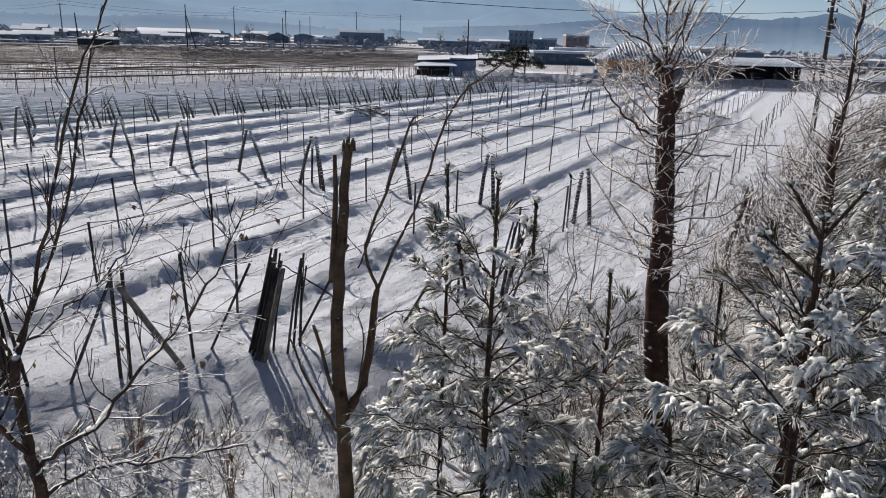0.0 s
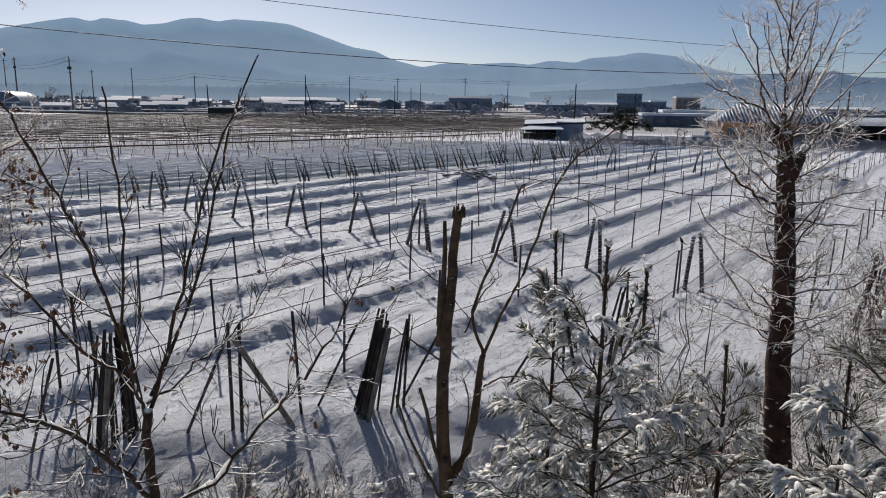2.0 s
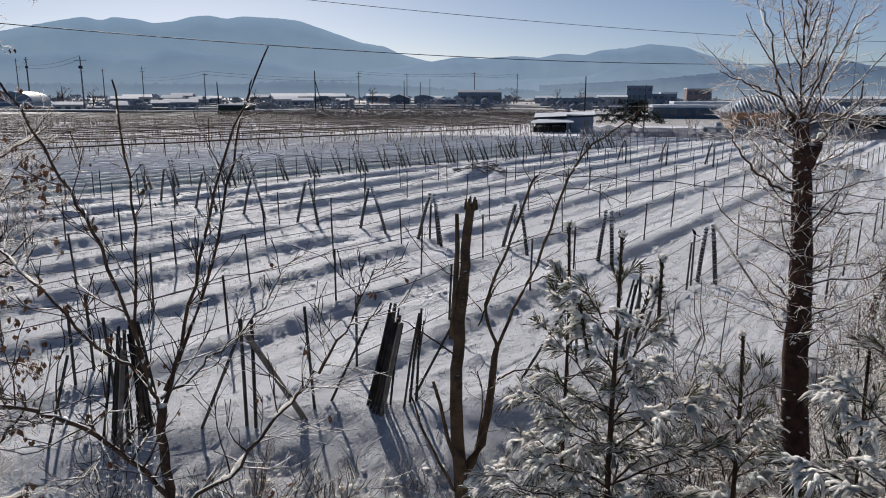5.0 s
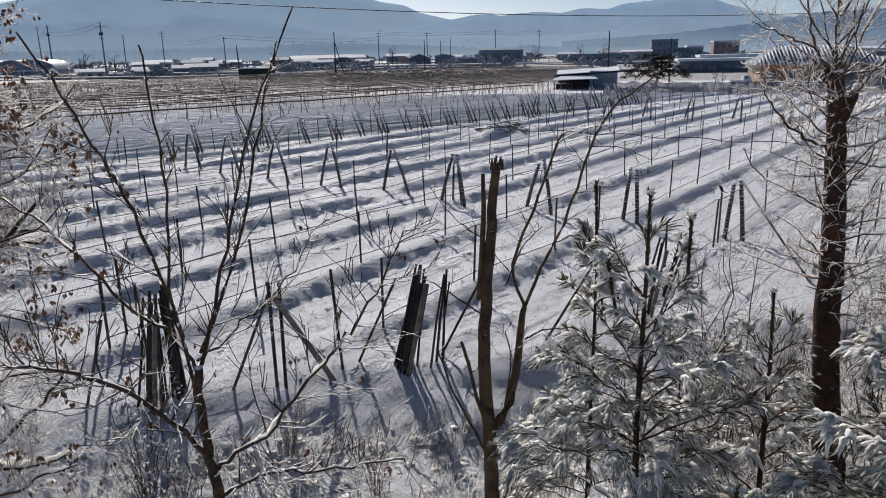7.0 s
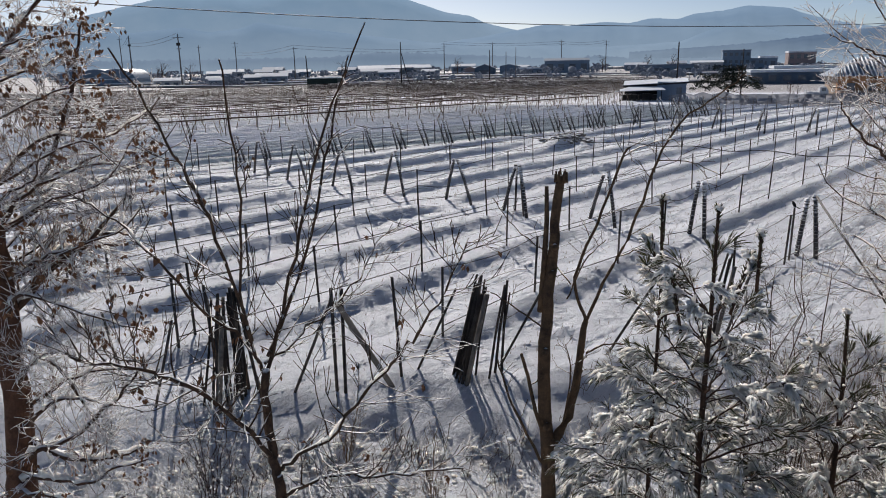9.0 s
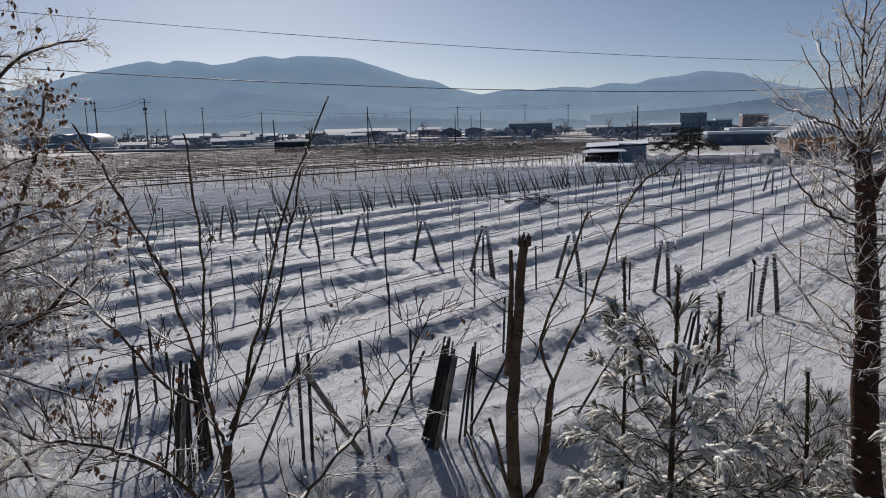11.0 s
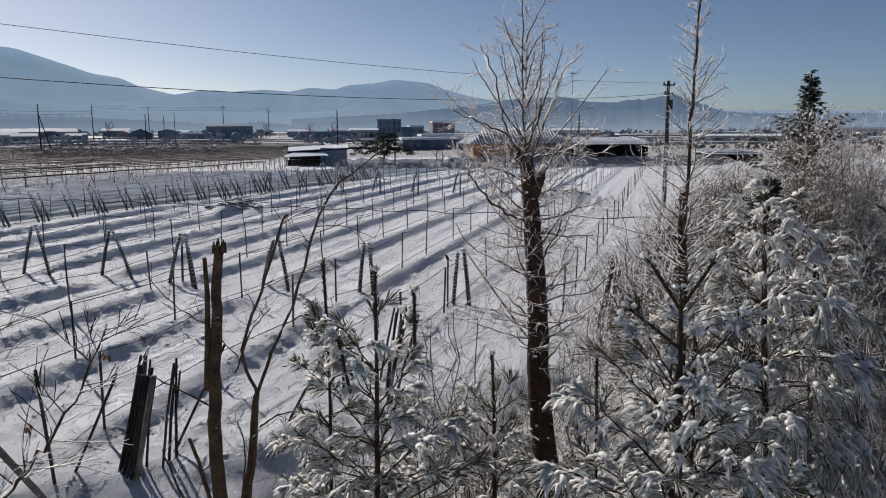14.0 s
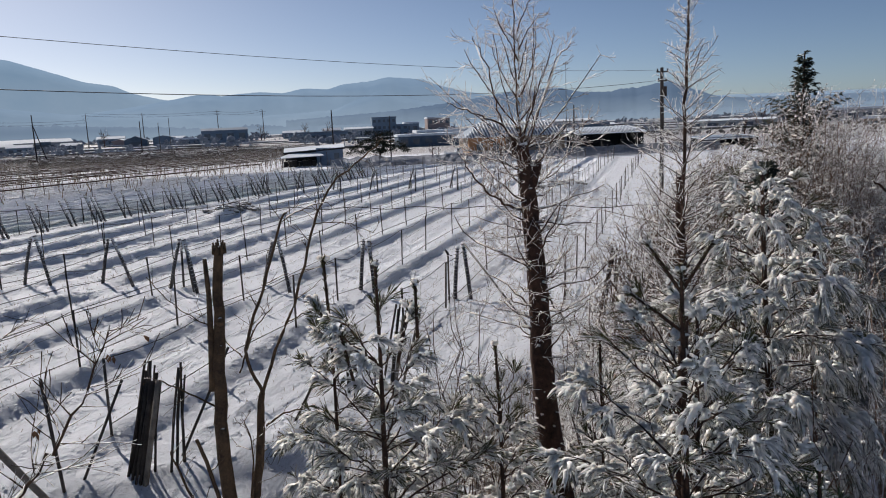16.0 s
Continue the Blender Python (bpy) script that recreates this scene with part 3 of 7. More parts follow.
def house(name, at, w, d, h, roof_h, wall, roof, label, turn=0.0, along="x", windows=0, storeys=1, flat=False, over=0.4, category="building", group=""):
    root = thing(name, label, category, at, group, turn=turn)
    b = Buf()
    walls(b, w, d, h, 0.0 if flat else roof_h, along)
    part("wall", b, wall, root, smooth=False)
    b = Buf()
    if flat:
        b.box((-w / 2 - 0.2, -d / 2 - 0.2, h), (w / 2 + 0.2, d / 2 + 0.2, h + max(roof_h - h, 0.25)))
    else:
        gable(b, w, d, h, roof_h, over=over, along=along)
    part("roof", b, roof, root, smooth=False)
    for s in range(storeys):
        for i in range(windows):
            x = -w / 2 + w * (i + 0.5) / windows
            z = h * (s + 0.35) / storeys
            b = Buf()
            b.box((x - w / windows * 0.27, -d / 2 - 0.05, z), (x + w / windows * 0.27, -d / 2 + 0.02, z + h / storeys * 0.42))
            part("window", b, WINDOW, root, smooth=False)
    return root


# works and sheds across the plain
house("factory_building", (-48, 420, -1), 24, 14, 7.6, 8.8, HAZED_WALL, ROOF_RIB, "tall dark blue sheet-metal factory hall", turn=8, windows=4, over=0.2)
house("factory_building", (-67, 416, -1), 13, 10, 3.6, 4.4, HAZED_WALL, ROOF_SNOW, "low dark workshop with a snowy roof", turn=8, flat=True, windows=3)
house("factory_building", (-79, 415, -1), 10, 10, 5.2, 6.2, HAZED_WALL, ROOF_RIB, "dark gabled workshop beside a low one", turn=8, along="y")
house("factory_building", (-92, 412, -1), 11, 12, 4.4, 6.4, BLUE_WALL, ROOF_RIB, "blue-grey gabled factory shed", turn=8, along="y", windows=1)
house("red_shed", (-108, 446, -1), 8, 8, 4.0, 5.0, HAZED_RED_WALL, ROOF_SNOW, "small rusty red shed with a snowy roof", along="y")
house("office_building", (38, 409, -1), 13, 10, 10.6, 11.2, HAZED_WALL, ROOF_RIB, "three-storey dark blue office block", flat=True, windows=5, storeys=3)
house("office_annex", (48, 411, -1), 7, 9, 6.6, 7.0, HAZED_WALL, ROOF_RIB, "lower dark annex beside the office block", flat=True, windows=2, storeys=2)
house("warehouse", (24, 404, -1), 15, 10, 5.4, 6.2, PALE_WALL, ROOF_SNOW, "pale warehouse with a snow-covered roof", windows=3)
house("brick_house", (77, 463, -1), 14, 12, 9.6, 10.4, HAZED_RED_WALL, ROOF_SNOW, "two-storey red brick house under light snow", flat=True, windows=4, storeys=2)
house("brick_house", (60, 462, -1), 9, 10, 7.0, 8.0, HAZED_WALL, ROOF_SNOW, "grey house beside the brick house", flat=True, windows=2)
house("long_shed", (31, 196, -0.3), 19, 9, 3.0, 3.6, BLUE_WALL, ROOF_SNOW, "long low blue sheet-metal shed", flat=True, windows=6)
house("long_shed", (42, 214, -0.3), 26, 9, 3.6, 4.3, BLUE_WALL, ROOF_SNOW, "long blue shed behind another shed", flat=True, windows=5)
house("dark_hall", (2, 352, -0.8), 27, 10, 4.2, 4.9, HAZED_WALL, ROOF_RIB, "long dark sheet-metal hall", flat=True, windows=6)
house("low_warehouse", (-148, 418, -1), 42, 12, 5.2, 6.8, PALE_WALL, ROOF_SNOW, "long hazy warehouse with a white roof", turn=26, windows=6)
house("white_kiosk", (-138, 416, -0.5), 4.4, 3.0, 4.6, 5.0, BLUE_WALL, ROOF_RIB, "small blue kiosk on the plain", flat=True, windows=1)
for x, y, w, h, wall, turn, words in (
        (-163, 226, 9, 2.9, PALE_WALL, 20, "low pale farm cabin with a snowy roof"), (-150, 236, 6, 2.6, HAZED_WALL, 10, "small dark farm shed under snow"),
        (-144, 252, 8, 3.2, BLUE_WALL, 25, "blue-grey farm shed with snow on its roof"), (-133, 246, 9, 3.6, HAZED_WALL, 25, "dark gabled farm shed with snow on its roof"),
        (-168, 264, 8, 2.8, PALE_WALL, 25, "low farm shed under snow"), (-152, 276, 10, 3.4, HAZED_WALL, 5, "dark barn with a snowy roof"),
        (-118, 326, 9, 3.6, HAZED_WALL, 15, "dark farm shed with a white roof"), (-131, 338, 11, 4.0, PALE_WALL, 30, "pale farm house with a white roof"),
        (-106, 352, 8, 3.4, BLUE_WALL, 0, "blue-grey farm shed with a white roof"), (-215, 340, 12, 4.0, HAZED_WALL, 30, "hazy farm house with a white roof"),
        (-196, 352, 10, 4.4, PALE_WALL, 12, "hazy pale house with a white roof"), (-178, 344, 9, 3.8, HAZED_WALL, 35, "hazy dark house with a white roof"),
        (-245, 400, 15, 4.5, PALE_WALL, 30, "distant farm house with a white roof"), (-222, 410, 12, 5.2, HAZED_WALL, 15, "distant dark house with a white roof"),
        (-190, 380, 12, 4.0, HAZED_WALL, 20, "distant grey house with a white roof"), (-168, 396, 10, 4.6, BLUE_WALL, 8, "distant blue-grey house with a white roof"),
        (-84, 470, 14, 4.0, PALE_WALL, 8, "far white-roofed house on the plain"), (-62, 486, 11, 4.4, HAZED_WALL, 0, "far dark house on the plain"),
        (-12, 470, 13, 4.2, HAZED_WALL, 0, "far dark house with a snowy roof"), (12, 500, 11, 4.6, PALE_WALL, 12, "far pale house with a snowy roof"),
        (-128, 505, 16, 5.0, HAZED_WALL, 10, "far hazy hall with a white roof"), (-176, 520, 18, 5.2, PALE_WALL, 20, "far hazy pale hall with a white roof")):
    house("cabin", (x, y, -0.7), w, w * 0.62, h, h * 1.28, wall, ROOF_SNOW, words, turn=turn, windows=3)
house("cabin", (112, 330, -0.8), 30, 12, 5.0, 5.80, PALE_WALL, ROOF_SNOW, "pale hall with a snowy roof", turn=-15, windows=5)
house("cabin", (96, 260, -0.6), 24, 10, 3.4, 4.00, BLUE_WALL, ROOF_SNOW, "blue hall with a snow-covered roof", turn=-15, windows=4)
house("cabin", (150, 250, -0.8), 30, 10, 3.2, 3.70, PALE_WALL, ROOF_SNOW, "low hall with a white roof", turn=-30, windows=5)
house("long_hall", (205, 262, -0.8), 46, 14, 5.2, 6.0, PALE_WALL, ROOF_SNOW, "long pale hall with a white roof", turn=-38, flat=True, windows=8)
house("long_hall", (175, 190, -0.8), 30, 9, 2.6, 3.4, TAN_WALL, ROOF_SNOW, "low tan hall under snow", turn=-40, flat=True, windows=6)
house("field_hut", (-88, 191, -0.1), 8.8, 4.0, 2.9, 3.15, GREEN_WALL, ROOF_SNOW, "dark green field hut with a snowy flat roof", flat=True, windows=0, turn=3)

# arched greenhouses
def greenhouse(at, w, d, h, turn, label):
    root = thing("greenhouse", label, "greenhouse", at, "row of arched greenhouses", turn=turn)
    b = Buf()
    n, ring = 12, []
    for y in (-d / 2, d / 2):
        for i in range(n + 1):
            a = math.pi * i / n
            ring.append((-w / 2 * math.cos(a), y, h * 0.45 + h * 0.55 * math.sin(a)))
    b.add(ring, [(i, i + 1, n + 2 + i, n + 1 + i) for i in range(n)])
    part("cover", b, ROOF_RIB, root)
    b = Buf()
    b.add(ring[: n + 1] + [(w / 2, -d / 2, -0.4), (-w / 2, -d / 2, -0.4)], [tuple(range(n + 3))])
    b.box((-w / 2, -d / 2, -0.4), (-w / 2 + 0.1, d / 2, h * 0.45))
    b.box((w / 2 - 0.1, -d / 2, -0.4), (w / 2, d / 2, h * 0.45))
    part("wall", b, HAZED_WALL, root, smooth=False)
    b = Buf()
    b.box((-w / 2, -d / 2 - 0.3, h * 0.40), (w / 2, -d / 2 - 0.1, h * 0.46))
    part("gutter", b, ROOF_SNOW, root, smooth=False)


for i in range(3):
    greenhouse((-243 + 15.5 * i, 279 - 7 * i, -0.5), 14.5, 30, 7.0, 25, "arched greenhouse with snow and a dark open end")

# towers and factory glow with the same painted haze as the low woods
for i in range(8):
    house("far_tower", (1010 + 14 * (i % 4) + 38 * (i // 4), 1225 - 20 * i, -5), 7, 7, 24 + 5 * ((i * 5) % 4), 25 + 5 * ((i * 5) % 4), HAZE_GLOW, HAZE_GLOW, "hazy far tower block on the horizon", flat=True, category="tower block", group="distant tower blocks")
house("far_factory", (930, 1275, -5), 70, 30, 22, 24, HAZE_GLOW, HAZE_GLOW, "hazy distant factory with towers behind", flat=True)


def orchard_shed():
    root = thing("orchard_shed", "blue sheet-metal shed with a snowy open lean-to", "shed", (-0.5, 120.5, 0.0))
    b = Buf()
    b.box((0.7, -1.2, -0.2), (4.9, 3.2, 2.75))
    part("wall", b, SHED_WALL, root, smooth=False)
    b = Buf()
    b.add([(-4.45, -0.66, 1.98), (5.25, -1.66, 2.50), (5.25, -1.66, 2.74), (-4.45, -0.66, 2.24), (-4.45, -0.56, 1.98), (5.25, -1.56, 2.50), (5.25, -1.56, 2.74), (-4.45, -0.56, 2.24)], [(0, 1, 2, 3), (7, 6, 5, 4), (0, 4, 5, 1), (3, 2, 6, 7), (0, 3, 7, 4), (1, 5, 6, 2)])
    part("fascia", b, BLACK_WALL, root, "dark edge board of the upper roof", smooth=False)
    b = Buf()
    b.add([(-4.4, -0.6, 2.25), (5.2, -1.6, 2.75), (5.2, 3.6, 3.15), (-4.4, 3.4, 2.8), (-4.4, -0.6, 2.31), (5.2, -1.6, 2.81), (5.2, 3.6, 3.20), (-4.4, 3.4, 2.86)], [(0, 3, 2, 1), (4, 5, 6, 7), (0, 1, 5, 4), (1, 2, 6, 5), (2, 3, 7, 6), (3, 0, 4, 7)])
    part("roof", b, ROOF_SNOW, root, smooth=False)
    b = Buf()
    b.add([(-5.4, -3.9, 1.45), (1.9, -3.5, 1.62), (1.2, -0.9, 2.05), (-3.6, -0.9, 1.98), (-5.4, -3.9, 1.53), (1.9, -3.5, 1.70), (1.2, -0.9, 2.13), (-3.6, -0.9, 2.06)], [(0, 3, 2, 1), (4, 5, 6, 7), (0, 1, 5, 4), (1, 2, 6, 5), (2, 3, 7, 6), (3, 0, 4, 7)])
    part("awning", b, ROOF_SNOW, root, "snowy tarpaulin awning", smooth=False)
    b = Buf()
    b.box((-4.2, 1.0, -0.2), (0.7, 1.2, 2.3))
    part("back_wall", b, BLACK_WALL, root, smooth=False)
    for x in (-4.6, -2.6, -0.6, 1.3):
        b = Buf()
        b.tube([(x, -3.3, -0.2), (x + 0.05, -3.3, 1.62)], 0.06, 6)
        part("post", b, DARK_POLE, root)
    b = Buf()
    b.box((3.5, -1.25, 0.9), (4.3, -1.19, 1.9))
    part("window", b, WINDOW, root, smooth=False)
    rng = random.Random(5)
    for i in range(7):
        b = Buf()
        x, s = -4.2 + 0.75 * i, rng.uniform(0.3, 0.5)
        b.box((x - s / 1.4, -1.6, -0.2), (x + s / 1.4, -0.6, 0.5 + s), pose(0, 0, 0, 0, 0, rng.uniform(-2, 2)))
        single("stored_crate", b, WOOD, "dark weathered crate stored under the lean-to", "crate", "crates under the lean-to", smooth=False, at=(-0.5, 120.5, 0))


orchard_shed()


def farmhouse():
    root = thing("farmhouse", "orange plastered farmhouse with a snowy ribbed roof", "house", (35, 130, 0))
    b = Buf()
    walls(b, 17.4, 8.4, 3.2)
    part("wall", b, TAN_WALL, root, smooth=False)
    b = Buf()
    b.box((-8.75, -4.9, -0.2), (-2.2, -4.15, 3.1))
    part("front_wall", b, ORANGE_WALL, root, "orange plaster front", smooth=False)
    # hipped roof
    b = Buf()
    w, d, e, r = 9.6, 5.4, 3.1, 5.75
    b.add([(-w, -d, e), (w, -d, e), (w, d, e), (-w, d, e), (-w + 4, 0, r), (w - 4, 0, r)], [(0, 1, 5, 4), (1, 2, 5), (2, 3, 4, 5), (3, 0, 4), (3, 2, 1, 0)])
    part("roof", b, ROOF_RIB, root, smooth=False)
    b = Buf()
    for i in range(34):
        x = -w + 0.28 + 0.565 * i
        top = min(1.0, (x + w) / 4.0, (w - x) / 4.0)
        b.tube([(x, -d, e + 0.06), (x, -d + d * top, e + (r - e) * top + 0.06)], 0.13, 4)
    tagged(part("roof_snow", b, ROOF_SNOW, root, "snow lying in the ribs of the roof"), kind="stuff")
    for x, z0, z1, wd in ((-6.9, 0.9, 2.1, 1.1), (-4.0, 0.0, 2.1, 1.0), (0.5, 0.8, 2.0, 1.6), (4.2, 0.8, 2.0, 1.6), (7.0, 0.0, 2.1, 1.0)):
        y = -4.93 if x < -2.2 else -4.23
        b = Buf()
        b.box((x - wd / 2, y - 0.02, z0), (x + wd / 2, y + 0.1, z1))
        part("window" if z0 else "door", b, WINDOW, root, smooth=False)
    b = Buf()
    b.box((-8.6, -6.6, -0.2), (-2.4, -5.1, 1.0))
    part("porch", b, TAN_WALL, root, smooth=False)


farmhouse()


def open_barn(at, w, d, h, label, cars, rise=0.75):
    root = thing("open_barn", label, "barn", at)
    b = Buf()
    b.box((-w / 2, d / 2 - 0.15, -0.2), (w / 2, d / 2, h))
    b.box((-w / 2, -d / 2 + 0.3, -0.2), (-w / 2 + 0.15, d / 2 - 0.15, h))
    b.box((w / 2 - 0.15, -d / 2 + 0.3, -0.2), (w / 2, d / 2 - 0.15, h))
    part("wall", b, BLACK_WALL, root, smooth=False)
    b = Buf()
    a = [(-w / 2 - 0.4, -d / 2 - 0.5, h - 0.2), (w / 2 + 0.4, -d / 2 - 0.5, h - 0.2), (w / 2 + 0.4, d / 2 + 0.3, h + rise), (-w / 2 - 0.4, d / 2 + 0.3, h + rise)]
    b.add(a + [(p[0], p[1], p[2] + 0.12) for p in a], [(0, 3, 2, 1), (4, 5, 6, 7), (0, 1, 5, 4), (1, 2, 6, 5), (2, 3, 7, 6), (3, 0, 4, 7)])
    part("roof", b, ROOF_SNOW, root, smooth=False)
    b = Buf()
    for i in range(int(w / 0.55)):
        x = -w / 2 - 0.1 + 0.55 * i
        b.tube([(x, -d / 2 - 0.52, h - 0.06), (x, d / 2 + 0.3, h + rise + 0.15)], 0.07, 4)
    part("roof_ribs", b, ROOF_RIB, root)
    for i in range(4):
        b = Buf()
        x = -w / 2 + 0.1 + (w - 0.2) * i / 3
        b.tube([(x, -d / 2, -0.2), (x, -d / 2, h - 0.15)], 0.09, 6)
        part("post", b, BLACK_WALL, root)
    for i in range(cars):
        x = at[0] - w / 2 + 2.0 + i * (w - 4.0) / max(cars - 1, 1)
        m = thing("farm_machine", "dark farm machine parked in the open barn", "machine", (x, at[1] - 0.5, at[2]), "machines in the barn")
        b = Buf()
        b.box((-0.9, -1.4, 0.45), (0.9, 1.2, 1.15))
        b.box((-0.7, -0.2, 1.15), (0.7, 1.0, 1.8))
        part("body", b, BLACK_WALL, m, smooth=False)
        for sx in (-0.85, 0.85):
            for sy in (-0.9, 0.7):
                b = Buf()
                b.tube([(sx - 0.1, sy, 0.4), (sx + 0.1, sy, 0.4)], 0.42, 12)
                part("wheel", b, RUBBER, m)


open_barn((49.4, 121.5, 0), 11.6, 6.0, 3.2, "black open barn with a ribbed snowy roof", 3)
open_barn((69.5, 117.5, -0.9), 9.6, 5.0, 2.4, "low dark barn with a snowy roof", 2, rise=0.15)
house("roadside_hall", (50.0, 140, -0.2), 13, 6, 4.4, 5.0, HAZED_WALL, ROOF_RIB, "dark hall behind the open barn", flat=True, windows=0)


def truck():
    root = thing("small_truck", "small white flatbed truck parked by the farmhouse", "truck", (23.4, 125.0, 0.0))
    b = Buf()
    b.box((-1.5, -0.75, 0.5), (0.35, 0.75, 0.85))
    b.box((-1.5, -0.75, 0.85), (-1.42, 0.75, 1.15))
    part("bed", b, TRUCK, root, smooth=False)
    b = Buf()
    b.add([(x, y, z) for y in (-0.75, 0.75) for x, z in ((0.4, 0.45), (1.6, 0.45), (1.6, 0.95), (1.25, 1.6), (0.4, 1.6))], [(0, 1, 2, 3, 4), (9, 8, 7, 6, 5), (0, 5, 6, 1), (1, 6, 7, 2), (2, 7, 8, 3), (3, 8, 9, 4), (4, 9, 5, 0)])
    part("cab", b, TRUCK, root, smooth=False)
    b = Buf()
    b.box((0.6, -0.77, 1.0), (1.2, -0.74, 1.45))
    part("window", b, WINDOW, root, smooth=False)
    for x in (-1.0, 1.0):
        for y in (-0.7, 0.7):
            b = Buf()
            b.tube([(x, y - 0.08, 0.3), (x, y + 0.08, 0.3)], 0.3, 12)
            part("wheel", b, RUBBER, root)


truck()


# ---- power poles and lines ----
def utility_pole(at, h, r, label, arms=((0.92, 1.6),), mat=CONCRETE, lean=(0, 0), brace=0.0, turn=0.0, box=False):
    root = thing("utility_pole", label, "utility pole", at, turn=turn)
    b = Buf()
    b.tube([(0, 0, -0.6), (lean[0] * 0.5, lean[1] * 0.5, h * 0.5), (lean[0], lean[1], h)], [r, r * 0.8, r * 0.6], 8)
    part("shaft", b, mat, root)
    for f, w in arms:
        b = Buf()
        b.box((-w / 2, -0.06, h * f - 0.06), (w / 2, 0.06, h * f + 0.06), Matrix.Translation((lean[0] * f, lean[1] * f, 0)))
        arm = part("crossarm", b, DARK_POLE, root, smooth=False)
        for x in (-w / 2 + 0.1, 0.0, w / 2 - 0.1):
            b = Buf()
            b.tube([(x + lean[0] * f, lean[1] * f, h * f + 0.05), (x + lean[0] * f, lean[1] * f, h * f + 0.24)], [0.06, 0.04], 6)
            part("insulator", b, WINDOW, arm)
    if brace:
        b = Buf()
        b.tube([(brace, 0.3, -0.4), (0.1, 0, h * 0.78)], [r * 0.7, r * 0.55], 7)
        part("brace", b, mat, root)
    if box:
        for s in (-1, 1):
            b = Buf()
            b.tube([(s * 0.45, -0.1, h * 0.78), (s * 0.45, -0.1, h * 0.78 + 0.9)], 0.28, 8)
            part("transformer", b, DARK_POLE, root)
    return root


def near_pole():
    """The dark pole at the end of the two lines."""
    root = thing("utility_pole", "dark power pole with a short crossarm and insulators", "utility pole", (25.3, 51.2, 0))
    b = Buf()
    b.tube([(0, 0, -0.6), (0, 0, 4.5), (-0.05, 0.02, 9.25)], [0.17, 0.15, 0.12], 10)
    part("shaft", b, DARK_POLE, root)
    for z, w in ((8.95, 0.9), (8.3, 0.7)):
        b = Buf()
        b.box((-w / 2, -0.05, z - 0.05), (w / 2, 0.05, z + 0.05))
        arm = part("crossarm", b, DARK_POLE, root, smooth=False)
        for x in (-w / 2 + 0.06, w / 2 - 0.06):
            b = Buf()
            b.tube([(x, 0, z + 0.05), (x, 0, z + 0.22)], [0.06, 0.05], 6)
            part("insulator", b, DARK_POLE, arm)
    b = Buf()
    b.tube([(0.2, 0, 7.2), (0.2, 0, 7.9)], 0.14, 8)
    part("transformer", b, DARK_POLE, root)


near_pole()
utility_pole((3.2, 128, 0), 8.8, 0.16, "plain grey pole behind the orchard shed", arms=(), mat=DARK_POLE)
utility_pole((-59.4, 172.8, 0), 11.2, 0.17, "grey pole with a slanting brace", arms=(), mat=DARK_POLE, brace=2.4)
utility_pole((-43.5, 200, 0), 9.4, 0.16, "plain pole among snowy scrub", arms=(), mat=DARK_POLE)
utility_pole((-40.0, 205, 0), 9.0, 0.14, "plain pole beside another pole", arms=(), mat=CONCRETE)
utility_pole((-38.2, 210, 0), 10.2, 0.12, "thin pole beside another pole", arms=(), mat=CONCRETE)
utility_pole((-92.2, 189.5, 0), 8.9, 0.22, "dark leaning pole at the field hut", arms=(), mat=DARK_POLE, lean=(-0.4, 0))
utility_pole((12.6, 124, 0), 7.4, 0.13, "thin pole beside the dark pine", arms=(), mat=DARK_POLE)
utility_pole((43.9, 121.5, 0), 8.0, 0.17, "dark pole between farmhouse and barn", arms=(), mat=DARK_POLE)
utility_pole((45.8, 122.5, 0), 5.6, 0.13, "short pole at the open barn", arms=(), mat=DARK_POLE)
utility_pole((41.4, 118.2, 0), 15.0, 0.06, "tall thin lamp mast by the farmhouse", arms=((0.97, 0.9),), mat=CONCRETE)
utility_pole((-155.7, 223, 0), 17.5, 0.30, "line pole with a high crossarm", arms=((0.93, 4.4), (0.72, 1.6)), box=True)
utility_pole((-231, 294, 0), 21.0, 0.40, "tall line pole with a transformer", arms=((0.95, 2.2),), box=True)
utility_pole((-243, 366, 0), 18.5, 0.32, "hazy grey line pole", arms=((0.94, 3.0),))
utility_pole((-242, 402, 0), 21.0, 0.34, "hazy line pole with two arms", arms=((0.95, 4.5), (0.86, 3.6)))
utility_pole((-147, 290, 0), 14.0, 0.26, "line pole on the plain", arms=((0.95, 2.4),))
utility_pole((-342, 426, 0), 27.0, 0.4, "tall far line pole", arms=((0.95, 4.0),))
utility_pole((-118, 420, 0), 18.0, 0.3, "far line pole behind the mound", arms=((0.95, 3.6), (0.86, 3.0)))
utility_pole((-57, 470, 0), 19.0, 0.3, "far line pole by the factory", arms=((0.95, 3.6), (0.86, 3.0)))
utility_pole((-30, 468, 0), 18.0, 0.3, "far line pole beside the halls", arms=((0.95, 3.6), (0.86, 3.0)))
utility_pole((-95, 445, 0), 18.0, 0.3, "far line pole by the red shed", arms=((0.95, 3.6),))


def cable(name, a, c, sag, r, label, over=0.0, steps=24):
    b, a, c = Buf(), Vector(a), Vector(c)
    pts = [a.lerp(c, t) - Vector((0, 0, 4 * sag * t * (1 - t))) for t in [i / steps * (1 + over) for i in range(steps + 1)]]
    b.tube(pts, r, 5)
    return single(name, b, WIRE, label, "cable", kind="structure")


cable("overhead_line", (25.1, 51.2, 8.35), (-30.0, 11.0, 9.3), 1.45, 0.015, "black overhead power line")
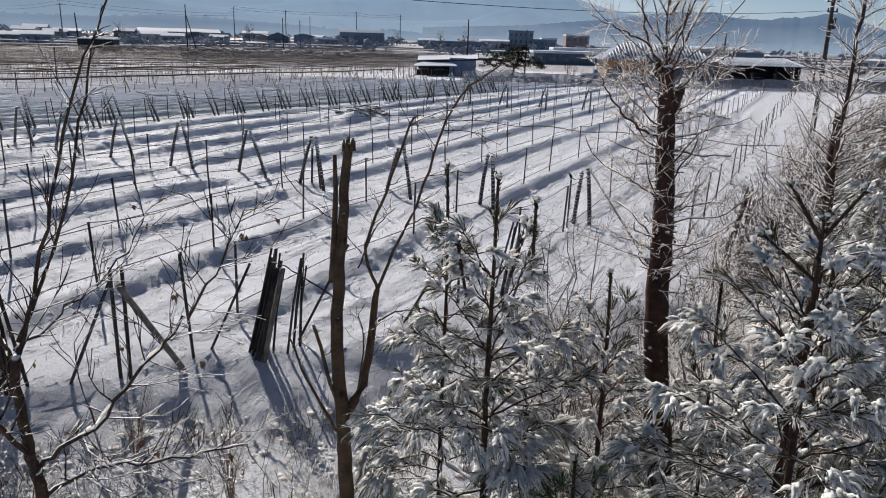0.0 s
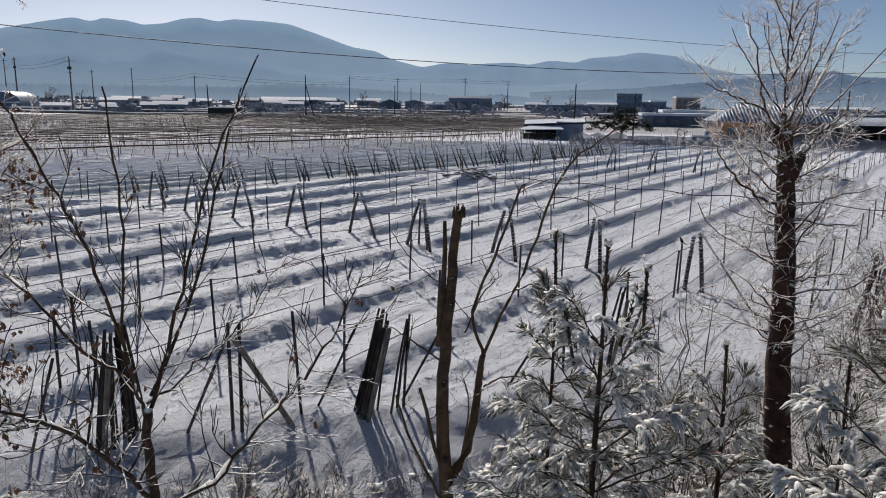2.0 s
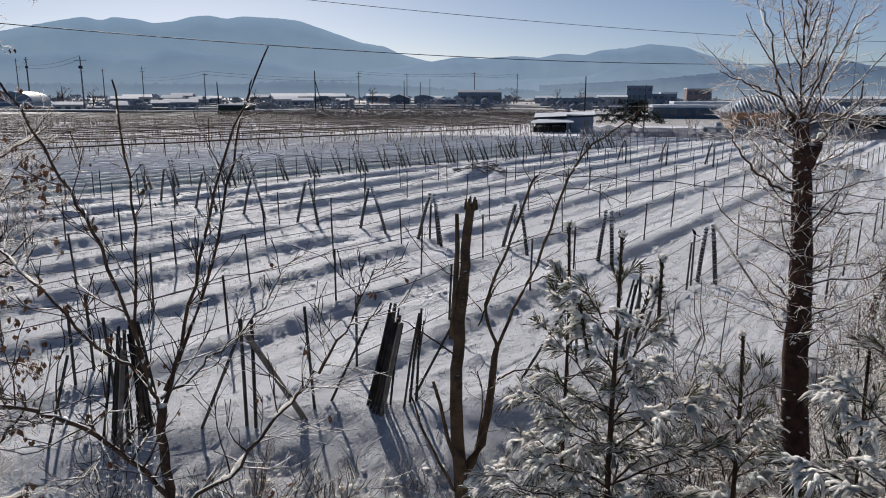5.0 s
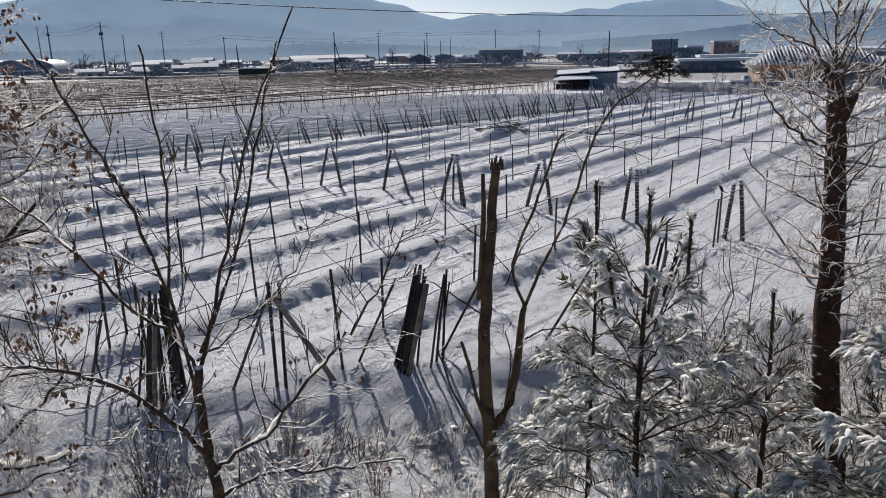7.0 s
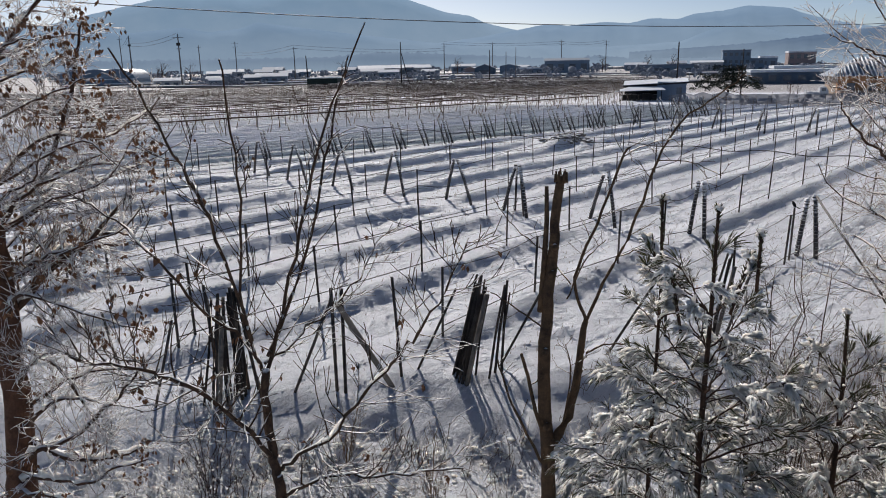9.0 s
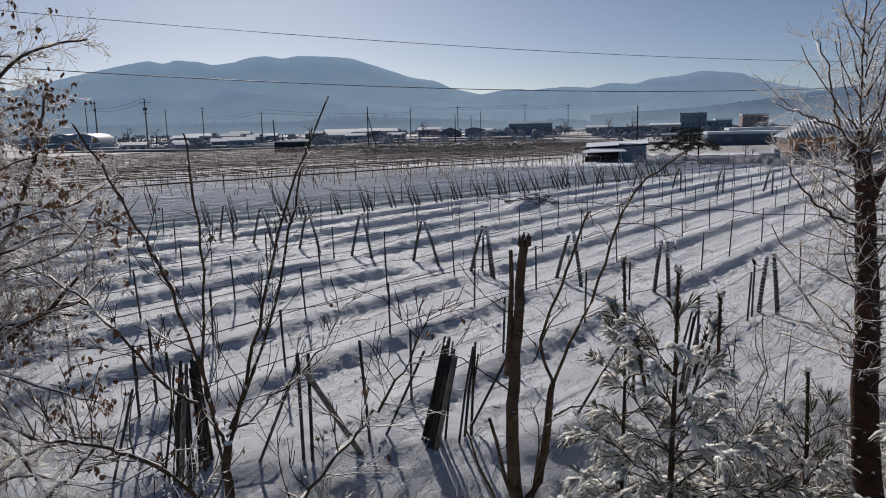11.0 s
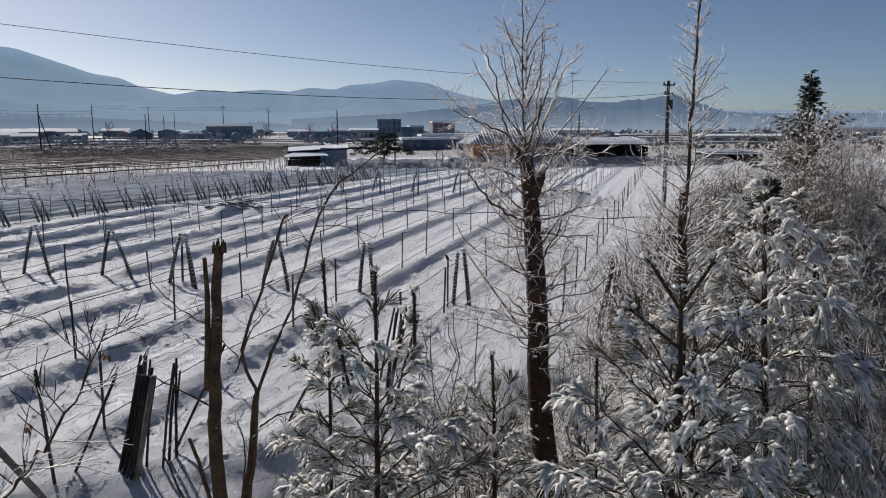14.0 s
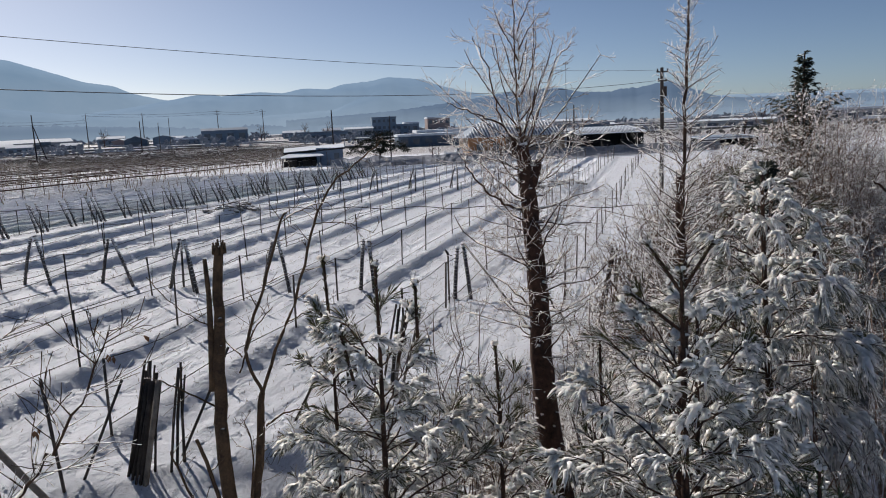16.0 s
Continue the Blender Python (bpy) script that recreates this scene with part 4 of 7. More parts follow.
cable("overhead_line", (25.1, 51.2, 9.08), (-30.0, 11.0, 10.9), 1.05, 0.0105, "thin overhead power line")
utility_pole((-30.2, 10.8, -0.9), 12.4, 0.17, "dark power pole beyond the trees", arms=((0.93, 1.2),), mat=DARK_POLE)
for p, q, zz in (((-231, 294), (-155.7, 223), 16.5), ((-343, 426), (-231, 294), 19.5), ((-242, 402), (-147, 290), 13.5), ((-147, 290), (-118, 420), 13.5), ((-118, 420), (-57, 470), 17), ((-57, 470), (-30, 468), 17)):
    for dz in (0.0, 1.3):
        cable("far_line", (p[0], p[1], zz + dz), (q[0], q[1], zz + dz), 1.2, 0.05, "hazy far power line")


# ---- the vineyard ----
def uv(u, v, z=None):
    x, y = u * ACROSS.x + v * ROW.x, u * ACROSS.y + v * ROW.y
    return Vector((x, y, ground_z(x, y) if z is None else z))


POST_MESH = {}


def post_mesh(kind, h, r):
    if kind not in POST_MESH:
        b = Buf()
        b.tube([(0, 0, -0.3), (0, 0, h)], r, 6)
        b.tube([(0, 0, h), (0, 0, h + 0.015)], r * 1.25, 6)
        POST_MESH[kind] = b.mesh("trellis_post", POST)
    return POST_MESH[kind]


def trellis():
    rng = random.Random(11)
    far_y = 100.0
    for i in range(-1, 10):
        u = FIRST - PITCH * i
        vs = [] if i < 0 else [v for v in (7.2, 10.95, 14.7, 18.45, 22.2) if uv(u, v, 0).y > edge_of(uv(u, v, 0).x) + 0.3]
        v = 28.2 if i >= 0 else 23.4
        while uv(u, v, 0).y < far_y:
            vs.append(v)
            v += 3.75
        tops = []
        for v in vs:
            du, dv, h = rng.uniform(-0.12, 0.12), rng.uniform(-0.35, 0.35), rng.choice((1.45, 1.5, 1.55, 1.6))
            p = uv(u + du, v + dv)
            thick = "near" if v < 24 else "far"
            ob = new("trellis_post", post_mesh(f"{thick}{h}", h + 0.0, 0.030 if v < 24 else 0.026))
            ob.matrix_basis = pose(*p, rng.uniform(-2.5, 2.5), rng.uniform(-2.5, 2.5), 0)
            tagged(ob, "thin dark steel vineyard post standing in the snow", "post", "vineyard trellis posts")
            tops.append(p + Vector((0, 0, h)))
        # wires of the row
        b = Buf()
        end = [uv(u, 24.0) + Vector((0, 0, 1.5))] if i >= 0 else []
        line = sorted(tops + end, key=lambda q: q.dot(ROW))
        for level, r in ((0.0, 0.011 if i < 6 else 0.008), (-0.45, 0.004), (-0.8, 0.004)):
            pts = []
            for a, c in zip(line, line[1:]):
                sag = rng.uniform(0.03, 0.16) if level == 0 else 0.03
                pts += [a.lerp(c, t) + Vector((0, 0, level - 4 * sag * t * (1 - t))) for t in (0, 0.25, 0.5, 0.75)]
            b.tube(pts + [line[-1] + Vector((0, 0, level))], r, 4)
        b.tube([q + Vector((0, 0, 0.22 - q.z)) + Vector((0, 0, ground_z(q.x, q.y))) for q in line], 0.014, 4)
        single("trellis_wire", b, WIRE, "trellis wires and black drip hose along a vine row", "wire", "vineyard wires")


trellis()


def notches(b, foot, head, r, rng):
    """Rings of tie wire and crusted snow round a prop."""
    n = (head - foot).normalized()
    for k in range(15):
        c = foot.lerp(head, (k + rng.uniform(0.2, 0.8)) / 15)
        b.tube([c - n * 0.02, c + n * 0.02], r * 1.22, 6)


def prop_pair(u, v, spread, rng, tilt, extra=0):
    """Two stout poles leaning together at the break of a row."""
    root = thing("prop_pair", "pair of snow-dusted wooden props leaning together", "prop", uv(u, v), "props across the vineyard")
    for s in (-1, 1):
        b = Buf()
        foot = ACROSS * (s * spread * rng.uniform(0.8, 1.1)) + ROW * rng.uniform(-0.2, 0.2)
        head = ACROSS * (s * 0.10 + tilt) + Vector((0, 0, rng.uniform(1.78, 1.98)))
        b.tube([foot - Vector((0, 0, 0.2)), foot.lerp(head, 0.5), head], [0.068, 0.066, 0.062], 6)
        notches(b, foot, head, 0.062, rng)
        part("pole", b, PROP, root)
    for k in range(extra):
        b = Buf()
        foot = ACROSS * (-0.22 + 0.5 * k) + ROW * rng.uniform(-0.2, 0.2)
        b.tube([foot - Vector((0, 0, 0.2)), foot * 0.3 + Vector((0, 0, 1.95))], 0.045, 6)
        part("pole", b, PROP, root)


def props():
    rng = random.Random(4)
    for i in range(9):
        prop_pair(FIRST - PITCH * i + 0.15, 24.0 + rng.uniform(-0.3, 0.3), 0.30 if i < 2 else 0.72, rng, rng.uniform(-0.05, 0.05), 2 if i == 3 else 0)
    for i in range(1, 9):
        prop_pair(FIRST - PITCH * i + 0.1, 62.0 + rng.uniform(-0.3, 0.3), 0.35, rng, 0.25)
    # slanting bundles along the net
    a, c = Vector((-25.5, 41.0, 0)), Vector((6.0, 88.0, 0))
    for i in range(24):
        p = a.lerp(c, i / 23) + Vector((rng.uniform(-0.4, 0.4), rng.uniform(-0.4, 0.4), 0))
        root = thing("slanting_props", "bundle of slanting wooden props at the net fence", "prop", (p.x, p.y, ground_z(p.x, p.y)), "slanting props at the net")
        for k in range(rng.choice((2, 2, 3))):
            b = Buf()
            x = 0.34 * k + rng.uniform(-0.06, 0.06)
            foot, head = Vector((x + 0.55, -0.3, 0.0)), Vector((x - 0.25 + rng.uniform(-0.1, 0.1), 0.3, rng.uniform(1.75, 2.05)))
            b.tube([foot - Vector((0, 0, 0.2)), head], 0.066, 6)
            notches(b, foot, head, 0.062, rng)
            part("pole", b, PROP, root)


props()

# the thick cable that crosses the rows on their post tops
def cross_cable():
    b, pts = Buf(), []
    for i in range(13):
        u = 2.6 - PITCH * i
        p = uv(u, 36.2, 1.72)
        pts.append(p)
        if i < 12:
            q = uv(u - PITCH / 2, 36.2, 1.58)
            pts.append(q)
    b.tube(curve_pts(pts, 3), 0.022, 5)
    single("cross_cable", b, WIRE, "thick black cable strung across the vine rows", "cable")


cross_cable()


# ---- net fences ----
def net(name, line, h, mat, label, lean=0.1):
    b = Buf()
    pts = curve_pts([Vector((x, y, 0)) for x, y in line], 14)
    rng = random.Random(3)
    verts = []
    for p in pts:
        z = ground_z(p.x, p.y)
        verts += [(p.x, p.y, z - 0.05), (p.x + rng.uniform(-lean, lean), p.y + rng.uniform(-lean, lean), z + h * 0.55), (p.x, p.y, z + h + rng.uniform(-0.12, 0.05))]
    faces = [(3 * i + j, 3 * i + 3 + j, 3 * i + 4 + j, 3 * i + 1 + j) for i in range(len(pts) - 1) for j in (0, 1)]
    b.add(verts, faces)
    root = thing(name, label, "fence")
    part("net", b, mat, root)
    for p in pts[::5]:
        b = Buf()
        b.tube([(p.x, p.y, ground_z(p.x, p.y) - 0.2), (p.x, p.y, ground_z(p.x, p.y) + h + 0.25)], 0.03, 5)
        part("post", b, POST, root)


net("net_fence", ((-29.0, 36.0), (-22.3, 46.5), (-14.5, 57.5), (-4.5, 72.0), (5.5, 90.0)), 1.25, PALE_NET, "pale green net fence along the field")
net("net_fence", ((2.0, 101.0), (20.0, 103.5), (40.0, 105.0), (62.0, 106.0)), 1.55, GREY_NET, "grey net fence at the far end of the field")


# ---- orchard with overhead wires, beyond the net ----
def overhead_orchard():
    rng = random.Random(8)
    way, side = Vector((0.60, 0.80, 0)), Vector((-0.80, 0.60, 0))
    start = Vector((-43.0, 47.0, 0))
    posts, vines = Buf(), Buf()
    root = thing("trellised_orchard", "dormant orchard under a grid of overhead wires", "orchard")
    for i in range(44):
        p = start + side * (2.45 * i)
        length = 66 + 3.9 * min(i, 24)
        pts = []
        for k in range(int(length / 4.0)):
            q = p + way * (4.0 * k + rng.uniform(-0.2, 0.2)) + side * rng.uniform(-0.12, 0.12)
            z = ground_z(q.x, q.y)
            pts.append(q + Vector((0, 0, z + 1.75 + rng.uniform(-0.05, 0.05))))
            if k % 3 == i % 3:
                post = Buf() if i < 20 else posts
                post.tube([q + Vector((0, 0, z - 0.2)), q + Vector((0, 0, z + 1.8))], 0.035, 4, False)
                if i < 20:
                    part("post", post, POST, root)
            for g in range(rng.choice((1, 1, 2)) if i < 7 else rng.choice((2, 3, 4))):
                c = q + way * rng.uniform(0, 4.0) + side * rng.uniform(-0.9, 0.9)
                top = c + Vector((rng.uniform(-0.5, 0.5), rng.uniform(-0.4, 0.4), z + rng.uniform(0.7, 1.5)))
                vines.tube([c + Vector((0, 0, z)), c.lerp(top, 0.6), top], [0.05, 0.035, 0.02], 3, False)
        wires = Buf()
        wires.tube(pts, 0.075 if i == 0 else 0.050 if i < 14 else 0.030, 4, False)
        wires.tube([q - Vector((0, 0, 0.75)) for q in pts], 0.014, 3, False)
        part("overhead_wire", wires, BARK, root)
    tagged(part("post_far_rows", posts, POST, root), kind="stuff")
    tagged(part("vines", vines, WEED, root), kind="stuff")


overhead_orchard()


# ---- vegetation tools ----
def snow_cap(buf, pts, radii, rng, cover=0.75, thick=1.0):
    """Snow lying along the top of a limb, lumpy and broken into runs."""
    fine, fr = [], []
    for i in range(len(pts) - 1):
        for t in (0.0, 0.5):
            fine.append(pts[i].lerp(pts[i + 1], t))
            fr.append(radii[i] + (radii[i + 1] - radii[i]) * t)
    run, rr = [], []

    def flush():
        if len(run) > 1:
            k = [min(1.0, 0.3 + 0.7 * min(i, len(run) - 1 - i)) for i in range(len(run))]
            buf.tube([p + Vector((0, 0, r * 0.8)) for p, r in zip(run, rr)], [r * s * thick for r, s in zip(rr, k)], 5)

    for p, r in zip(fine, fr):
        if rng.random() < cover:
            run.append(p + Vector((rng.uniform(-0.35, 0.35) * r, rng.uniform(-0.35, 0.35) * r, 0)))
            rr.append(max(r * rng.uniform(0.55, 1.35), 0.0019))
        else:
            flush()
            run, rr = [], []
    flush()


def sprout(buf, at, way, length, r, depth, rng, spread=0.7, up=0.25, kids=3, sides=3, tips=None, snow=None, droop=0.0):
    """A limb that forks into finer ones."""
    n = (5 if length > 0.3 else 4) if length > 0.14 else 3 if length > 0.09 else 2
    pts, d, p = [Vector(at)], Vector(way).normalized(), Vector(at)
    for i in range(n):
        d = (d + Vector((rng.gauss(0, 0.13), rng.gauss(0, 0.13), rng.gauss(0, 0.10) + up * 0.14 - droop * 0.3))).normalized()
        p = p + d * (length / n)
        pts.append(p)
    radii = [max(r * (1 - 0.6 * i / n), 0.0018) for i in range(n + 1)]
    buf.tube(pts, radii, sides, False)
    if snow is not None and r > 0.0024:
        snow_cap(snow, pts, [x * 0.60 + 0.0005 for x in radii], rng, 0.58)
    if depth <= 0:
        if tips is not None:
            tips.append((pts[-1], d))
        return
    for i in range(kids):
        t = rng.uniform(0.25, 1.0)
        j = min(int(t * n), n - 1)
        q = pts[j].lerp(pts[j + 1], t * n - j)
        side = Vector((rng.gauss(0, 1), rng.gauss(0, 1), rng.gauss(0, 0.7)))
        side = (side - d * side.dot(d)).normalized()
        sprout(buf, q, (d + side * spread * rng.uniform(0.6, 1.3)).normalized(), length * rng.uniform(0.42, 0.68), r * 0.55, depth - 1, rng, spread, up, kids, sides, tips, snow, droop)
    if tips is not None:
        tips.append((pts[-1], d))


def limb(wood, snow, ctrl, r0, r1, rng, steps=5, sides=6, wobble=0.006, cover=0.7, thick=1.0):
    """One named limb through its control points; gives back its line and radii."""
    pts = curve_pts(ctrl, steps)
    pts = [p + Vector((rng.gauss(0, wobble), rng.gauss(0, wobble), rng.gauss(0, wobble))) if 0 < i < len(pts) - 1 else p for i, p in enumerate(pts)]
    n = len(pts) - 1
    radii = [r0 + (r1 - r0) * i / n for i in range(n + 1)]
    wood.tube(pts, radii, sides)
    if snow is not None:
        flat = [1.0 if i == n or abs((pts[min(i + 1, n)] - pts[max(i - 1, 0)]).normalized().z) < 0.82 else 0.0 for i in range(n + 1)]
        keep = [p for p, f in zip(pts, flat) if f]
        if len(keep) > 2:
            snow_cap(snow, keep, [r * 1.0 + 0.002 for r, f in zip(radii, flat) if f], rng, cover, thick)
    return pts, radii


def side_twigs(buf, pts, radii, rng, count, length, depth, spread=0.9, up=0.3, start=0.2, tips=None, snow=None, kids=3, thin=0.45, droop=0.0):
    n = len(pts) - 1
    for i in range(count):
        t = start + (1 - start) * (i + rng.random()) / count
        j = min(int(t * n), n - 1)
        p = pts[j].lerp(pts[j + 1], t * n - j)
        d = (pts[j + 1] - pts[j]).normalized()
        s = Vector((rng.gauss(0, 1), rng.gauss(0, 1), rng.gauss(0, 0.6)))
        s = (s - d * s.dot(d)).normalized()
        sprout(buf, p, (d * 0.5 + s * spread).normalized(), length * rng.uniform(0.6, 1.25) * (1.05 - 0.5 * t), max(radii[j] * thin, 0.0028), depth, rng, spread * 0.8, up, kids, 3, tips, snow, droop)


def dry_leaves(buf, tips, rng, share, size):
    for p, d in tips:
        if rng.random() < share:
            for k in range(rng.choice((1, 2, 3))):
                a = p + Vector((rng.gauss(0, 0.012), rng.gauss(0, 0.012), -0.005))
                w = Vector((rng.gauss(0, 1), rng.gauss(0, 1), 0)).normalized() * size * rng.uniform(0.25, 0.45)
                h = Vector((rng.gauss(0, 0.3), rng.gauss(0, 0.3), -1)).normalized() * size * rng.uniform(0.8, 1.3)
                f = w.cross(h).normalized() * size * 0.18
                buf.add([a, a + h * 0.4 + w + f, a + h, a + h * 0.45 - w + f, a + h * 0.5 - f], [(0, 1, 4), (1, 2, 4), (2, 3, 4), (3, 0, 4)])


def crooked(at, way, length, n, rng, bend=0.16, up=0.10):
    """A kinked line that grows from at towards way."""
    p, d, pts = Vector(at), Vector(way).normalized(), [Vector(at)]
    for i in range(n):
        d = (d + Vector((rng.gauss(0, bend), rng.gauss(0, bend), rng.gauss(0, bend * 0.7) + up))).normalized()
        p = p + d * (length / n) * rng.uniform(0.75, 1.25)
        pts.append(p)
    return pts


def brush(needles, snow, clumps, base, tip, size, rng, load, droop, count=19):
    """A shoot's needles: bundles swept forward, some of them caked into hanging fingers of snow."""
    base, tip = Vector(base), Vector(tip)
    d = (tip - base).normalized()
    a = d.cross(Vector((0.2, 0.1, 0.97)) if abs(d.z) < 0.9 else Vector((1, 0, 0))).normalized()
    c = d.cross(a)
    heavy = rng.random() < load
    fall = droop * (1.0 if heavy else 0.35)
    for i in range(count):
        t = rng.uniform(0.05, 1.0)
        w = rng.uniform(0, 2 * math.pi)
        s = a * math.cos(w) + c * math.sin(w)
        q = base.lerp(tip, t)
        n = (d + s * rng.uniform(0.30, 0.85)).normalized()
        ln = size * rng.uniform(0.6, 1.1)
        sink = Vector((0, 0, fall * ln))
        p1, p2, p3 = q + n * ln * 0.35 - sink * 0.06, q + n * ln * 0.70 - sink * 0.28, q + n * ln - sink * 0.62
        for k in range(2):
            o = Vector((rng.gauss(0, 1), rng.gauss(0, 1), rng.gauss(0, 1))) * ln * 0.07
            wd = (n.cross(Vector((rng.gauss(0, 1), rng.gauss(0, 1), rng.gauss(0, 1))))).normalized() * rng.uniform(0.0024, 0.0042)
            needles.add([q, p2 + o * 0.5 + wd, p3 + o, p2 + o * 0.5 - wd], [(0, 1, 2, 3)])
        if heavy and rng.random() < 0.58 and s.z > -0.8:
            r = size * rng.uniform(0.045, 0.105)
            lift = Vector((0, 0, r * 0.6))
            e = rng.uniform(0.6, 1.0)
            line = [q, q.lerp(p1, e), q.lerp(p1.lerp(p2, 0.5), e), q.lerp(p2, e), q.lerp(p3, e)]
            line = [b + lift + Vector((rng.gauss(0, r * 0.35), rng.gauss(0, r * 0.35), rng.gauss(0, r * 0.3))) for b in line]
            snow.tube(line, [r * 0.5, r * rng.uniform(0.7, 1.3), r * rng.uniform(0.5, 1.4), r * rng.uniform(0.5, 1.2), r * 0.35], 5)
        elif rng.random() < 0.35:
            wd = n.cross(s).normalized() * 0.0026
            snow.add([p1, p2 + wd + Vector((0, 0, 0.006)), p3, p2 - wd + Vector((0, 0, 0.006))], [(0, 1, 2, 3)])
    for g in range(rng.choice((1, 1, 2)) if heavy else 0):
        side = d.cross(Vector((0, 0, 1)))
        side = side.normalized() if side.length > 0.05 else Vector((1, 0, 0))
        upv = side.cross(d)
        upv = upv if upv.z > 0 else -upv
        g = size * rng.uniform(0.08, 0.21)
        hang = (d - Vector((0, 0, droop * 0.5))).normalized()
        clumps.lump(base.lerp(tip, rng.uniform(0.3, 1.0)) + upv * g * 0.45, (side * g * rng.uniform(0.7, 1.2), upv * g * 0.55, hang * g * rng.uniform(1.0, 2.0)), rng, 0.55, 4, 8)


def pine(name, label, trunk, r0, reach, rng, whorls, low=0.0, needle=NEEDLE, size=0.15, load=0.65, top_load=0.2, droop=0.5, extra_tops=(), per=(4, 5), taper=0.68, body=0.80, gap=0.12, steep=58.0, hang=1.25):
    """A long-needled pine: whorls of limbs, side shoots all along them, a brush of needles on every shoot."""
    base = Vector(trunk[0])
    root = thing(name, label, "pine tree", (base.x, base.y, ground_z(base.x, base.y)))
    inv = Matrix.Translation(-root.matrix_basis.translation)
    wood, needles, snow, clumps = Buf(), Buf(), Buf(), Buf()
    foot = [(base.x, base.y, ground_z(base.x, base.y) - 0.2)] if base.z > ground_z(base.x, base.y) + 0.05 else []
    pts = curve_pts(foot + list(trunk), 6)
    n = len(pts) - 1
    radii = [r0 * (1 - 0.78 * i / n) for i in range(n + 1)]
    wood.tube(pts, radii, 8)
    z0, z1 = max(low, pts[0].z), pts[-1].z

    def on_trunk(z):
        for i in range(n):
            if pts[i].z <= z <= pts[i + 1].z + 1e-6:
                f = (z - pts[i].z) / max(pts[i + 1].z - pts[i].z, 1e-6)
                return pts[i].lerp(pts[i + 1], f), radii[i] * (1 - f) + radii[i + 1] * f
        return pts[-1], radii[-1]

    def shoot(q, way, ln, f, ld, order):
        """A side shoot with its brush, and smaller shoots off the longer ones."""
        e = q + way * ln + Vector((0, 0, -0.22 * ln * droop * (1 - 0.7 * f)))
        m = q.lerp(e, 0.55) + Vector((0, 0, 0.05 * ln))
        wood.tube([q, m, e], [0.0065, 0.0050, 0.0035], 4, False)
        reach_back = min(0.85, size * 1.15 / max(ln, 0.05))
        brush(needles, snow, clumps, m.lerp(q, max(0.0, reach_back - 0.45)), e, size * rng.uniform(0.85, 1.1), rng, ld, hang * (1 - 0.45 * f))
        if order and ln > 0.17:
            for g in (-1, 1):
                if rng.random() < 0.75:
                    sd = way.cross(Vector((0, 0, 1))).normalized() * g
                    shoot(q.lerp(e, rng.uniform(0.35, 0.7)), (way * 0.75 + sd * rng.uniform(0.5, 0.9) + Vector((0, 0, rng.uniform(-0.15, 0.2)))).normalized(), ln * rng.uniform(0.45, 0.65), f, ld, order - 1)

    for w in range(whorls):
        f = w / max(whorls - 1, 1)
        z = z0 + (z1 - z0) * (f ** 0.9) * body
        count = rng.randint(*per) - (1 if f > 0.55 else 0)
        turn = rng.uniform(0, 2 * math.pi)
        length = reach * (1.0 - taper * f ** 1.1)
        ld0 = load + (top_load - load) * f ** 1.5
        for i in range(count):
            p, r = on_trunk(z + rng.gauss(0, 0.035))
            a = turn + 2 * math.pi * (i + rng.uniform(-0.25, 0.25)) / count
            out = Vector((math.cos(a), math.sin(a), 0))
            ln = length * rng.uniform(0.6, 1.15)
            ld = min(1.0, max(0.05, ld0 + rng.gauss(0, 0.2)))
            tilt = radians(6 + (steep - 6) * f ** 0.8 + rng.uniform(-8, 8))
            sag = ln * 0.30 * (1 - f) * (0.4 + droop) * (0.5 + ld)
            go = out * math.cos(tilt) + Vector((0, 0, math.sin(tilt)))
            ctrl = [p, p + go * ln * 0.4, p + go * ln * 0.75 - Vector((0, 0, sag * 0.35)), p + go * ln + Vector((0, 0, 0.06 * ln * f - sag))]
            br = curve_pts(ctrl, 4)
            br = [b + Vector((rng.gauss(0, 0.006), rng.gauss(0, 0.006), rng.gauss(0, 0.006))) if k else b for k, b in enumerate(br)]
            m = len(br) - 1
            rr = [max(r * 0.42 * (1 - 0.75 * k / m), 0.0042) for k in range(m + 1)]
            wood.tube(br, rr, 5, False)
            snow_cap(clumps, br[1:], [x + 0.004 for x in rr[1:]], rng, 0.55 * ld + 0.1, 1.1)
            brush(needles, snow, clumps, br[-1].lerp(br[-4], 0.6), br[-1], size, rng, ld, hang * (1 - 0.5 * f), 22)
            k, turns = 0.32 - 0.14 * f, 1
            while k < 0.97:
                j = min(int(k * m), m - 1)
                q, d = br[j].lerp(br[j + 1], k * m - j), (br[j + 1] - br[j]).normalized()
                s = d.cross(Vector((0, 0, 1)))
                s = s.normalized() * turns if s.length > 0.05 else Vector((turns, 0, 0))
                way = (d * 0.8 + s * rng.uniform(0.45, 0.95) + Vector((0, 0, rng.uniform(-0.25, 0.35)))).normalized()
                shoot(q, way, (0.10 + 0.34 * ln * (1 - k)) * rng.uniform(0.75, 1.25), f, ld, 1 if f < 0.75 else 0)
                turns = -turns
                k += gap * (1.0 + 0.7 * f) / max(ln, 0.15) * rng.uniform(0.7, 1.3)
    # leader and side shoots at the top: slim candles with needles pressed to the shoot
    tops = [(on_trunk(z0 + (z1 - z0) * (body + 0.03))[0], pts[-1])] + [(Vector(a), Vector(b)) for a, b in extra_tops]
    for a, b in tops:
        wood.tube([a, a.lerp(b, 0.5), b], [0.012, 0.011, 0.010], 6)
        ln = (b - a).length
        steps = max(2, int(ln / 0.07))
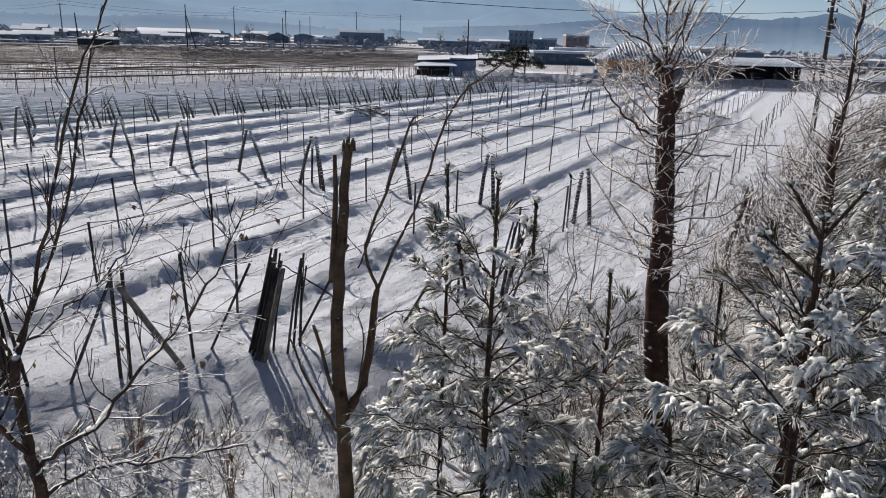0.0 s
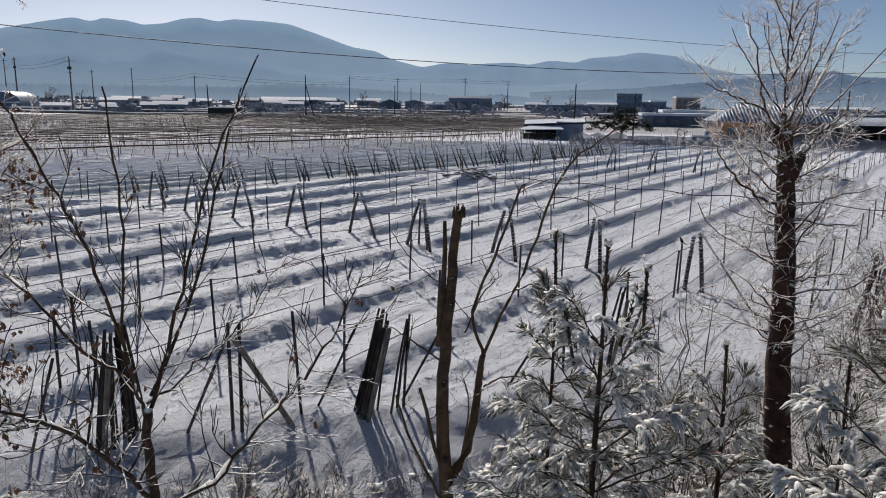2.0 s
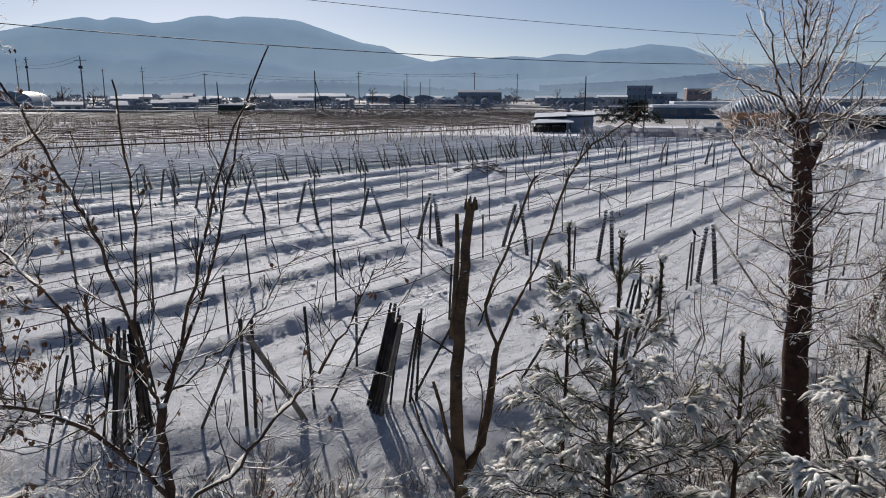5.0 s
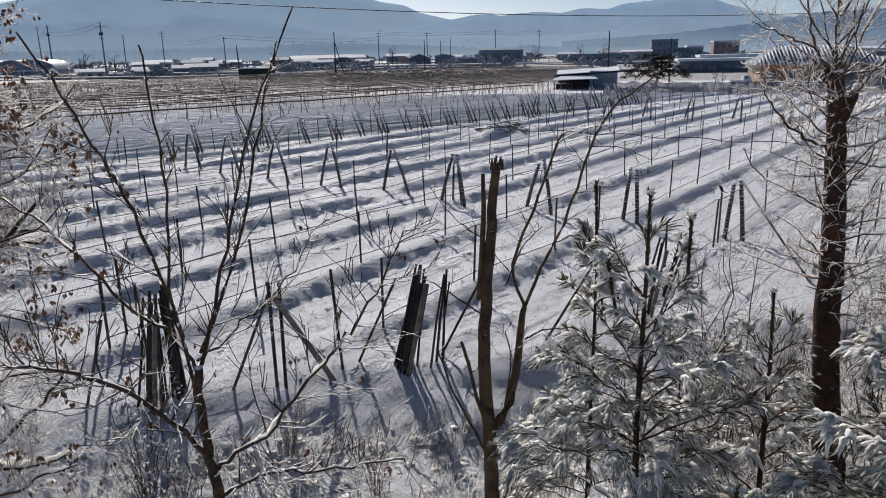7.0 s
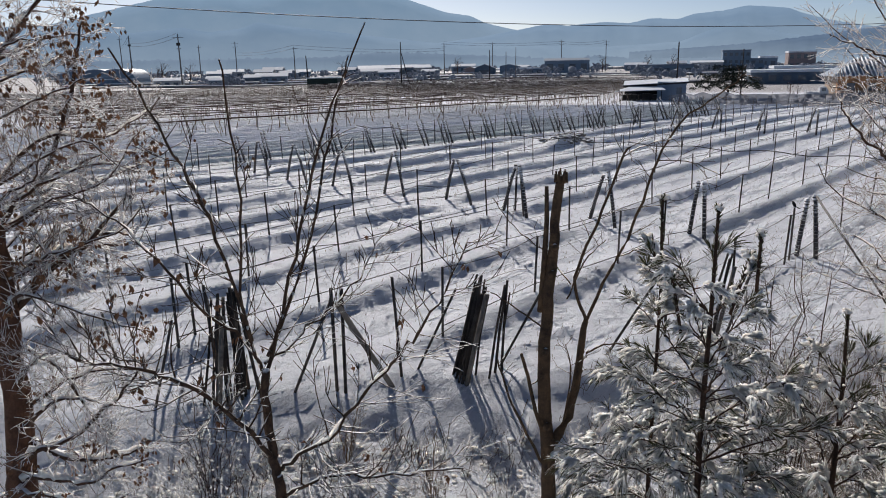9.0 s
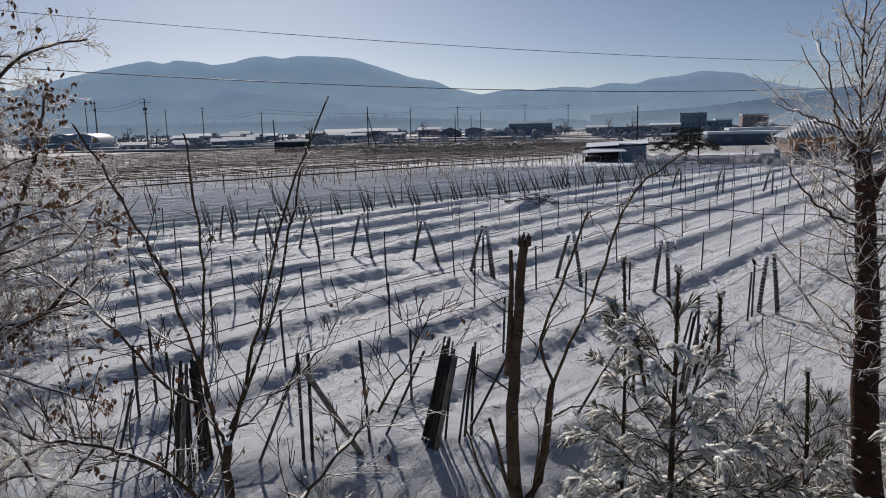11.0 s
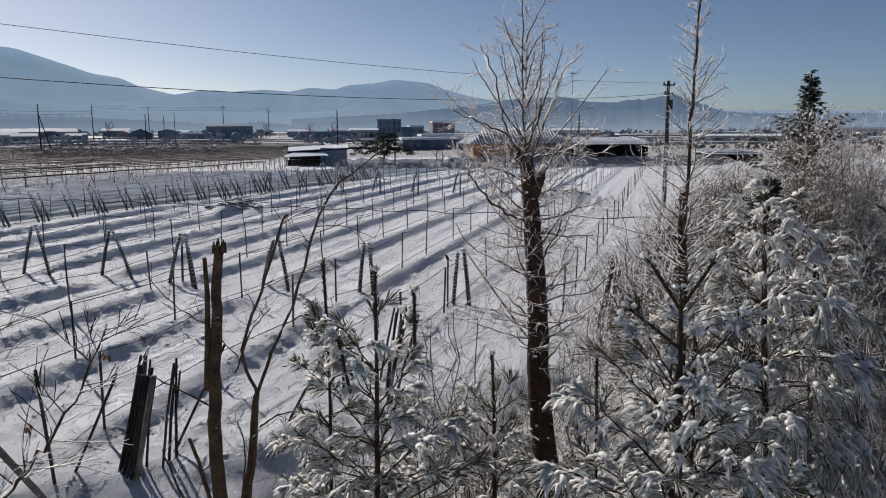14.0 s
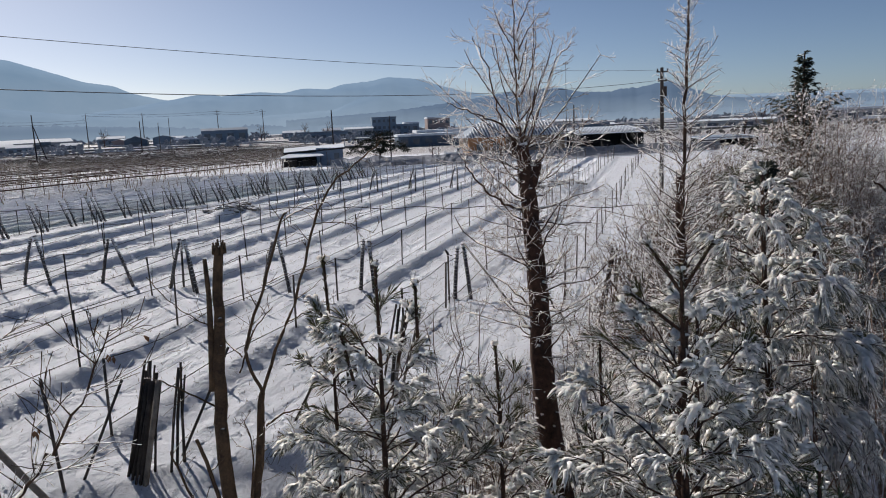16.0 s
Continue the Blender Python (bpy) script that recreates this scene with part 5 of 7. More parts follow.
        for k in range(steps):
            lo, hi = a.lerp(b, 0.25 + 0.7 * k / steps), a.lerp(b, 0.25 + 0.7 * (k + 1) / steps)
            brush(needles, snow, clumps, lo, hi, 0.05, rng, 0.1, 0.0, 9)
        brush(needles, snow, clumps, b - (b - a).normalized() * 0.06, b, 0.065, rng, 0.2, 0.1, 16)
        for k in range(4):
            e = rng.uniform(0.014, 0.028)
            clumps.lump(b + Vector((rng.gauss(0, 0.02), rng.gauss(0, 0.02), rng.uniform(0.0, 0.03))), ((e, 0, 0), (0, e, 0), (0, 0, e * 0.8)), rng, 0.4, 2, 5)
    for nm, bf, mt in (("trunk", wood, BARK), ("crown", needles, needle), ("snow_coat", snow, SNOW), ("snow_load", clumps, SNOW)):
        if not bf.v:
            continue
        ob = part(nm, bf, mt, root)
        ob.data.transform(inv)
        if nm != "trunk":
            tagged(ob, kind="stuff")
    return root


def bare_tree(name, label, bufs, at, category="tree"):
    root = thing(name, label, category, (at[0], at[1], ground_z(at[0], at[1])))
    inv = Matrix.Translation(-root.matrix_basis.translation)
    for nm, bf, mt in bufs:
        if bf.v:
            ob = part(nm, bf, mt, root)
            ob.data.transform(inv)
            if nm != "trunk":
                tagged(ob, kind="stuff")
    return root


def to_ground(p):
    return (p[0], p[1], ground_z(p[0], p[1]) - 0.15)


# ---- the slim sapling close by ----
def sapling():
    rng = random.Random(21)
    trunk, twigs, snow, tips = Buf(), Buf(), Buf(), []
    limb(trunk, None, [to_ground((-1.50, 2.70)), (-1.55, 2.67, 2.6), (-1.6, 2.64, 4.03), (-1.61, 2.63, 4.24), (-1.63, 2.63, 4.49), (-1.62, 2.63, 4.73)], 0.029, 0.018, rng, 5, 8, 0.003)
    limbs = {
        "a": ([(-1.62, 2.63, 4.70), (-1.5, 2.70, 5.13), (-1.35, 2.72, 5.68), (-1.14, 2.76, 6.16)], 0.013, 0.004, 12, 0.24),
        "b": ([(-1.61, 2.64, 4.78), (-1.49, 2.82, 5.19), (-1.37, 2.93, 5.78), (-1.30, 2.96, 6.04)], 0.011, 0.004, 10, 0.22),
        "c": ([(-1.63, 2.62, 4.72), (-1.68, 2.59, 5.01), (-1.61, 2.52, 5.58), (-1.58, 2.42, 6.03)], 0.011, 0.004, 8, 0.2),
        "d": ([(-1.66, 2.61, 4.86), (-1.68, 2.41, 5.43), (-1.72, 2.26, 5.75), (-1.78, 2.09, 6.07)], 0.010, 0.004, 8, 0.2),
        "e": ([(-1.62, 2.63, 4.29), (-1.72, 2.39, 4.67), (-1.84, 2.17, 4.88), (-1.96, 1.92, 5.04)], 0.014, 0.006, 13, 0.34),
        "f": ([(-1.59, 2.65, 4.23), (-1.34, 2.62, 4.45), (-1.09, 2.67, 4.74), (-0.88, 2.69, 5.01), (-0.73, 2.73, 5.33)], 0.012, 0.004, 13, 0.32),
        "g": ([(-1.59, 2.65, 4.09), (-1.33, 2.62, 4.25), (-1.03, 2.64, 4.29), (-0.75, 2.68, 4.34)], 0.012, 0.005, 11, 0.32),
        "h": ([(-1.62, 2.63, 4.75), (-1.52, 2.86, 4.84), (-1.34, 3.05, 5.03), (-1.27, 3.19, 5.21)], 0.009, 0.003, 7, 0.22),
        "i": ([(-1.70, 2.58, 4.89), (-1.83, 2.43, 5.10), (-1.98, 2.31, 5.40), (-2.12, 2.19, 5.57)], 0.009, 0.003, 7, 0.22),
    }
    for key, (ctrl, r0, r1, count, ln) in limbs.items():
        low = key in "efghi"
        pts, radii = limb(twigs, snow if low else None, ctrl, r0 * (0.9 if low else 0.76), r1 * 0.8, rng, 6, 6, 0.009 if low else 0.0045, 0.50, 0.75)
        if low:
            side_twigs(twigs, pts, radii, rng, int(count * 2.6), ln * 1.0, 1, 0.8, 0.3, 0.12, tips, snow, 4, 0.5)
            side_twigs(twigs, pts, radii, rng, int(count * 1.4), ln * 0.5, 0, 0.9, 0.3, 0.1, tips, snow, 3, 0.5)
        else:
            side_twigs(twigs, pts[:-3], radii[:-3], rng, int(count * 2.0), ln * 0.55, 0, 0.6, 0.35, 0.1, tips, snow, 3, 0.42)
            side_twigs(twigs, pts[:-6], radii[:-6], rng, 6, ln * 1.5, 1, 0.5, 0.45, 0.05, tips, snow, 3, 0.42)
            for k in range(16):
                j = rng.randrange(1, len(pts) - 1)
                g = radii[j] * rng.uniform(0.5, 0.95)
                o = Vector((rng.gauss(0, 1), rng.gauss(0, 1), 0)).normalized() * radii[j] * 0.7
                snow.lump(pts[j] + o, ((g, 0, 0), (0, g, 0), (0, 0, g * rng.uniform(1.5, 4.0))), rng, 0.4, 3, 5)
    leaf = Buf()
    dry_leaves(leaf, tips, rng, 0.035, 0.030)
    bare_tree("sapling", "slim bare sapling with long snow-dusted whips", (("trunk", trunk, SAP_BARK), ("crown", twigs, SAP_BARK), ("snow_load", snow, SNOW), ("foliage", leaf, LEAF)), (-1.5, 2.7))


sapling()


# ---- the frosted tree with dry leaves at the edge ----
def leafy_tree():
    rng = random.Random(33)
    trunk, limbs, twigs, snow, tips, leaf = Buf(), Buf(), Buf(), Buf(), [], Buf()
    limb(trunk, None, [to_ground((-4.0, 3.35)), (-3.99, 3.37, 1.8), (-3.98, 3.39, 3.11), (-3.96, 3.42, 3.52), (-3.93, 3.45, 4.15), (-3.92, 3.47, 4.82), (-3.93, 3.45, 5.55), (-3.98, 3.4, 6.6)], 0.12, 0.05, rng, 5, 10, 0.01)
    lines = (
        ([(-3.88, 3.5, 4.74), (-3.68, 3.57, 4.86), (-3.43, 3.68, 4.96), (-3.22, 3.86, 5.24)], 0.035),
        ([(-3.89, 3.5, 4.78), (-3.75, 3.78, 4.86), (-3.54, 4.11, 4.83)], 0.032),
        ([(-3.92, 3.47, 5.11), (-3.71, 3.69, 5.36), (-3.54, 3.84, 5.86), (-3.46, 3.92, 6.30)], 0.022),
        ([(-3.94, 3.44, 3.83), (-3.55, 3.56, 4.10), (-3.22, 3.73, 4.10)], 0.020),
        ([(-3.92, 3.46, 5.28), (-3.68, 3.71, 5.60), (-3.43, 3.95, 5.58), (-3.18, 4.15, 5.78)], 0.018),
        ([(-3.94, 3.44, 3.67), (-3.51, 3.46, 3.56), (-3.15, 3.66, 3.58)], 0.030),
        ([(-3.91, 3.47, 4.33), (-3.62, 3.50, 4.16), (-3.44, 3.53, 3.85), (-3.29, 3.53, 3.71)], 0.016),
        ([(-3.95, 3.44, 5.6), (-3.75, 3.55, 6.1), (-3.45, 3.75, 6.5), (-3.15, 3.95, 6.6)], 0.020),
        ([(-3.93, 3.46, 4.5), (-3.65, 3.35, 4.7), (-3.30, 3.40, 4.6), (-3.00, 3.55, 4.45)], 0.015),
        ([(-3.93, 3.46, 5.0), (-3.60, 3.45, 5.3), (-3.25, 3.60, 5.45), (-3.0, 3.75, 5.4)], 0.015),
        ([(-3.95, 3.43, 5.9), (-4.1, 3.8, 6.3), (-4.2, 4.1, 6.7)], 0.018),
        ([(-3.93, 3.45, 4.0), (-3.6, 3.3, 4.3), (-3.35, 3.25, 4.4)], 0.013),
        ([(-3.97, 3.40, 3.5), (-3.68, 3.28, 3.68), (-3.46, 3.44, 3.77), (-3.25, 3.57, 3.99), (-3.14, 3.66, 4.14)], 0.026),
        ([(-3.98, 3.40, 3.35), (-3.67, 3.29, 3.51), (-3.36, 3.33, 3.48), (-3.18, 3.36, 3.59), (-2.96, 3.42, 3.66)], 0.024),
        ([(-3.96, 3.42, 3.7), (-3.59, 3.38, 3.98), (-3.47, 3.5, 3.98), (-3.3, 3.53, 3.93)], 0.017),
        ([(-3.98, 3.39, 3.3), (-3.65, 3.17, 3.47), (-3.21, 3.19, 3.45), (-3.0, 3.26, 3.51)], 0.020),
        ([(-3.92, 3.47, 4.5), (-3.69, 3.7, 4.81), (-3.51, 3.87, 4.94), (-3.37, 3.99, 4.94)], 0.030),
    )
    for i, (ctrl, r) in enumerate(lines):
        pts, radii = limb(limbs, snow, ctrl, r, r * 0.28, rng, 5, 6, 0.006, 0.75, 1.1)
        side_twigs(twigs, pts, radii, rng, 30 if i < 12 else 13, 0.26, 1, 0.9, 0.1, 0.10, tips, snow, 4, 0.36)
        side_twigs(twigs, pts, radii, rng, 13 if i < 12 else 4, 0.36, 2, 0.9, 0.1, 0.15, tips, snow, 4, 0.36)
    for i in range(20):
        z = rng.uniform(4.3, 6.7)
        a = radians(rng.uniform(-60, 110))
        out = Vector((math.cos(a), math.sin(a), 0))
        ln, o = rng.uniform(0.55, 1.15), Vector((-3.94, 3.45, z))
        c = [o, o + out * ln * 0.45 + Vector((0, 0, ln * 0.22)), o + out * ln * 0.8 + Vector((0, 0, ln * 0.34)), o + out * ln + Vector((0, 0, ln * rng.uniform(0.2, 0.6)))]
        pts, radii = limb(limbs, snow, c, 0.012, 0.0035, rng, 4, 5, 0.005, 0.6, 0.9)
        side_twigs(twigs, pts, radii, rng, 12, 0.28, 2, 0.9, 0.1, 0.15, tips, None, 3, 0.4)
    dry_leaves(leaf, [t for t in tips if noise.noise(t[0] * 2.2) > 0.1], rng, 0.28, 0.036)
    bare_tree("leafy_tree", "frosted tree still holding brown dry leaves", (("trunk", trunk, RED_BARK), ("branchwork", limbs, TWIG), ("crown", twigs, BROWN_FROST), ("snow_load", snow, SNOW), ("foliage", leaf, LEAF)), (-4.0, 3.35))


leafy_tree()


# ---- the tree that was cut off ----
def cut_tree():
    rng = random.Random(7)
    trunk, twigs, snow = Buf(), Buf(), Buf()
    ctrl = [to_ground((-0.68, 5.2)), (-0.69, 5.19, 0.9), (-0.70, 5.18, 2.41), (-0.72, 5.18, 3.02), (-0.76, 5.17, 3.70), (-0.73, 5.17, 4.33), (-0.70, 5.18, 4.76), (-0.66, 5.18, 5.22)]
    pts, radii = limb(trunk, None, ctrl, 0.072, 0.031, rng, 5, 12, 0.004)
    # torn wood round the cut
    top = pts[-1]
    for i in range(7):
        w = 2 * math.pi * i / 7
        o = Vector((math.cos(w), math.sin(w), 0)) * 0.036
        trunk.tube([top + o - Vector((0, 0, 0.05)), top + o * 1.15 + Vector((0, 0, rng.uniform(0.01, 0.07)))], [0.016, 0.006], 5)
    trunk.tube([(-0.79, 5.16, 4.2), (-0.77, 5.17, 4.55), (-0.755, 5.17, 4.89), (-0.76, 5.17, 5.14)], [0.026, 0.022, 0.018, 0.014], 7)
    limb(trunk, None, [(-0.70, 5.18, 3.05), (-0.55, 5.30, 3.42), (-0.50, 5.35, 3.87), (-0.47, 5.35, 4.08)], 0.042, 0.022, rng, 4, 8)
    snow.lump((-0.63, 5.14, 3.06), ((0.07, 0, 0), (0, 0.05, 0), (0.02, 0, 0.035)), rng)
    knots = ((-0.74, 5.12, 3.9), (-0.70, 5.13, 4.5), (-0.72, 5.10, 3.3), (-0.69, 5.13, 4.7))
    for kx, ky, kz in knots:
        trunk.lump((kx, ky, kz), ((0.03, 0, 0), (0, 0.03, 0), (0, 0, 0.035)), rng, 0.2)
    lines = (
        ([(-0.47, 5.35, 4.08), (-0.56, 5.34, 4.42), (-0.41, 5.36, 4.85), (-0.25, 5.37, 5.33), (-0.20, 5.37, 5.40)], 0.018, 0.008, 5),
        ([(-0.47, 5.35, 4.08), (-0.32, 5.36, 4.46), (-0.16, 5.37, 4.81), (-0.01, 5.37, 5.31), (0.14, 5.37, 5.59), (0.34, 5.36, 5.74), (0.52, 5.34, 5.90)], 0.018, 0.005, 9),
        ([(-0.72, 5.18, 3.07), (-0.85, 5.06, 3.65), (-0.91, 5.04, 3.90)], 0.022, 0.013, 1),
        ([(-0.73, 5.17, 2.92), (-0.95, 4.94, 3.51), (-1.06, 4.91, 3.89)], 0.018, 0.006, 4),
        ([(-0.59, 5.34, 4.37), (-0.76, 5.32, 4.59), (-1.01, 5.28, 4.81), (-1.17, 5.25, 5.03)], 0.007, 0.003, 3),
        ([(-0.76, 5.17, 4.06), (-0.99, 5.13, 4.24), (-1.15, 5.10, 4.34)], 0.010, 0.004, 2),
        ([(-0.46, 5.35, 3.82), (-0.33, 5.36, 3.90), (-0.12, 5.37, 3.93)], 0.012, 0.005, 3),
        ([(-0.25, 5.37, 4.6), (-0.05, 5.35, 4.68), (0.10, 5.33, 4.72)], 0.007, 0.003, 3),
        ([(-0.60, 5.2, 4.3), (-0.48, 5.15, 4.6), (-0.33, 5.12, 4.78)], 0.009, 0.003, 3),
        ([(-0.62, 5.26, 3.2), (-0.56, 5.2, 3.7), (-0.60, 5.18, 3.95)], 0.010, 0.004, 4),
        ([(-0.64, 5.25, 3.2), (-0.50, 5.15, 3.6), (-0.47, 5.1, 3.85)], 0.009, 0.004, 4),
        ([(-0.01, 5.37, 5.31), (0.22, 5.36, 5.30), (0.42, 5.34, 5.22)], 0.006, 0.002, 4),
        ([(-0.25, 5.37, 5.33), (-0.05, 5.36, 5.44), (0.10, 5.35, 5.46)], 0.005, 0.002, 3),
    )
    for i, (c, r0, r1, count) in enumerate(lines):
        p, r = limb(twigs, snow if i in (1, 4, 6, 7, 11, 12) else None, c, r0 * 0.74, r1 * 0.9, rng, 5, 7, 0.0045, 0.55, 0.85)
        side_twigs(twigs, p, r, rng, int(count * 1.6), 0.24, 1, 0.9, 0.2, 0.3, None, snow, 2, 0.42)
    bare_tree("cut_tree", "young tree with its top sawn off and bare side stems", (("trunk", trunk, CUT_BARK), ("crown", twigs, CUT_BARK), ("snow_load", snow, SNOW)), (-0.68, 5.2))


cut_tree()


# ---- the larch with the broken top ----
def larch():
    rng = random.Random(14)
    trunk, limbs, twigs, snow, tips = Buf(), Buf(), Buf(), Buf(), []
    pts, radii = limb(trunk, None, [to_ground((2.02, 5.65)), (2.0, 5.66, 1.4), (1.94, 5.68, 2.63), (1.87, 5.70, 3.08), (1.80, 5.72, 3.87), (1.77, 5.73, 4.55), (1.74, 5.74, 5.06), (1.70, 5.75, 5.51), (1.66, 5.76, 5.80)], 0.135, 0.052, rng, 5, 12, 0.006)
    trunk.tube([(1.74, 5.73, 5.46), (1.79, 5.72, 5.62), (1.80, 5.72, 5.70)], [0.04, 0.034, 0.018], 7)
    trunk.tube([(1.62, 5.76, 5.72), (1.60, 5.77, 5.88)], [0.03, 0.012], 7)
    snow.lump((1.80, 5.70, 5.70), ((0.035, 0, 0), (0, 0.03, 0), (0, 0, 0.02)), rng)
    lines = (
        ([(1.67, 5.76, 5.76), (1.64, 5.77, 6.26), (1.63, 5.77, 6.78), (1.62, 5.77, 7.40)], 0.014, 9, 0.16),
        ([(1.64, 5.77, 5.78), (1.48, 5.71, 6.02), (1.38, 5.63, 6.38), (1.27, 5.65, 6.63)], 0.016, 8, 0.22),
        ([(1.69, 5.75, 5.80), (1.86, 5.81, 6.11), (2.00, 5.86, 6.45), (2.12, 5.82, 6.57)], 0.016, 8, 0.22),
        ([(1.67, 5.76, 5.78), (1.43, 5.51, 5.96), (1.18, 5.37, 6.06), (1.00, 5.30, 6.14)], 0.018, 8, 0.30),
        ([(1.70, 5.75, 5.24), (1.44, 5.62, 5.37), (1.22, 5.46, 5.56), (1.09, 5.39, 5.75)], 0.024, 9, 0.30),
        ([(1.76, 5.73, 4.73), (1.54, 5.59, 4.90), (1.32, 5.44, 5.02)], 0.018, 8, 0.28),
        ([(1.71, 5.75, 5.51), (1.82, 5.61, 5.74), (1.94, 5.36, 5.96)], 0.015, 8, 0.30),
        ([(1.75, 5.74, 4.97), (1.95, 5.78, 5.10), (2.12, 5.83, 5.37)], 0.015, 8, 0.28),
        ([(1.76, 5.73, 4.64), (1.94, 5.57, 4.77), (2.10, 5.40, 4.83)], 0.015, 8, 0.28),
        ([(1.70, 5.75, 5.35), (1.92, 5.85, 5.55), (2.15, 5.95, 5.72), (2.3, 6.0, 5.95)], 0.014, 9, 0.30),
        ([(1.68, 5.76, 5.60), (1.40, 5.80, 5.70), (1.12, 5.86, 5.82)], 0.013, 9, 0.30),
        ([(1.68, 5.76, 5.80), (1.58, 5.90, 6.20), (1.52, 6.0, 6.7)], 0.010, 7, 0.2),
        ([(1.68, 5.76, 5.80), (1.78, 5.80, 6.3), (1.82, 5.85, 6.85)], 0.010, 7, 0.2),
        ([(1.76, 5.73, 4.35), (1.56, 5.60, 4.45), (1.38, 5.5, 4.60)], 0.012, 6, 0.24),
        ([(1.78, 5.73, 4.25), (1.98, 5.62, 4.38), (2.15, 5.5, 4.55)], 0.012, 6, 0.24),
        ([(1.79, 5.73, 4.0), (1.95, 5.60, 4.05), (2.05, 5.5, 4.15)], 0.010, 5, 0.2),
        ([(1.74, 5.74, 5.06), (1.52, 5.75, 5.05), (1.28, 5.72, 5.12)], 0.012, 8, 0.26),
    )
    for i, (c, r0, count, ln) in enumerate(lines):
        p, r = limb(limbs, snow if i else None, c, r0 * 0.62, 0.0028, rng, 6, 6, 0.007 if i else 0.003, 0.65, 0.95)
        side_twigs(twigs, p, r, rng, int(count * 2.9), ln * 0.5, 0, 0.95, 0.25, 0.1, tips, snow, 3, 0.40)
        side_twigs(twigs, p, r, rng, int(count * 1.5), ln * 1.1, 1, 0.75, 0.2, 0.15, tips, snow, 5, 0.40)
    # dead stubs along the trunk, with snow in their crooks
    for i in range(70):
        k = rng.randrange(len(pts) // 3, len(pts) - 1)
        q = pts[k].lerp(pts[k + 1], rng.random())
        a = rng.uniform(0, 2 * math.pi)
        o = Vector((math.cos(a), math.sin(a), rng.uniform(-0.1, 0.5)))
        e = radii[k] + rng.uniform(0.02, 0.09)
        trunk.tube([q + o * radii[k] * 0.7, q + o * e], [0.009, 0.004], 5)
        g = rng.uniform(0.006, 0.013)
        snow.lump(q + o * radii[k] * 1.05 + Vector((0, 0, g)), ((g * 1.6, 0, 0), (0, g * 1.6, 0), (0, 0, g)), rng, 0.4, 2, 5)
    # crooked limbs round the trunk, rising more steeply towards the top
    for i in range(38):
        z = 4.05 + 1.7 * i / 37
        k = min(range(len(pts)), key=lambda j: abs(pts[j].z - z))
        a = i * 2.4 + rng.uniform(-0.6, 0.6)
        ln = rng.uniform(0.36, 0.90)
        p = crooked(pts[k], (math.cos(a), math.sin(a), rng.uniform(0.0, 0.6)), ln, 6, rng, 0.20, 0.07)
        p, r = limb(limbs, snow, p, 0.008, 0.0032, rng, 2, 5, 0.003, 0.65, 1.0)
        side_twigs(twigs, p, r, rng, 6, 0.24, 1, 0.8, 0.2, 0.1, tips, snow, 3, 0.5)
        side_twigs(twigs, p, r, rng, 10, 0.12, 0, 1.0, 0.2, 0.1, tips, snow, 3, 0.5)
    for i in range(16):
        f = i / 15
        a = i * 2.4 + rng.uniform(-0.5, 0.5)
        at = Vector((1.66, 5.765, 5.72 + 0.95 * f ** 1.2))
        ln = (0.92 - 0.60 * f) * rng.uniform(0.75, 1.2)
        lean = rng.uniform(0.35, 1.3) + 0.6 * f
        p = crooked(at, (math.cos(a), math.sin(a), lean), ln, 8, rng, 0.10, 0.06)
        p, r = limb(limbs, snow, p, 0.0085 - 0.003 * f, 0.0022, rng, 2, 5, 0.002, 0.45, 0.8)
        side_twigs(twigs, p, r, rng, 16, 0.13, 0, 0.9, 0.3, 0.12, tips, snow, 3, 0.5)
        side_twigs(twigs, p, r, rng, 5, 0.26 - 0.08 * f, 1, 0.7, 0.35, 0.15, tips, snow, 3, 0.5)
    for i in range(26):
        f = i / 25
        a = i * 2.4 + rng.uniform(-0.5, 0.5)
        sprout(twigs, (1.64 - 0.02 * f, 5.77, 6.05 + 1.3 * f), (math.cos(a), math.sin(a), 0.5), rng.uniform(0.08, 0.26) * (1.1 - 0.6 * f), 0.0042, 1, rng, 0.7, 0.2, 3, 3, tips, snow)
    for i in range(24):
        z = rng.uniform(3.9, 5.6)
        k = min(range(len(pts)), key=lambda j: abs(pts[j].z - z))
        a = rng.uniform(0, 2 * math.pi)
        sprout(twigs, pts[k], (math.cos(a), math.sin(a), 0.25), rng.uniform(0.12, 0.34), 0.006, 1, rng, 0.7, 0.1, 3, 3, tips, snow)
    bare_tree("larch", "bare larch with a broken top and frosted upswept branches", (("trunk", trunk, LARCH_BARK), ("branchwork", limbs, TWIG), ("crown", twigs, BROWN_FROST), ("snow_load", snow, SNOW)), (2.02, 5.65))


larch()


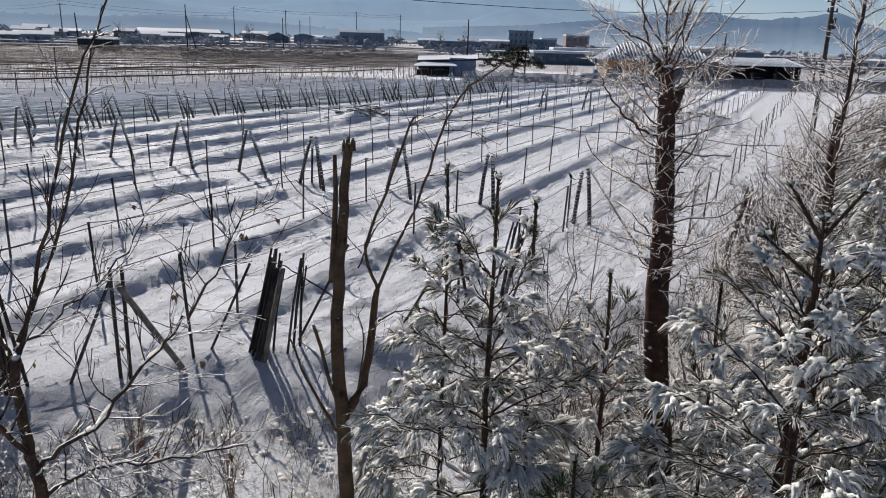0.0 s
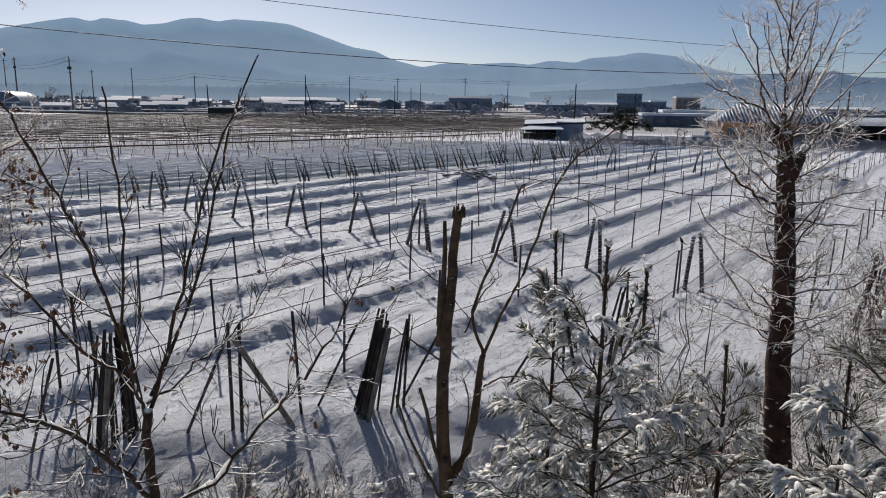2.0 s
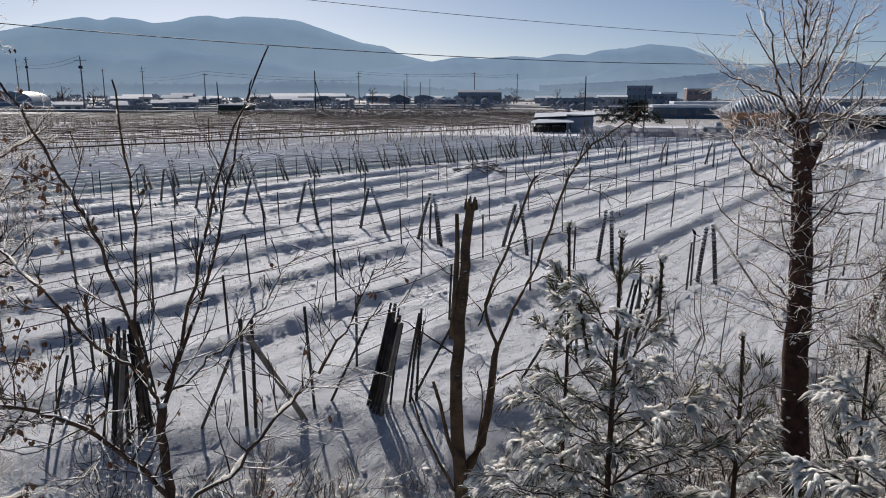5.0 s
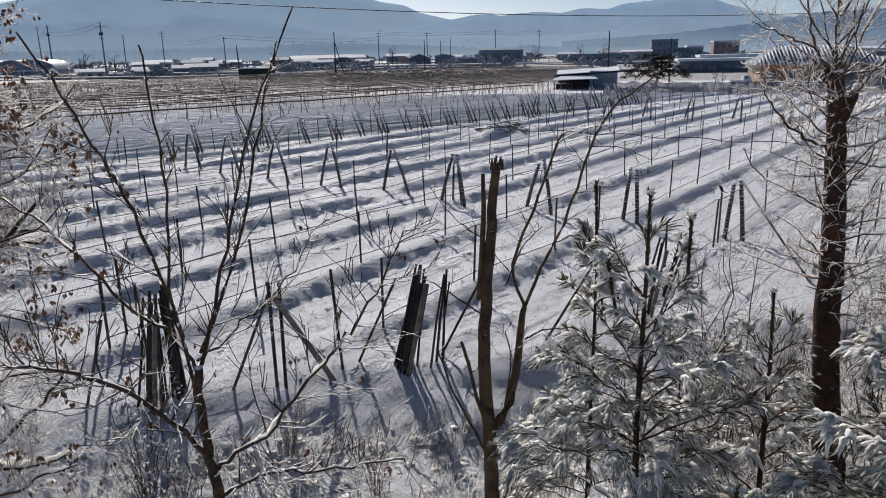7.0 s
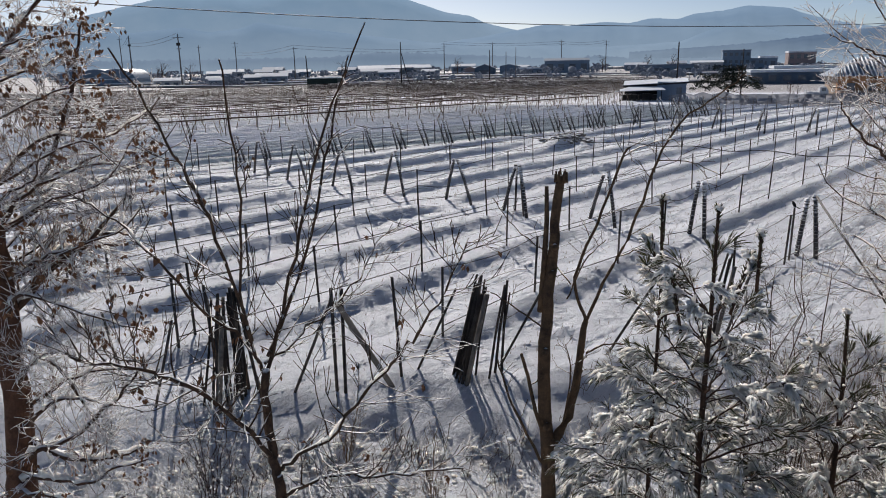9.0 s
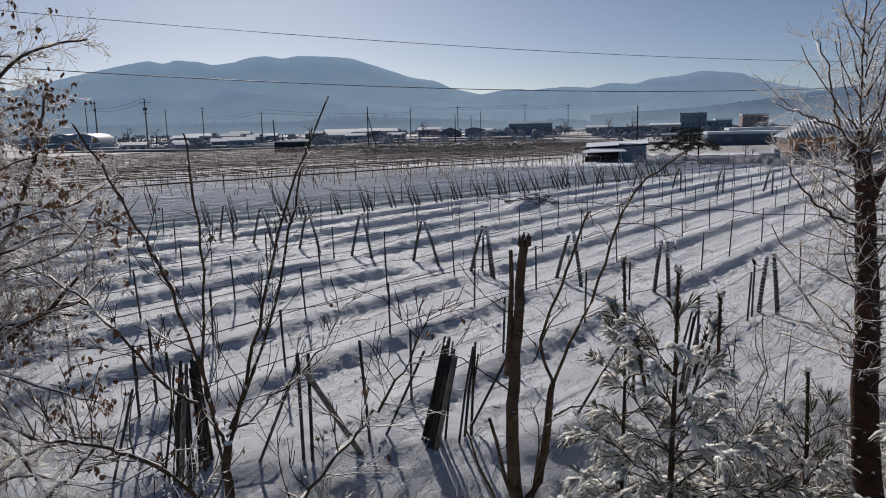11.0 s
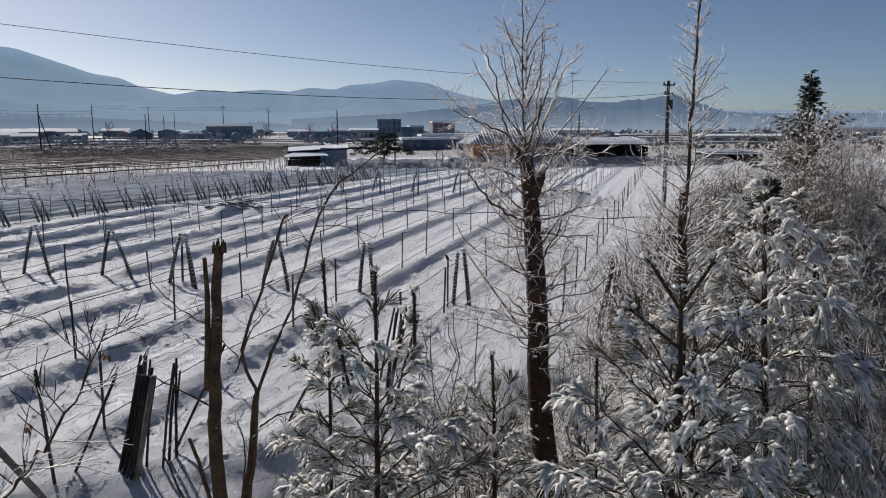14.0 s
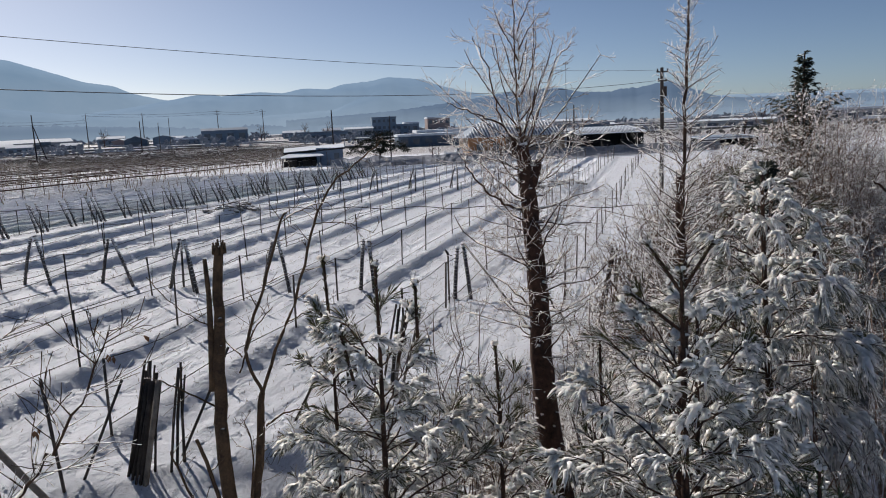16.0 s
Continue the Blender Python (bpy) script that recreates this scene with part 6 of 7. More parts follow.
def whip_larch(name, label, trunk_pts, r0, reach, seed, low, mat=FROST, count=46):
    rng = random.Random(seed)
    trunk, limbs, twigs, snow = Buf(), Buf(), Buf(), Buf()
    pts, radii = limb(trunk, None, [to_ground(trunk_pts[0])] + trunk_pts, r0, 0.005, rng, 6, 8, 0.005)
    z0, z1 = low, pts[-1].z
    for i in range(count):
        f = (i + rng.random()) / count
        z = z0 + (z1 - z0) * f * 0.97
        k = min(range(len(pts) - 1), key=lambda j: abs(pts[j].z - z))
        p = pts[k].lerp(pts[k + 1], rng.random())
        a = rng.uniform(0, 2 * math.pi)
        ln = reach * (1.0 - 0.93 * f) * rng.uniform(0.55, 1.1)
        c = crooked(p, (math.cos(a), math.sin(a), rng.uniform(0.3, 0.9)), ln * 1.15, 5, rng, 0.13, 0.05)
        q, r = limb(limbs, snow, c, max(0.007 * (1.2 - f), 0.003), 0.0022, rng, 2, 4, 0.002, 0.5, 0.8)
        side_twigs(twigs, q, r, rng, 8, ln * 0.42, 0, 0.7, 0.3, 0.15, None, snow, 3, 0.6)
    return bare_tree(name, label, (("trunk", trunk, BARK), ("branchwork", limbs, TWIG), ("crown", twigs, mat), ("snow_load", snow, SNOW)), trunk_pts[0])


whip_larch("young_larch", "slender young larch with frosted side twigs", [(3.12, 5.76, 3.11), (3.09, 5.77, 4.16), (3.08, 5.78, 4.91), (3.07, 5.78, 5.47), (3.09, 5.77, 6.33), (3.10, 5.77, 6.91), (3.10, 5.77, 7.40)], 0.028, 0.76, 5, 4.2, count=150)


def larch_stub():
    """The stout lower trunk beside the young larch, broken off under its snow cap."""
    rng = random.Random(15)
    wood, snow = Buf(), Buf()
    pts, radii = limb(wood, None, [to_ground((3.16, 5.90)), (3.15, 5.90, 2.0), (3.15, 5.88, 4.08), (3.12, 5.88, 4.9), (3.10, 5.88, 5.47)], 0.050, 0.034, rng, 5, 10, 0.004)
    for i in range(26):
        k = rng.randrange(len(pts) // 3, len(pts) - 1)
        a = rng.uniform(0, 2 * math.pi)
        o = Vector((math.cos(a), math.sin(a), rng.uniform(0.0, 0.5)))
        wood.tube([pts[k] + o * radii[k] * 0.7, pts[k] + o * (radii[k] + rng.uniform(0.03, 0.10))], [0.008, 0.004], 5)
    for k in range(5):
        e = rng.uniform(0.02, 0.04)
        snow.lump(pts[-1] + Vector((rng.gauss(0, 0.02), rng.gauss(0, 0.02), e * 0.6)), ((e, 0, 0), (0, e, 0), (0, 0, e * 0.8)), rng, 0.4, 3, 6)
    bare_tree("tree_stub", "brown broken-off trunk with a cap of snow", (("trunk", wood, LARCH_BARK), ("snow_load", snow, SNOW)), (3.16, 5.90))


larch_stub()

# ---- pines ----
pine("young_pine", "young long-needled pine loaded with clumps of snow", [(0.40, 5.02, 2.0), (0.38, 5.02, 3.35), (0.39, 5.02, 4.38), (0.39, 5.02, 5.05)], 0.036, 1.15, random.Random(41), 9, low=1.9, size=0.165, load=0.9, top_load=0.35, per=(5, 6), taper=0.48, extra_tops=(((0.66, 5.0, 4.50), (0.66, 5.0, 4.88)), ((0.20, 4.9, 4.2), (0.12, 4.85, 4.62)), ((0.52, 5.1, 4.3), (0.62, 5.1, 4.72))), body=0.76, steep=50.0)
pine("young_pine", "slim young pine with snow-capped shoots", [(0.05, 5.33, 2.2), (0.05, 5.33, 3.14), (0.06, 5.33, 4.31), (0.04, 5.33, 5.04)], 0.026, 0.62, random.Random(42), 7, low=2.6, size=0.14, load=0.7, top_load=0.2, body=0.72)
pine("young_pine", "forked young pine with heavy snow on its limbs", [(2.36, 4.24, 1.5), (2.32, 4.25, 3.55), (2.29, 4.27, 4.60), (2.28, 4.28, 5.01)], 0.036, 1.25, random.Random(43), 9, low=2.25, size=0.165, load=0.45, top_load=0.6, per=(5, 6), taper=0.50, steep=48.0, extra_tops=(((2.28, 4.28, 4.86), (2.09, 4.37, 5.18)), ((2.28, 4.28, 4.86), (2.44, 4.18, 5.19)), ((2.29, 4.27, 4.6), (1.98, 4.4, 4.86))), body=0.76)
pine("young_pine", "low bushy pine bent under snow", [(1.33, 5.28, 1.6), (1.32, 5.28, 2.73), (1.31, 5.28, 3.69), (1.29, 5.29, 4.30)], 0.034, 1.0, random.Random(44), 8, low=1.7, size=0.16, load=0.8, top_load=0.5, body=0.80)
pine("young_pine", "low pine with green needles under the snow", [(0.95, 4.30, 0.8), (0.95, 4.30, 2.2), (0.94, 4.31, 3.3)], 0.045, 0.95, random.Random(45), 7, low=1.0, size=0.15, load=0.28, top_load=0.4, taper=0.6, needle=GREEN_NEEDLE)
pine("drooping_pine", "large pine with drooping snow-laden branches", [(4.66, 6.57, 0.6), (4.58, 6.61, 2.33), (4.48, 6.66, 3.81), (4.40, 6.70, 5.35)], 0.07, 1.45, random.Random(46), 10, low=2.3, size=0.20, load=0.75, top_load=0.8, droop=0.75, per=(6, 7), steep=40.0, gap=0.14, body=0.90, hang=1.7)
pine("drooping_pine", "drooping pine thick with snow behind the forked pine", [(3.55, 6.20, 0.6), (3.52, 6.25, 2.4), (3.50, 6.28, 4.15)], 0.06, 1.15, random.Random(47), 8, low=1.0, size=0.185, load=0.45, top_load=0.6, droop=0.95, steep=40.0, gap=0.14, body=0.90, hang=1.7)
pine("drooping_pine", "spreading pine with heavy snow near the wall", [(6.3, 8.2, 0.6), (6.25, 8.25, 2.6), (6.2, 8.3, 4.5)], 0.07, 1.1, random.Random(48), 6, low=3.0, size=0.20, load=0.6, top_load=0.7, droop=0.95, steep=40.0, gap=0.16, body=0.90, hang=1.7)
pine("young_pine", "small snow-laden pine beside the larch", [(2.20, 5.35, 0.8), (2.20, 5.36, 2.4), (2.16, 5.36, 4.25)], 0.03, 0.80, random.Random(50), 7, low=1.2, size=0.16, load=0.8, top_load=0.6, droop=0.8, hang=1.3)
pine("young_pine", "green pine low among the snowy pines", [(2.95, 3.70, 0.6), (2.95, 3.70, 2.2), (2.90, 3.72, 3.85)], 0.045, 1.0, random.Random(49), 9, low=1.2, size=0.15, load=0.10, top_load=0.3, per=(5, 6), needle=GREEN_NEEDLE)


# ---- spruce behind ----
def spruce(name, label, at, h, reach, seed):
    rng = random.Random(seed)
    root = thing(name, label, "spruce tree", (at[0], at[1], ground_z(*at)))
    wood, crown, snow = Buf(), Buf(), Buf()
    wood.tube([(0, 0, -0.2), (0.05, 0, h * 0.5), (0, 0, h)], [0.16, 0.09, 0.02], 8)
    for i in range(430):
        f = (i / 429) ** 0.8
        z = h * (0.10 + 0.87 * f) + rng.gauss(0, 0.08)
        a = i * 2.399 + rng.uniform(-0.6, 0.6)
        if rng.random() < 0.18:
            continue
        out = Vector((math.cos(a), math.sin(a), 0))
        lumpy = 1 + 0.95 * noise.noise((out.x * 1.3, out.y * 1.3 + seed, z * 1.1))
        ln = reach * (1.02 - f) ** 0.92 * rng.uniform(0.55, 1.15) * lumpy + 0.06
        side = Vector((-out.y, out.x, 0))
        lift = 0.25 + 0.55 * f
        n = max(3, int(ln / 0.15))
        for k in range(n):
            t = (k + 0.6) / n
            p = out * ln * t + Vector((0, 0, z + (0.12 + lift) * ln * t - 0.26 * ln * t * t))
            for s in (-1, 1, rng.choice((-1, 1))):
                w = (out * 0.7 + side * s * rng.uniform(0.3, 1.1) + Vector((0, 0, rng.uniform(-0.45, 0.15)))).normalized()
                le = (0.12 + 0.17 * ln * (1 - 0.6 * t)) * rng.uniform(0.6, 1.3)
                q = p + w * le
                m = p.lerp(q, 0.5)
                ww = w.cross(Vector((0, 0, 1))).normalized() * le * 0.24
                crown.add([p, m + ww, q, m - ww, m + Vector((0, 0, 0.04))], [(0, 1, 4), (1, 2, 4), (2, 3, 4), (3, 0, 4)])
            if rng.random() < 0.09 * (1 - 0.8 * f):
                g = rng.uniform(0.05, 0.11)
                snow.lump(p + Vector((0, 0, 0.03)), (out * g, side * g * 0.7, Vector((0, 0, g * 0.35))), rng, 0.45, 2, 5)
    part("trunk", wood, BARK, root)
    tagged(part("crown", crown, SPRUCE, root), kind="stuff")
    tagged(part("snow_load", snow, SNOW, root), kind="stuff")


spruce("spruce", "dark green spruce with a pointed top above the thicket", (14.95, 20.85), 8.1, 2.35, 3)
spruce("spruce", "dark spruce half hidden in frosted bushes", (10.75, 16.2), 5.6, 1.9, 4)


def far_pine(at, label):
    """A spreading old pine by the shed: leaning trunk, flat dark pads."""
    rng = random.Random(9)
    root = thing("garden_pine", label, "pine tree", (at[0], at[1], ground_z(*at)))
    wood, crown = Buf(), Buf()
    wood.tube([(0, 0, -0.2), (0.3, 0, 1.2), (0.9, 0, 2.6), (0.6, 0, 3.9)], [0.2, 0.16, 0.12, 0.05], 7)
    wood.tube([(0.5, 0, 1.6), (-0.8, 0, 2.6), (-2.2, 0, 3.0)], [0.11, 0.08, 0.04], 6)
    wood.tube([(0.9, 0, 2.2), (2.0, 0, 2.6), (3.0, 0, 2.7)], [0.10, 0.07, 0.04], 6)
    pads = [(rng.uniform(-5.2, 5.2), rng.uniform(-1.8, 1.8), rng.uniform(1.4, 4.9)) for i in range(190)]
    for x, y, z in pads:
        if abs(x) > 6.6 - z * 0.95:
            continue
        for k in range(40):
            p = Vector((x + rng.gauss(0, 0.38), y + rng.gauss(0, 0.35), z + rng.gauss(0, 0.13)))
            d = Vector((rng.gauss(0, 1), rng.gauss(0, 1), rng.uniform(0, 0.8))).normalized() * rng.uniform(0.2, 0.36)
            w = d.cross(Vector((0.3, 0.2, 0.9))).normalized() * 0.09
            crown.add([p - w, p + w, p + d + w * 0.4, p + d - w * 0.4], [(0, 1, 2, 3)])
    part("trunk", wood, BARK, root)
    part("crown", crown, SPRUCE, root)


far_pine((10.6, 125.0), "dark spreading pine beside the orchard shed")


# ---- frosted shrubs and thickets ----
def shrub(label, at, h, reach, seed, stems=9, depth=2, mat=FROST, leaves=0.0, name="frosted_shrub", kids=3, r=0.010, snowy=False, lean=(0, 0)):
    rng = random.Random(seed)
    z = ground_z(*at)
    away = at[1] > 12.0
    if not away and h > 4:
        depth, kids = 1, 5
    if (away and (mat == TWIG or seed % 4)) or (at[0] > 3.9 and mat == TWIG) or (at[0] > 2.0 and mat == FROST and seed % 9):
        mat = THICKET
    stems = int(stems * 1.25) if away else stems
    depth, kids, grow = (1, 4, 1.6) if away else (depth, kids, 1.0)
    root = thing(name, label, "shrub", (at[0], at[1], z), "frosted shrubs")
    twigs, snow, tips, leaf = Buf(), Buf(), [], Buf()
    for i in range(stems):
        a = rng.uniform(0, 2 * math.pi)
        o = Vector((math.cos(a), math.sin(a), 0)) * reach * rng.uniform(0.2, 1.0)
        hh = h * rng.uniform(0.65, 1.05)
        tip = o + Vector((lean[0], lean[1], hh))
        c = [o * 0.08 - Vector((0, 0, 0.1)), o * 0.35 + Vector((lean[0] * 0.2, lean[1] * 0.2, hh * 0.4)), o * 0.7 + Vector((lean[0] * 0.6, lean[1] * 0.6, hh * 0.75)), tip]
        p, rr = limb(twigs, None, c, r * grow * rng.uniform(0.7, 1.2), 0.0040 * grow, rng, 4, 4, 0.012 * h)
        side_twigs(twigs, p, rr, rng, int(6 + 1.5 * h) if away else int(7 + 2.0 * h), 0.20 * h * 0.6 + 0.12, depth, 1.0 if away else 0.85, 0.15, 0.2, tips, snow if snowy else None, kids, 0.6 * grow)
        for k in range(4):
            q = p[rng.randrange(len(p) // 3, len(p))]
            e = rng.uniform(0.016, 0.036) * (1.0 if away else 0.5)
            snow.lump(q + Vector((rng.gauss(0, 0.1), rng.gauss(0, 0.1), rng.gauss(0, 0.06))), ((e * 1.5, 0, 0), (0, e, 0), (0, 0, e * 0.7)), rng, 0.4, 2, 5)
    for p, d in tips:
        if rng.random() < (0.11 if away else 0.08):
            e = rng.uniform(0.014, 0.034) if away else rng.uniform(0.008, 0.018)
            snow.lump(p, (d * e * 2.2, d.cross(Vector((0.1, 0.2, 1))) * e, (0, 0, e * 0.7)), rng, 0.45, 2, 4)
    for nm, bf, mt in (("brush", twigs, mat), ("snow_load", snow, SNOW)):
        if bf.v:
            tagged(part(nm, bf, mt, root), kind="stuff")
    if leaves:
        dry_leaves(leaf, tips, rng, leaves, 0.035)
        part("foliage", leaf, LEAF, root)


shrub("leggy shrub with frosted twigs between pine and larch", (1.15, 6.3), 5.0, 0.55, 61, 5, 2, mat=TWIG)
for x, y, h, w in ((0.95, 6.15, 5.15, 0.62), (1.30, 6.45, 5.3, 0.55), (2.55, 6.5, 4.9, 0.6)):
    shrub("fine frosted shrub fanning up beside the larch", (x, y), h, w, int(600 + x * 10), 8, 2, mat=TWIG, r=0.011)
shrub("tall frosted shrub in front of the field", (2.45, 6.9), 4.8, 0.6, 62, 4, 2, mat=TWIG)
shrub("tangle of frosted stems behind the young pine", (0.75, 7.2), 4.4, 0.6, 63, 3, 2)
shrub("bare shrub with fine frosted twigs by the wall", (4.28, 4.72), 5.0, 0.75, 64, 13, 2, mat=TWIG, r=0.014)
shrub("bare shrub with snow-specked twigs beside the pines", (5.2, 5.3), 4.7, 0.8, 65, 10, 2, mat=TWIG)
shrub("reddish-brown bare bush fanning up from one foot", (9.4, 10.5), 5.0, 2.1, 67, 15, 2, mat=BROWN_FROST, name="bare_bush", r=0.020)
shrub("frosted thicket along the field's edge", (5.2, 11.0), 4.6, 1.0, 68, 11, 2)
shrub("frosted thicket along the field's edge", (6.8, 13.2), 4.5, 1.2, 69, 11, 2, mat=TWIG)
shrub("frosted thicket with a few dry leaves", (7.7, 15.2), 4.2, 1.2, 70, 11, 2, leaves=0.05)
shrub("tall frosted thicket below the spruce", (9.4, 15.2), 4.9, 1.4, 71, 12, 2, mat=TWIG)
shrub("tall frosted thicket below the spruce", (11.2, 17.6), 4.8, 1.5, 72, 12, 2, mat=TWIG)
shrub("tall frosted tree-like bush by the spruce", (13.4, 18.0), 6.5, 1.5, 73, 15, 2, mat=TWIG)
shrub("frosted bush near the power pole", (12.2, 21.5), 4.2, 1.4, 74, 10, 2, mat=TWIG, leaves=0.10)
shrub("frosted bush near the power pole", (10.4, 19.4), 3.6, 1.3, 75, 10, 2, leaves=0.08)
shrub("frosted bush beside leaning posts", (7.9, 17.8), 2.6, 1.1, 76, 10, 2)
shrub("low frosted bush on the ditch bank", (6.2, 16.4), 2.4, 1.0, 77, 10, 2)
shrub("low frosted bush on the ditch bank", (4.2, 12.6), 3.0, 0.9, 78, 9, 2)
shrub("frosted bush behind the forked pine", (4.9, 9.2), 4.4, 0.9, 79, 10, 2)
shrub("tall frosted bush by the white wall", (9.6, 13.5), 5.0, 1.2, 81, 11, 2, mat=TWIG)
for i, (x, y, h) in enumerate(((14.0, 25.0, 4.2), (15.6, 27.6, 4.0), (12.9, 26.8, 3.0), (17.6, 29.6, 4.4), (11.6, 23.0, 3.0), (18.6, 31.5, 4.0), (9.3, 20.8, 2.4), (20.5, 34.0, 4.2))):
    shrub("frosted pinkish bush along the field's edge", (x, y), h, 1.3, 400 + i, 16, 2, leaves=0.06)
for i, (x, y, h, w) in enumerate(((5.5, 11.3, 5.3, 0.8), (6.9, 14.4, 5.4, 0.9), (8.2, 15.9, 5.4, 1.0), (9.3, 18.0, 5.3, 1.1), (11.0, 21.4, 5.2, 1.2), (9.9, 17.0, 4.9, 1.1), (8.4, 13.4, 4.9, 0.9), (11.9, 20.0, 4.9, 1.3), (7.4, 11.6, 4.6, 0.9), (10.6, 15.4, 5.0, 1.2), (12.4, 18.2, 5.0, 1.2))):
    shrub("upright frosted bush in the thicket", (x, y), h, w, 500 + i, 12, 2, leaves=0.05 if i % 3 == 0 else 0.0)
for i, (x, y, h) in enumerate(((16.6, 19.5, 5.6), (15.2, 18.6, 5.8), (14.2, 16.6, 5.2), (16.0, 22.0, 6.0), (13.6, 20.2, 6.5), (12.7, 17.6, 6.3), (12.0, 16.4, 5.8))):
    shrub("brown bare bush beside the spruce", (x, y), h, 1.2, 520 + i, 12, 2, mat=TWIG)
for i, (x, y, h, w, n) in enumerate(((14.1, 17.9, 7.0, 1.5, 22), (13.1, 18.9, 6.8, 1.5, 22), (15.6, 19.2, 6.7, 1.4, 18), (14.6, 16.6, 6.3, 1.5, 20), (16.8, 20.6, 6.3, 1.5, 16))):
    shrub("tall bare bush crowding round the spruce", (x, y), h, w, 540 + 4 * i, n, 2, mat=BROWN_FROST, r=0.014)
for i, (x, y, h) in enumerate(((5.9, 8.7, 5.3), (7.2, 9.8, 5.4), (7.9, 11.6, 5.5))):
    shrub("brown bare bush rising behind the drooping pines", (x, y), h, 1.0, 560 + i, 9, 2, mat=BROWN_FROST, r=0.014)
shrub("frosted bush far along the ditch", (16.5, 24.5), 5.6, 1.6, 92, 11, 2)
shrub("frosted bush far along the ditch", (19.5, 27.0), 5.8, 1.8, 96, 11, 2)
shrub("frosted bush far along the ditch", (23.5, 30.0), 6.0, 2.0, 84, 11, 2)
for i, (x, y, h, w) in enumerate(((3.3, 8.4, 3.9, 0.8), (4.3, 9.8, 4.0, 0.9), (5.4, 12.2, 3.9, 1.0), (2.7, 7.6, 3.7, 0.7), (6.3, 14.6, 3.6, 1.1), (3.9, 7.7, 4.2, 0.7))):
    shrub("tangled frosted brush between larch and pines", (x, y), h, w, 630 + (9 * i if i % 2 else i), 12, 2, r=0.009, kids=4)
shrub("frosted weeds at the sapling's foot", (-2.9, 6.4), 1.9, 0.6, 85, 9, 2)
shrub("snowy brushwood in the ditch", (-5.6, 8.3), 1.7, 0.9, 86, 12, 2, mat=TWIG, snowy=True)
shrub("snowy brushwood below the frosted tree", (-6.6, 9.0), 1.9, 0.9, 87, 12, 2, mat=TWIG, snowy=True)
shrub("dry frosted weed in the ditch", (-3.0, 9.4), 1.5, 0.35, 88, 10, 1, mat=WEED)
shrub("dry frosted weed in the ditch", (-4.9, 10.6), 1.2, 0.4, 89, 10, 1, mat=WEED)
shrub("dry frosted weed below the cut tree", (-1.5, 8.6), 1.4, 0.5, 90, 10, 2)
shrub("frosted brushwood below the young pine", (-0.2, 8.2), 2.0, 0.6, 91, 10, 2)


for i, (x, y, h, m) in enumerate(((-2.2, 6.2, 1.9, FROST), (-3.6, 6.9, 1.6, FROST), (-1.4, 6.9, 1.7, TWIG), (-4.6, 6.6, 2.1, TWIG), (-5.4, 7.2, 1.9, FROST), (-0.9, 7.4, 1.5, FROST), (-2.8, 7.6, 1.2, WEED), (-1.9, 8.4, 1.3, WEED), (0.3, 7.0, 2.2, FROST), (-6.4, 7.8, 1.8, FROST), (-3.9, 8.5, 1.1, WEED), (-0.3, 9.6, 1.4, WEED), (1.4, 8.9, 2.4, FROST), (2.6, 9.6, 2.6, TWIG), (3.4, 10.4, 2.6, FROST))):
    shrub("frosted brushwood in the ditch", (x, y), h * 0.85, 0.75, 300 + i, 9, 1, mat=TWIG if i % 3 else m, kids=4, snowy=True)


def bent_tree():
    """A bare tree at the edge of the view: one stout bent limb and a thinner one rising beside it."""
    rng = random.Random(23)
    trunk, twigs, snow = Buf(), Buf(), Buf()
    limb(trunk, None, [to_ground((6.25, 5.55)), (6.2, 5.6, 1.5), (6.05, 5.65, 3.2), (5.90, 5.77, 3.76)], 0.075, 0.045, rng, 5, 9, 0.006)
    for c, r in (([(5.90, 5.77, 3.76), (5.81, 5.86, 4.09), (5.72, 5.95, 4.31), (5.66, 6.01, 4.64), (5.61, 6.06, 5.08), (5.64, 6.03, 5.36), (5.67, 6.00, 5.58)], 0.036),
                 ([(6.05, 5.65, 3.2), (6.08, 6.1, 4.3), (6.07, 6.17, 4.58), (5.92, 6.32, 4.81), (5.72, 6.50, 5.09), (5.59, 6.61, 5.23)], 0.024),
                 ([(6.05, 5.65, 3.3), (6.3, 5.9, 4.4), (6.35, 6.0, 5.2), (6.3, 6.05, 5.8)], 0.024)):
        p, rr = limb(twigs, snow, c, r, r * 0.45, rng, 5, 7, 0.005, 0.35, 0.8)
        side_twigs(twigs, p, rr, rng, 12, 0.34, 1, 0.8, 0.3, 0.15, None, snow, 4, 0.35)
    bare_tree("bent_tree", "bare dark tree with a bent upright limb", (("trunk", trunk, BARK), ("branchwork", twigs, BARK), ("snow_load", snow, SNOW)), (6.25, 5.55))


bent_tree()


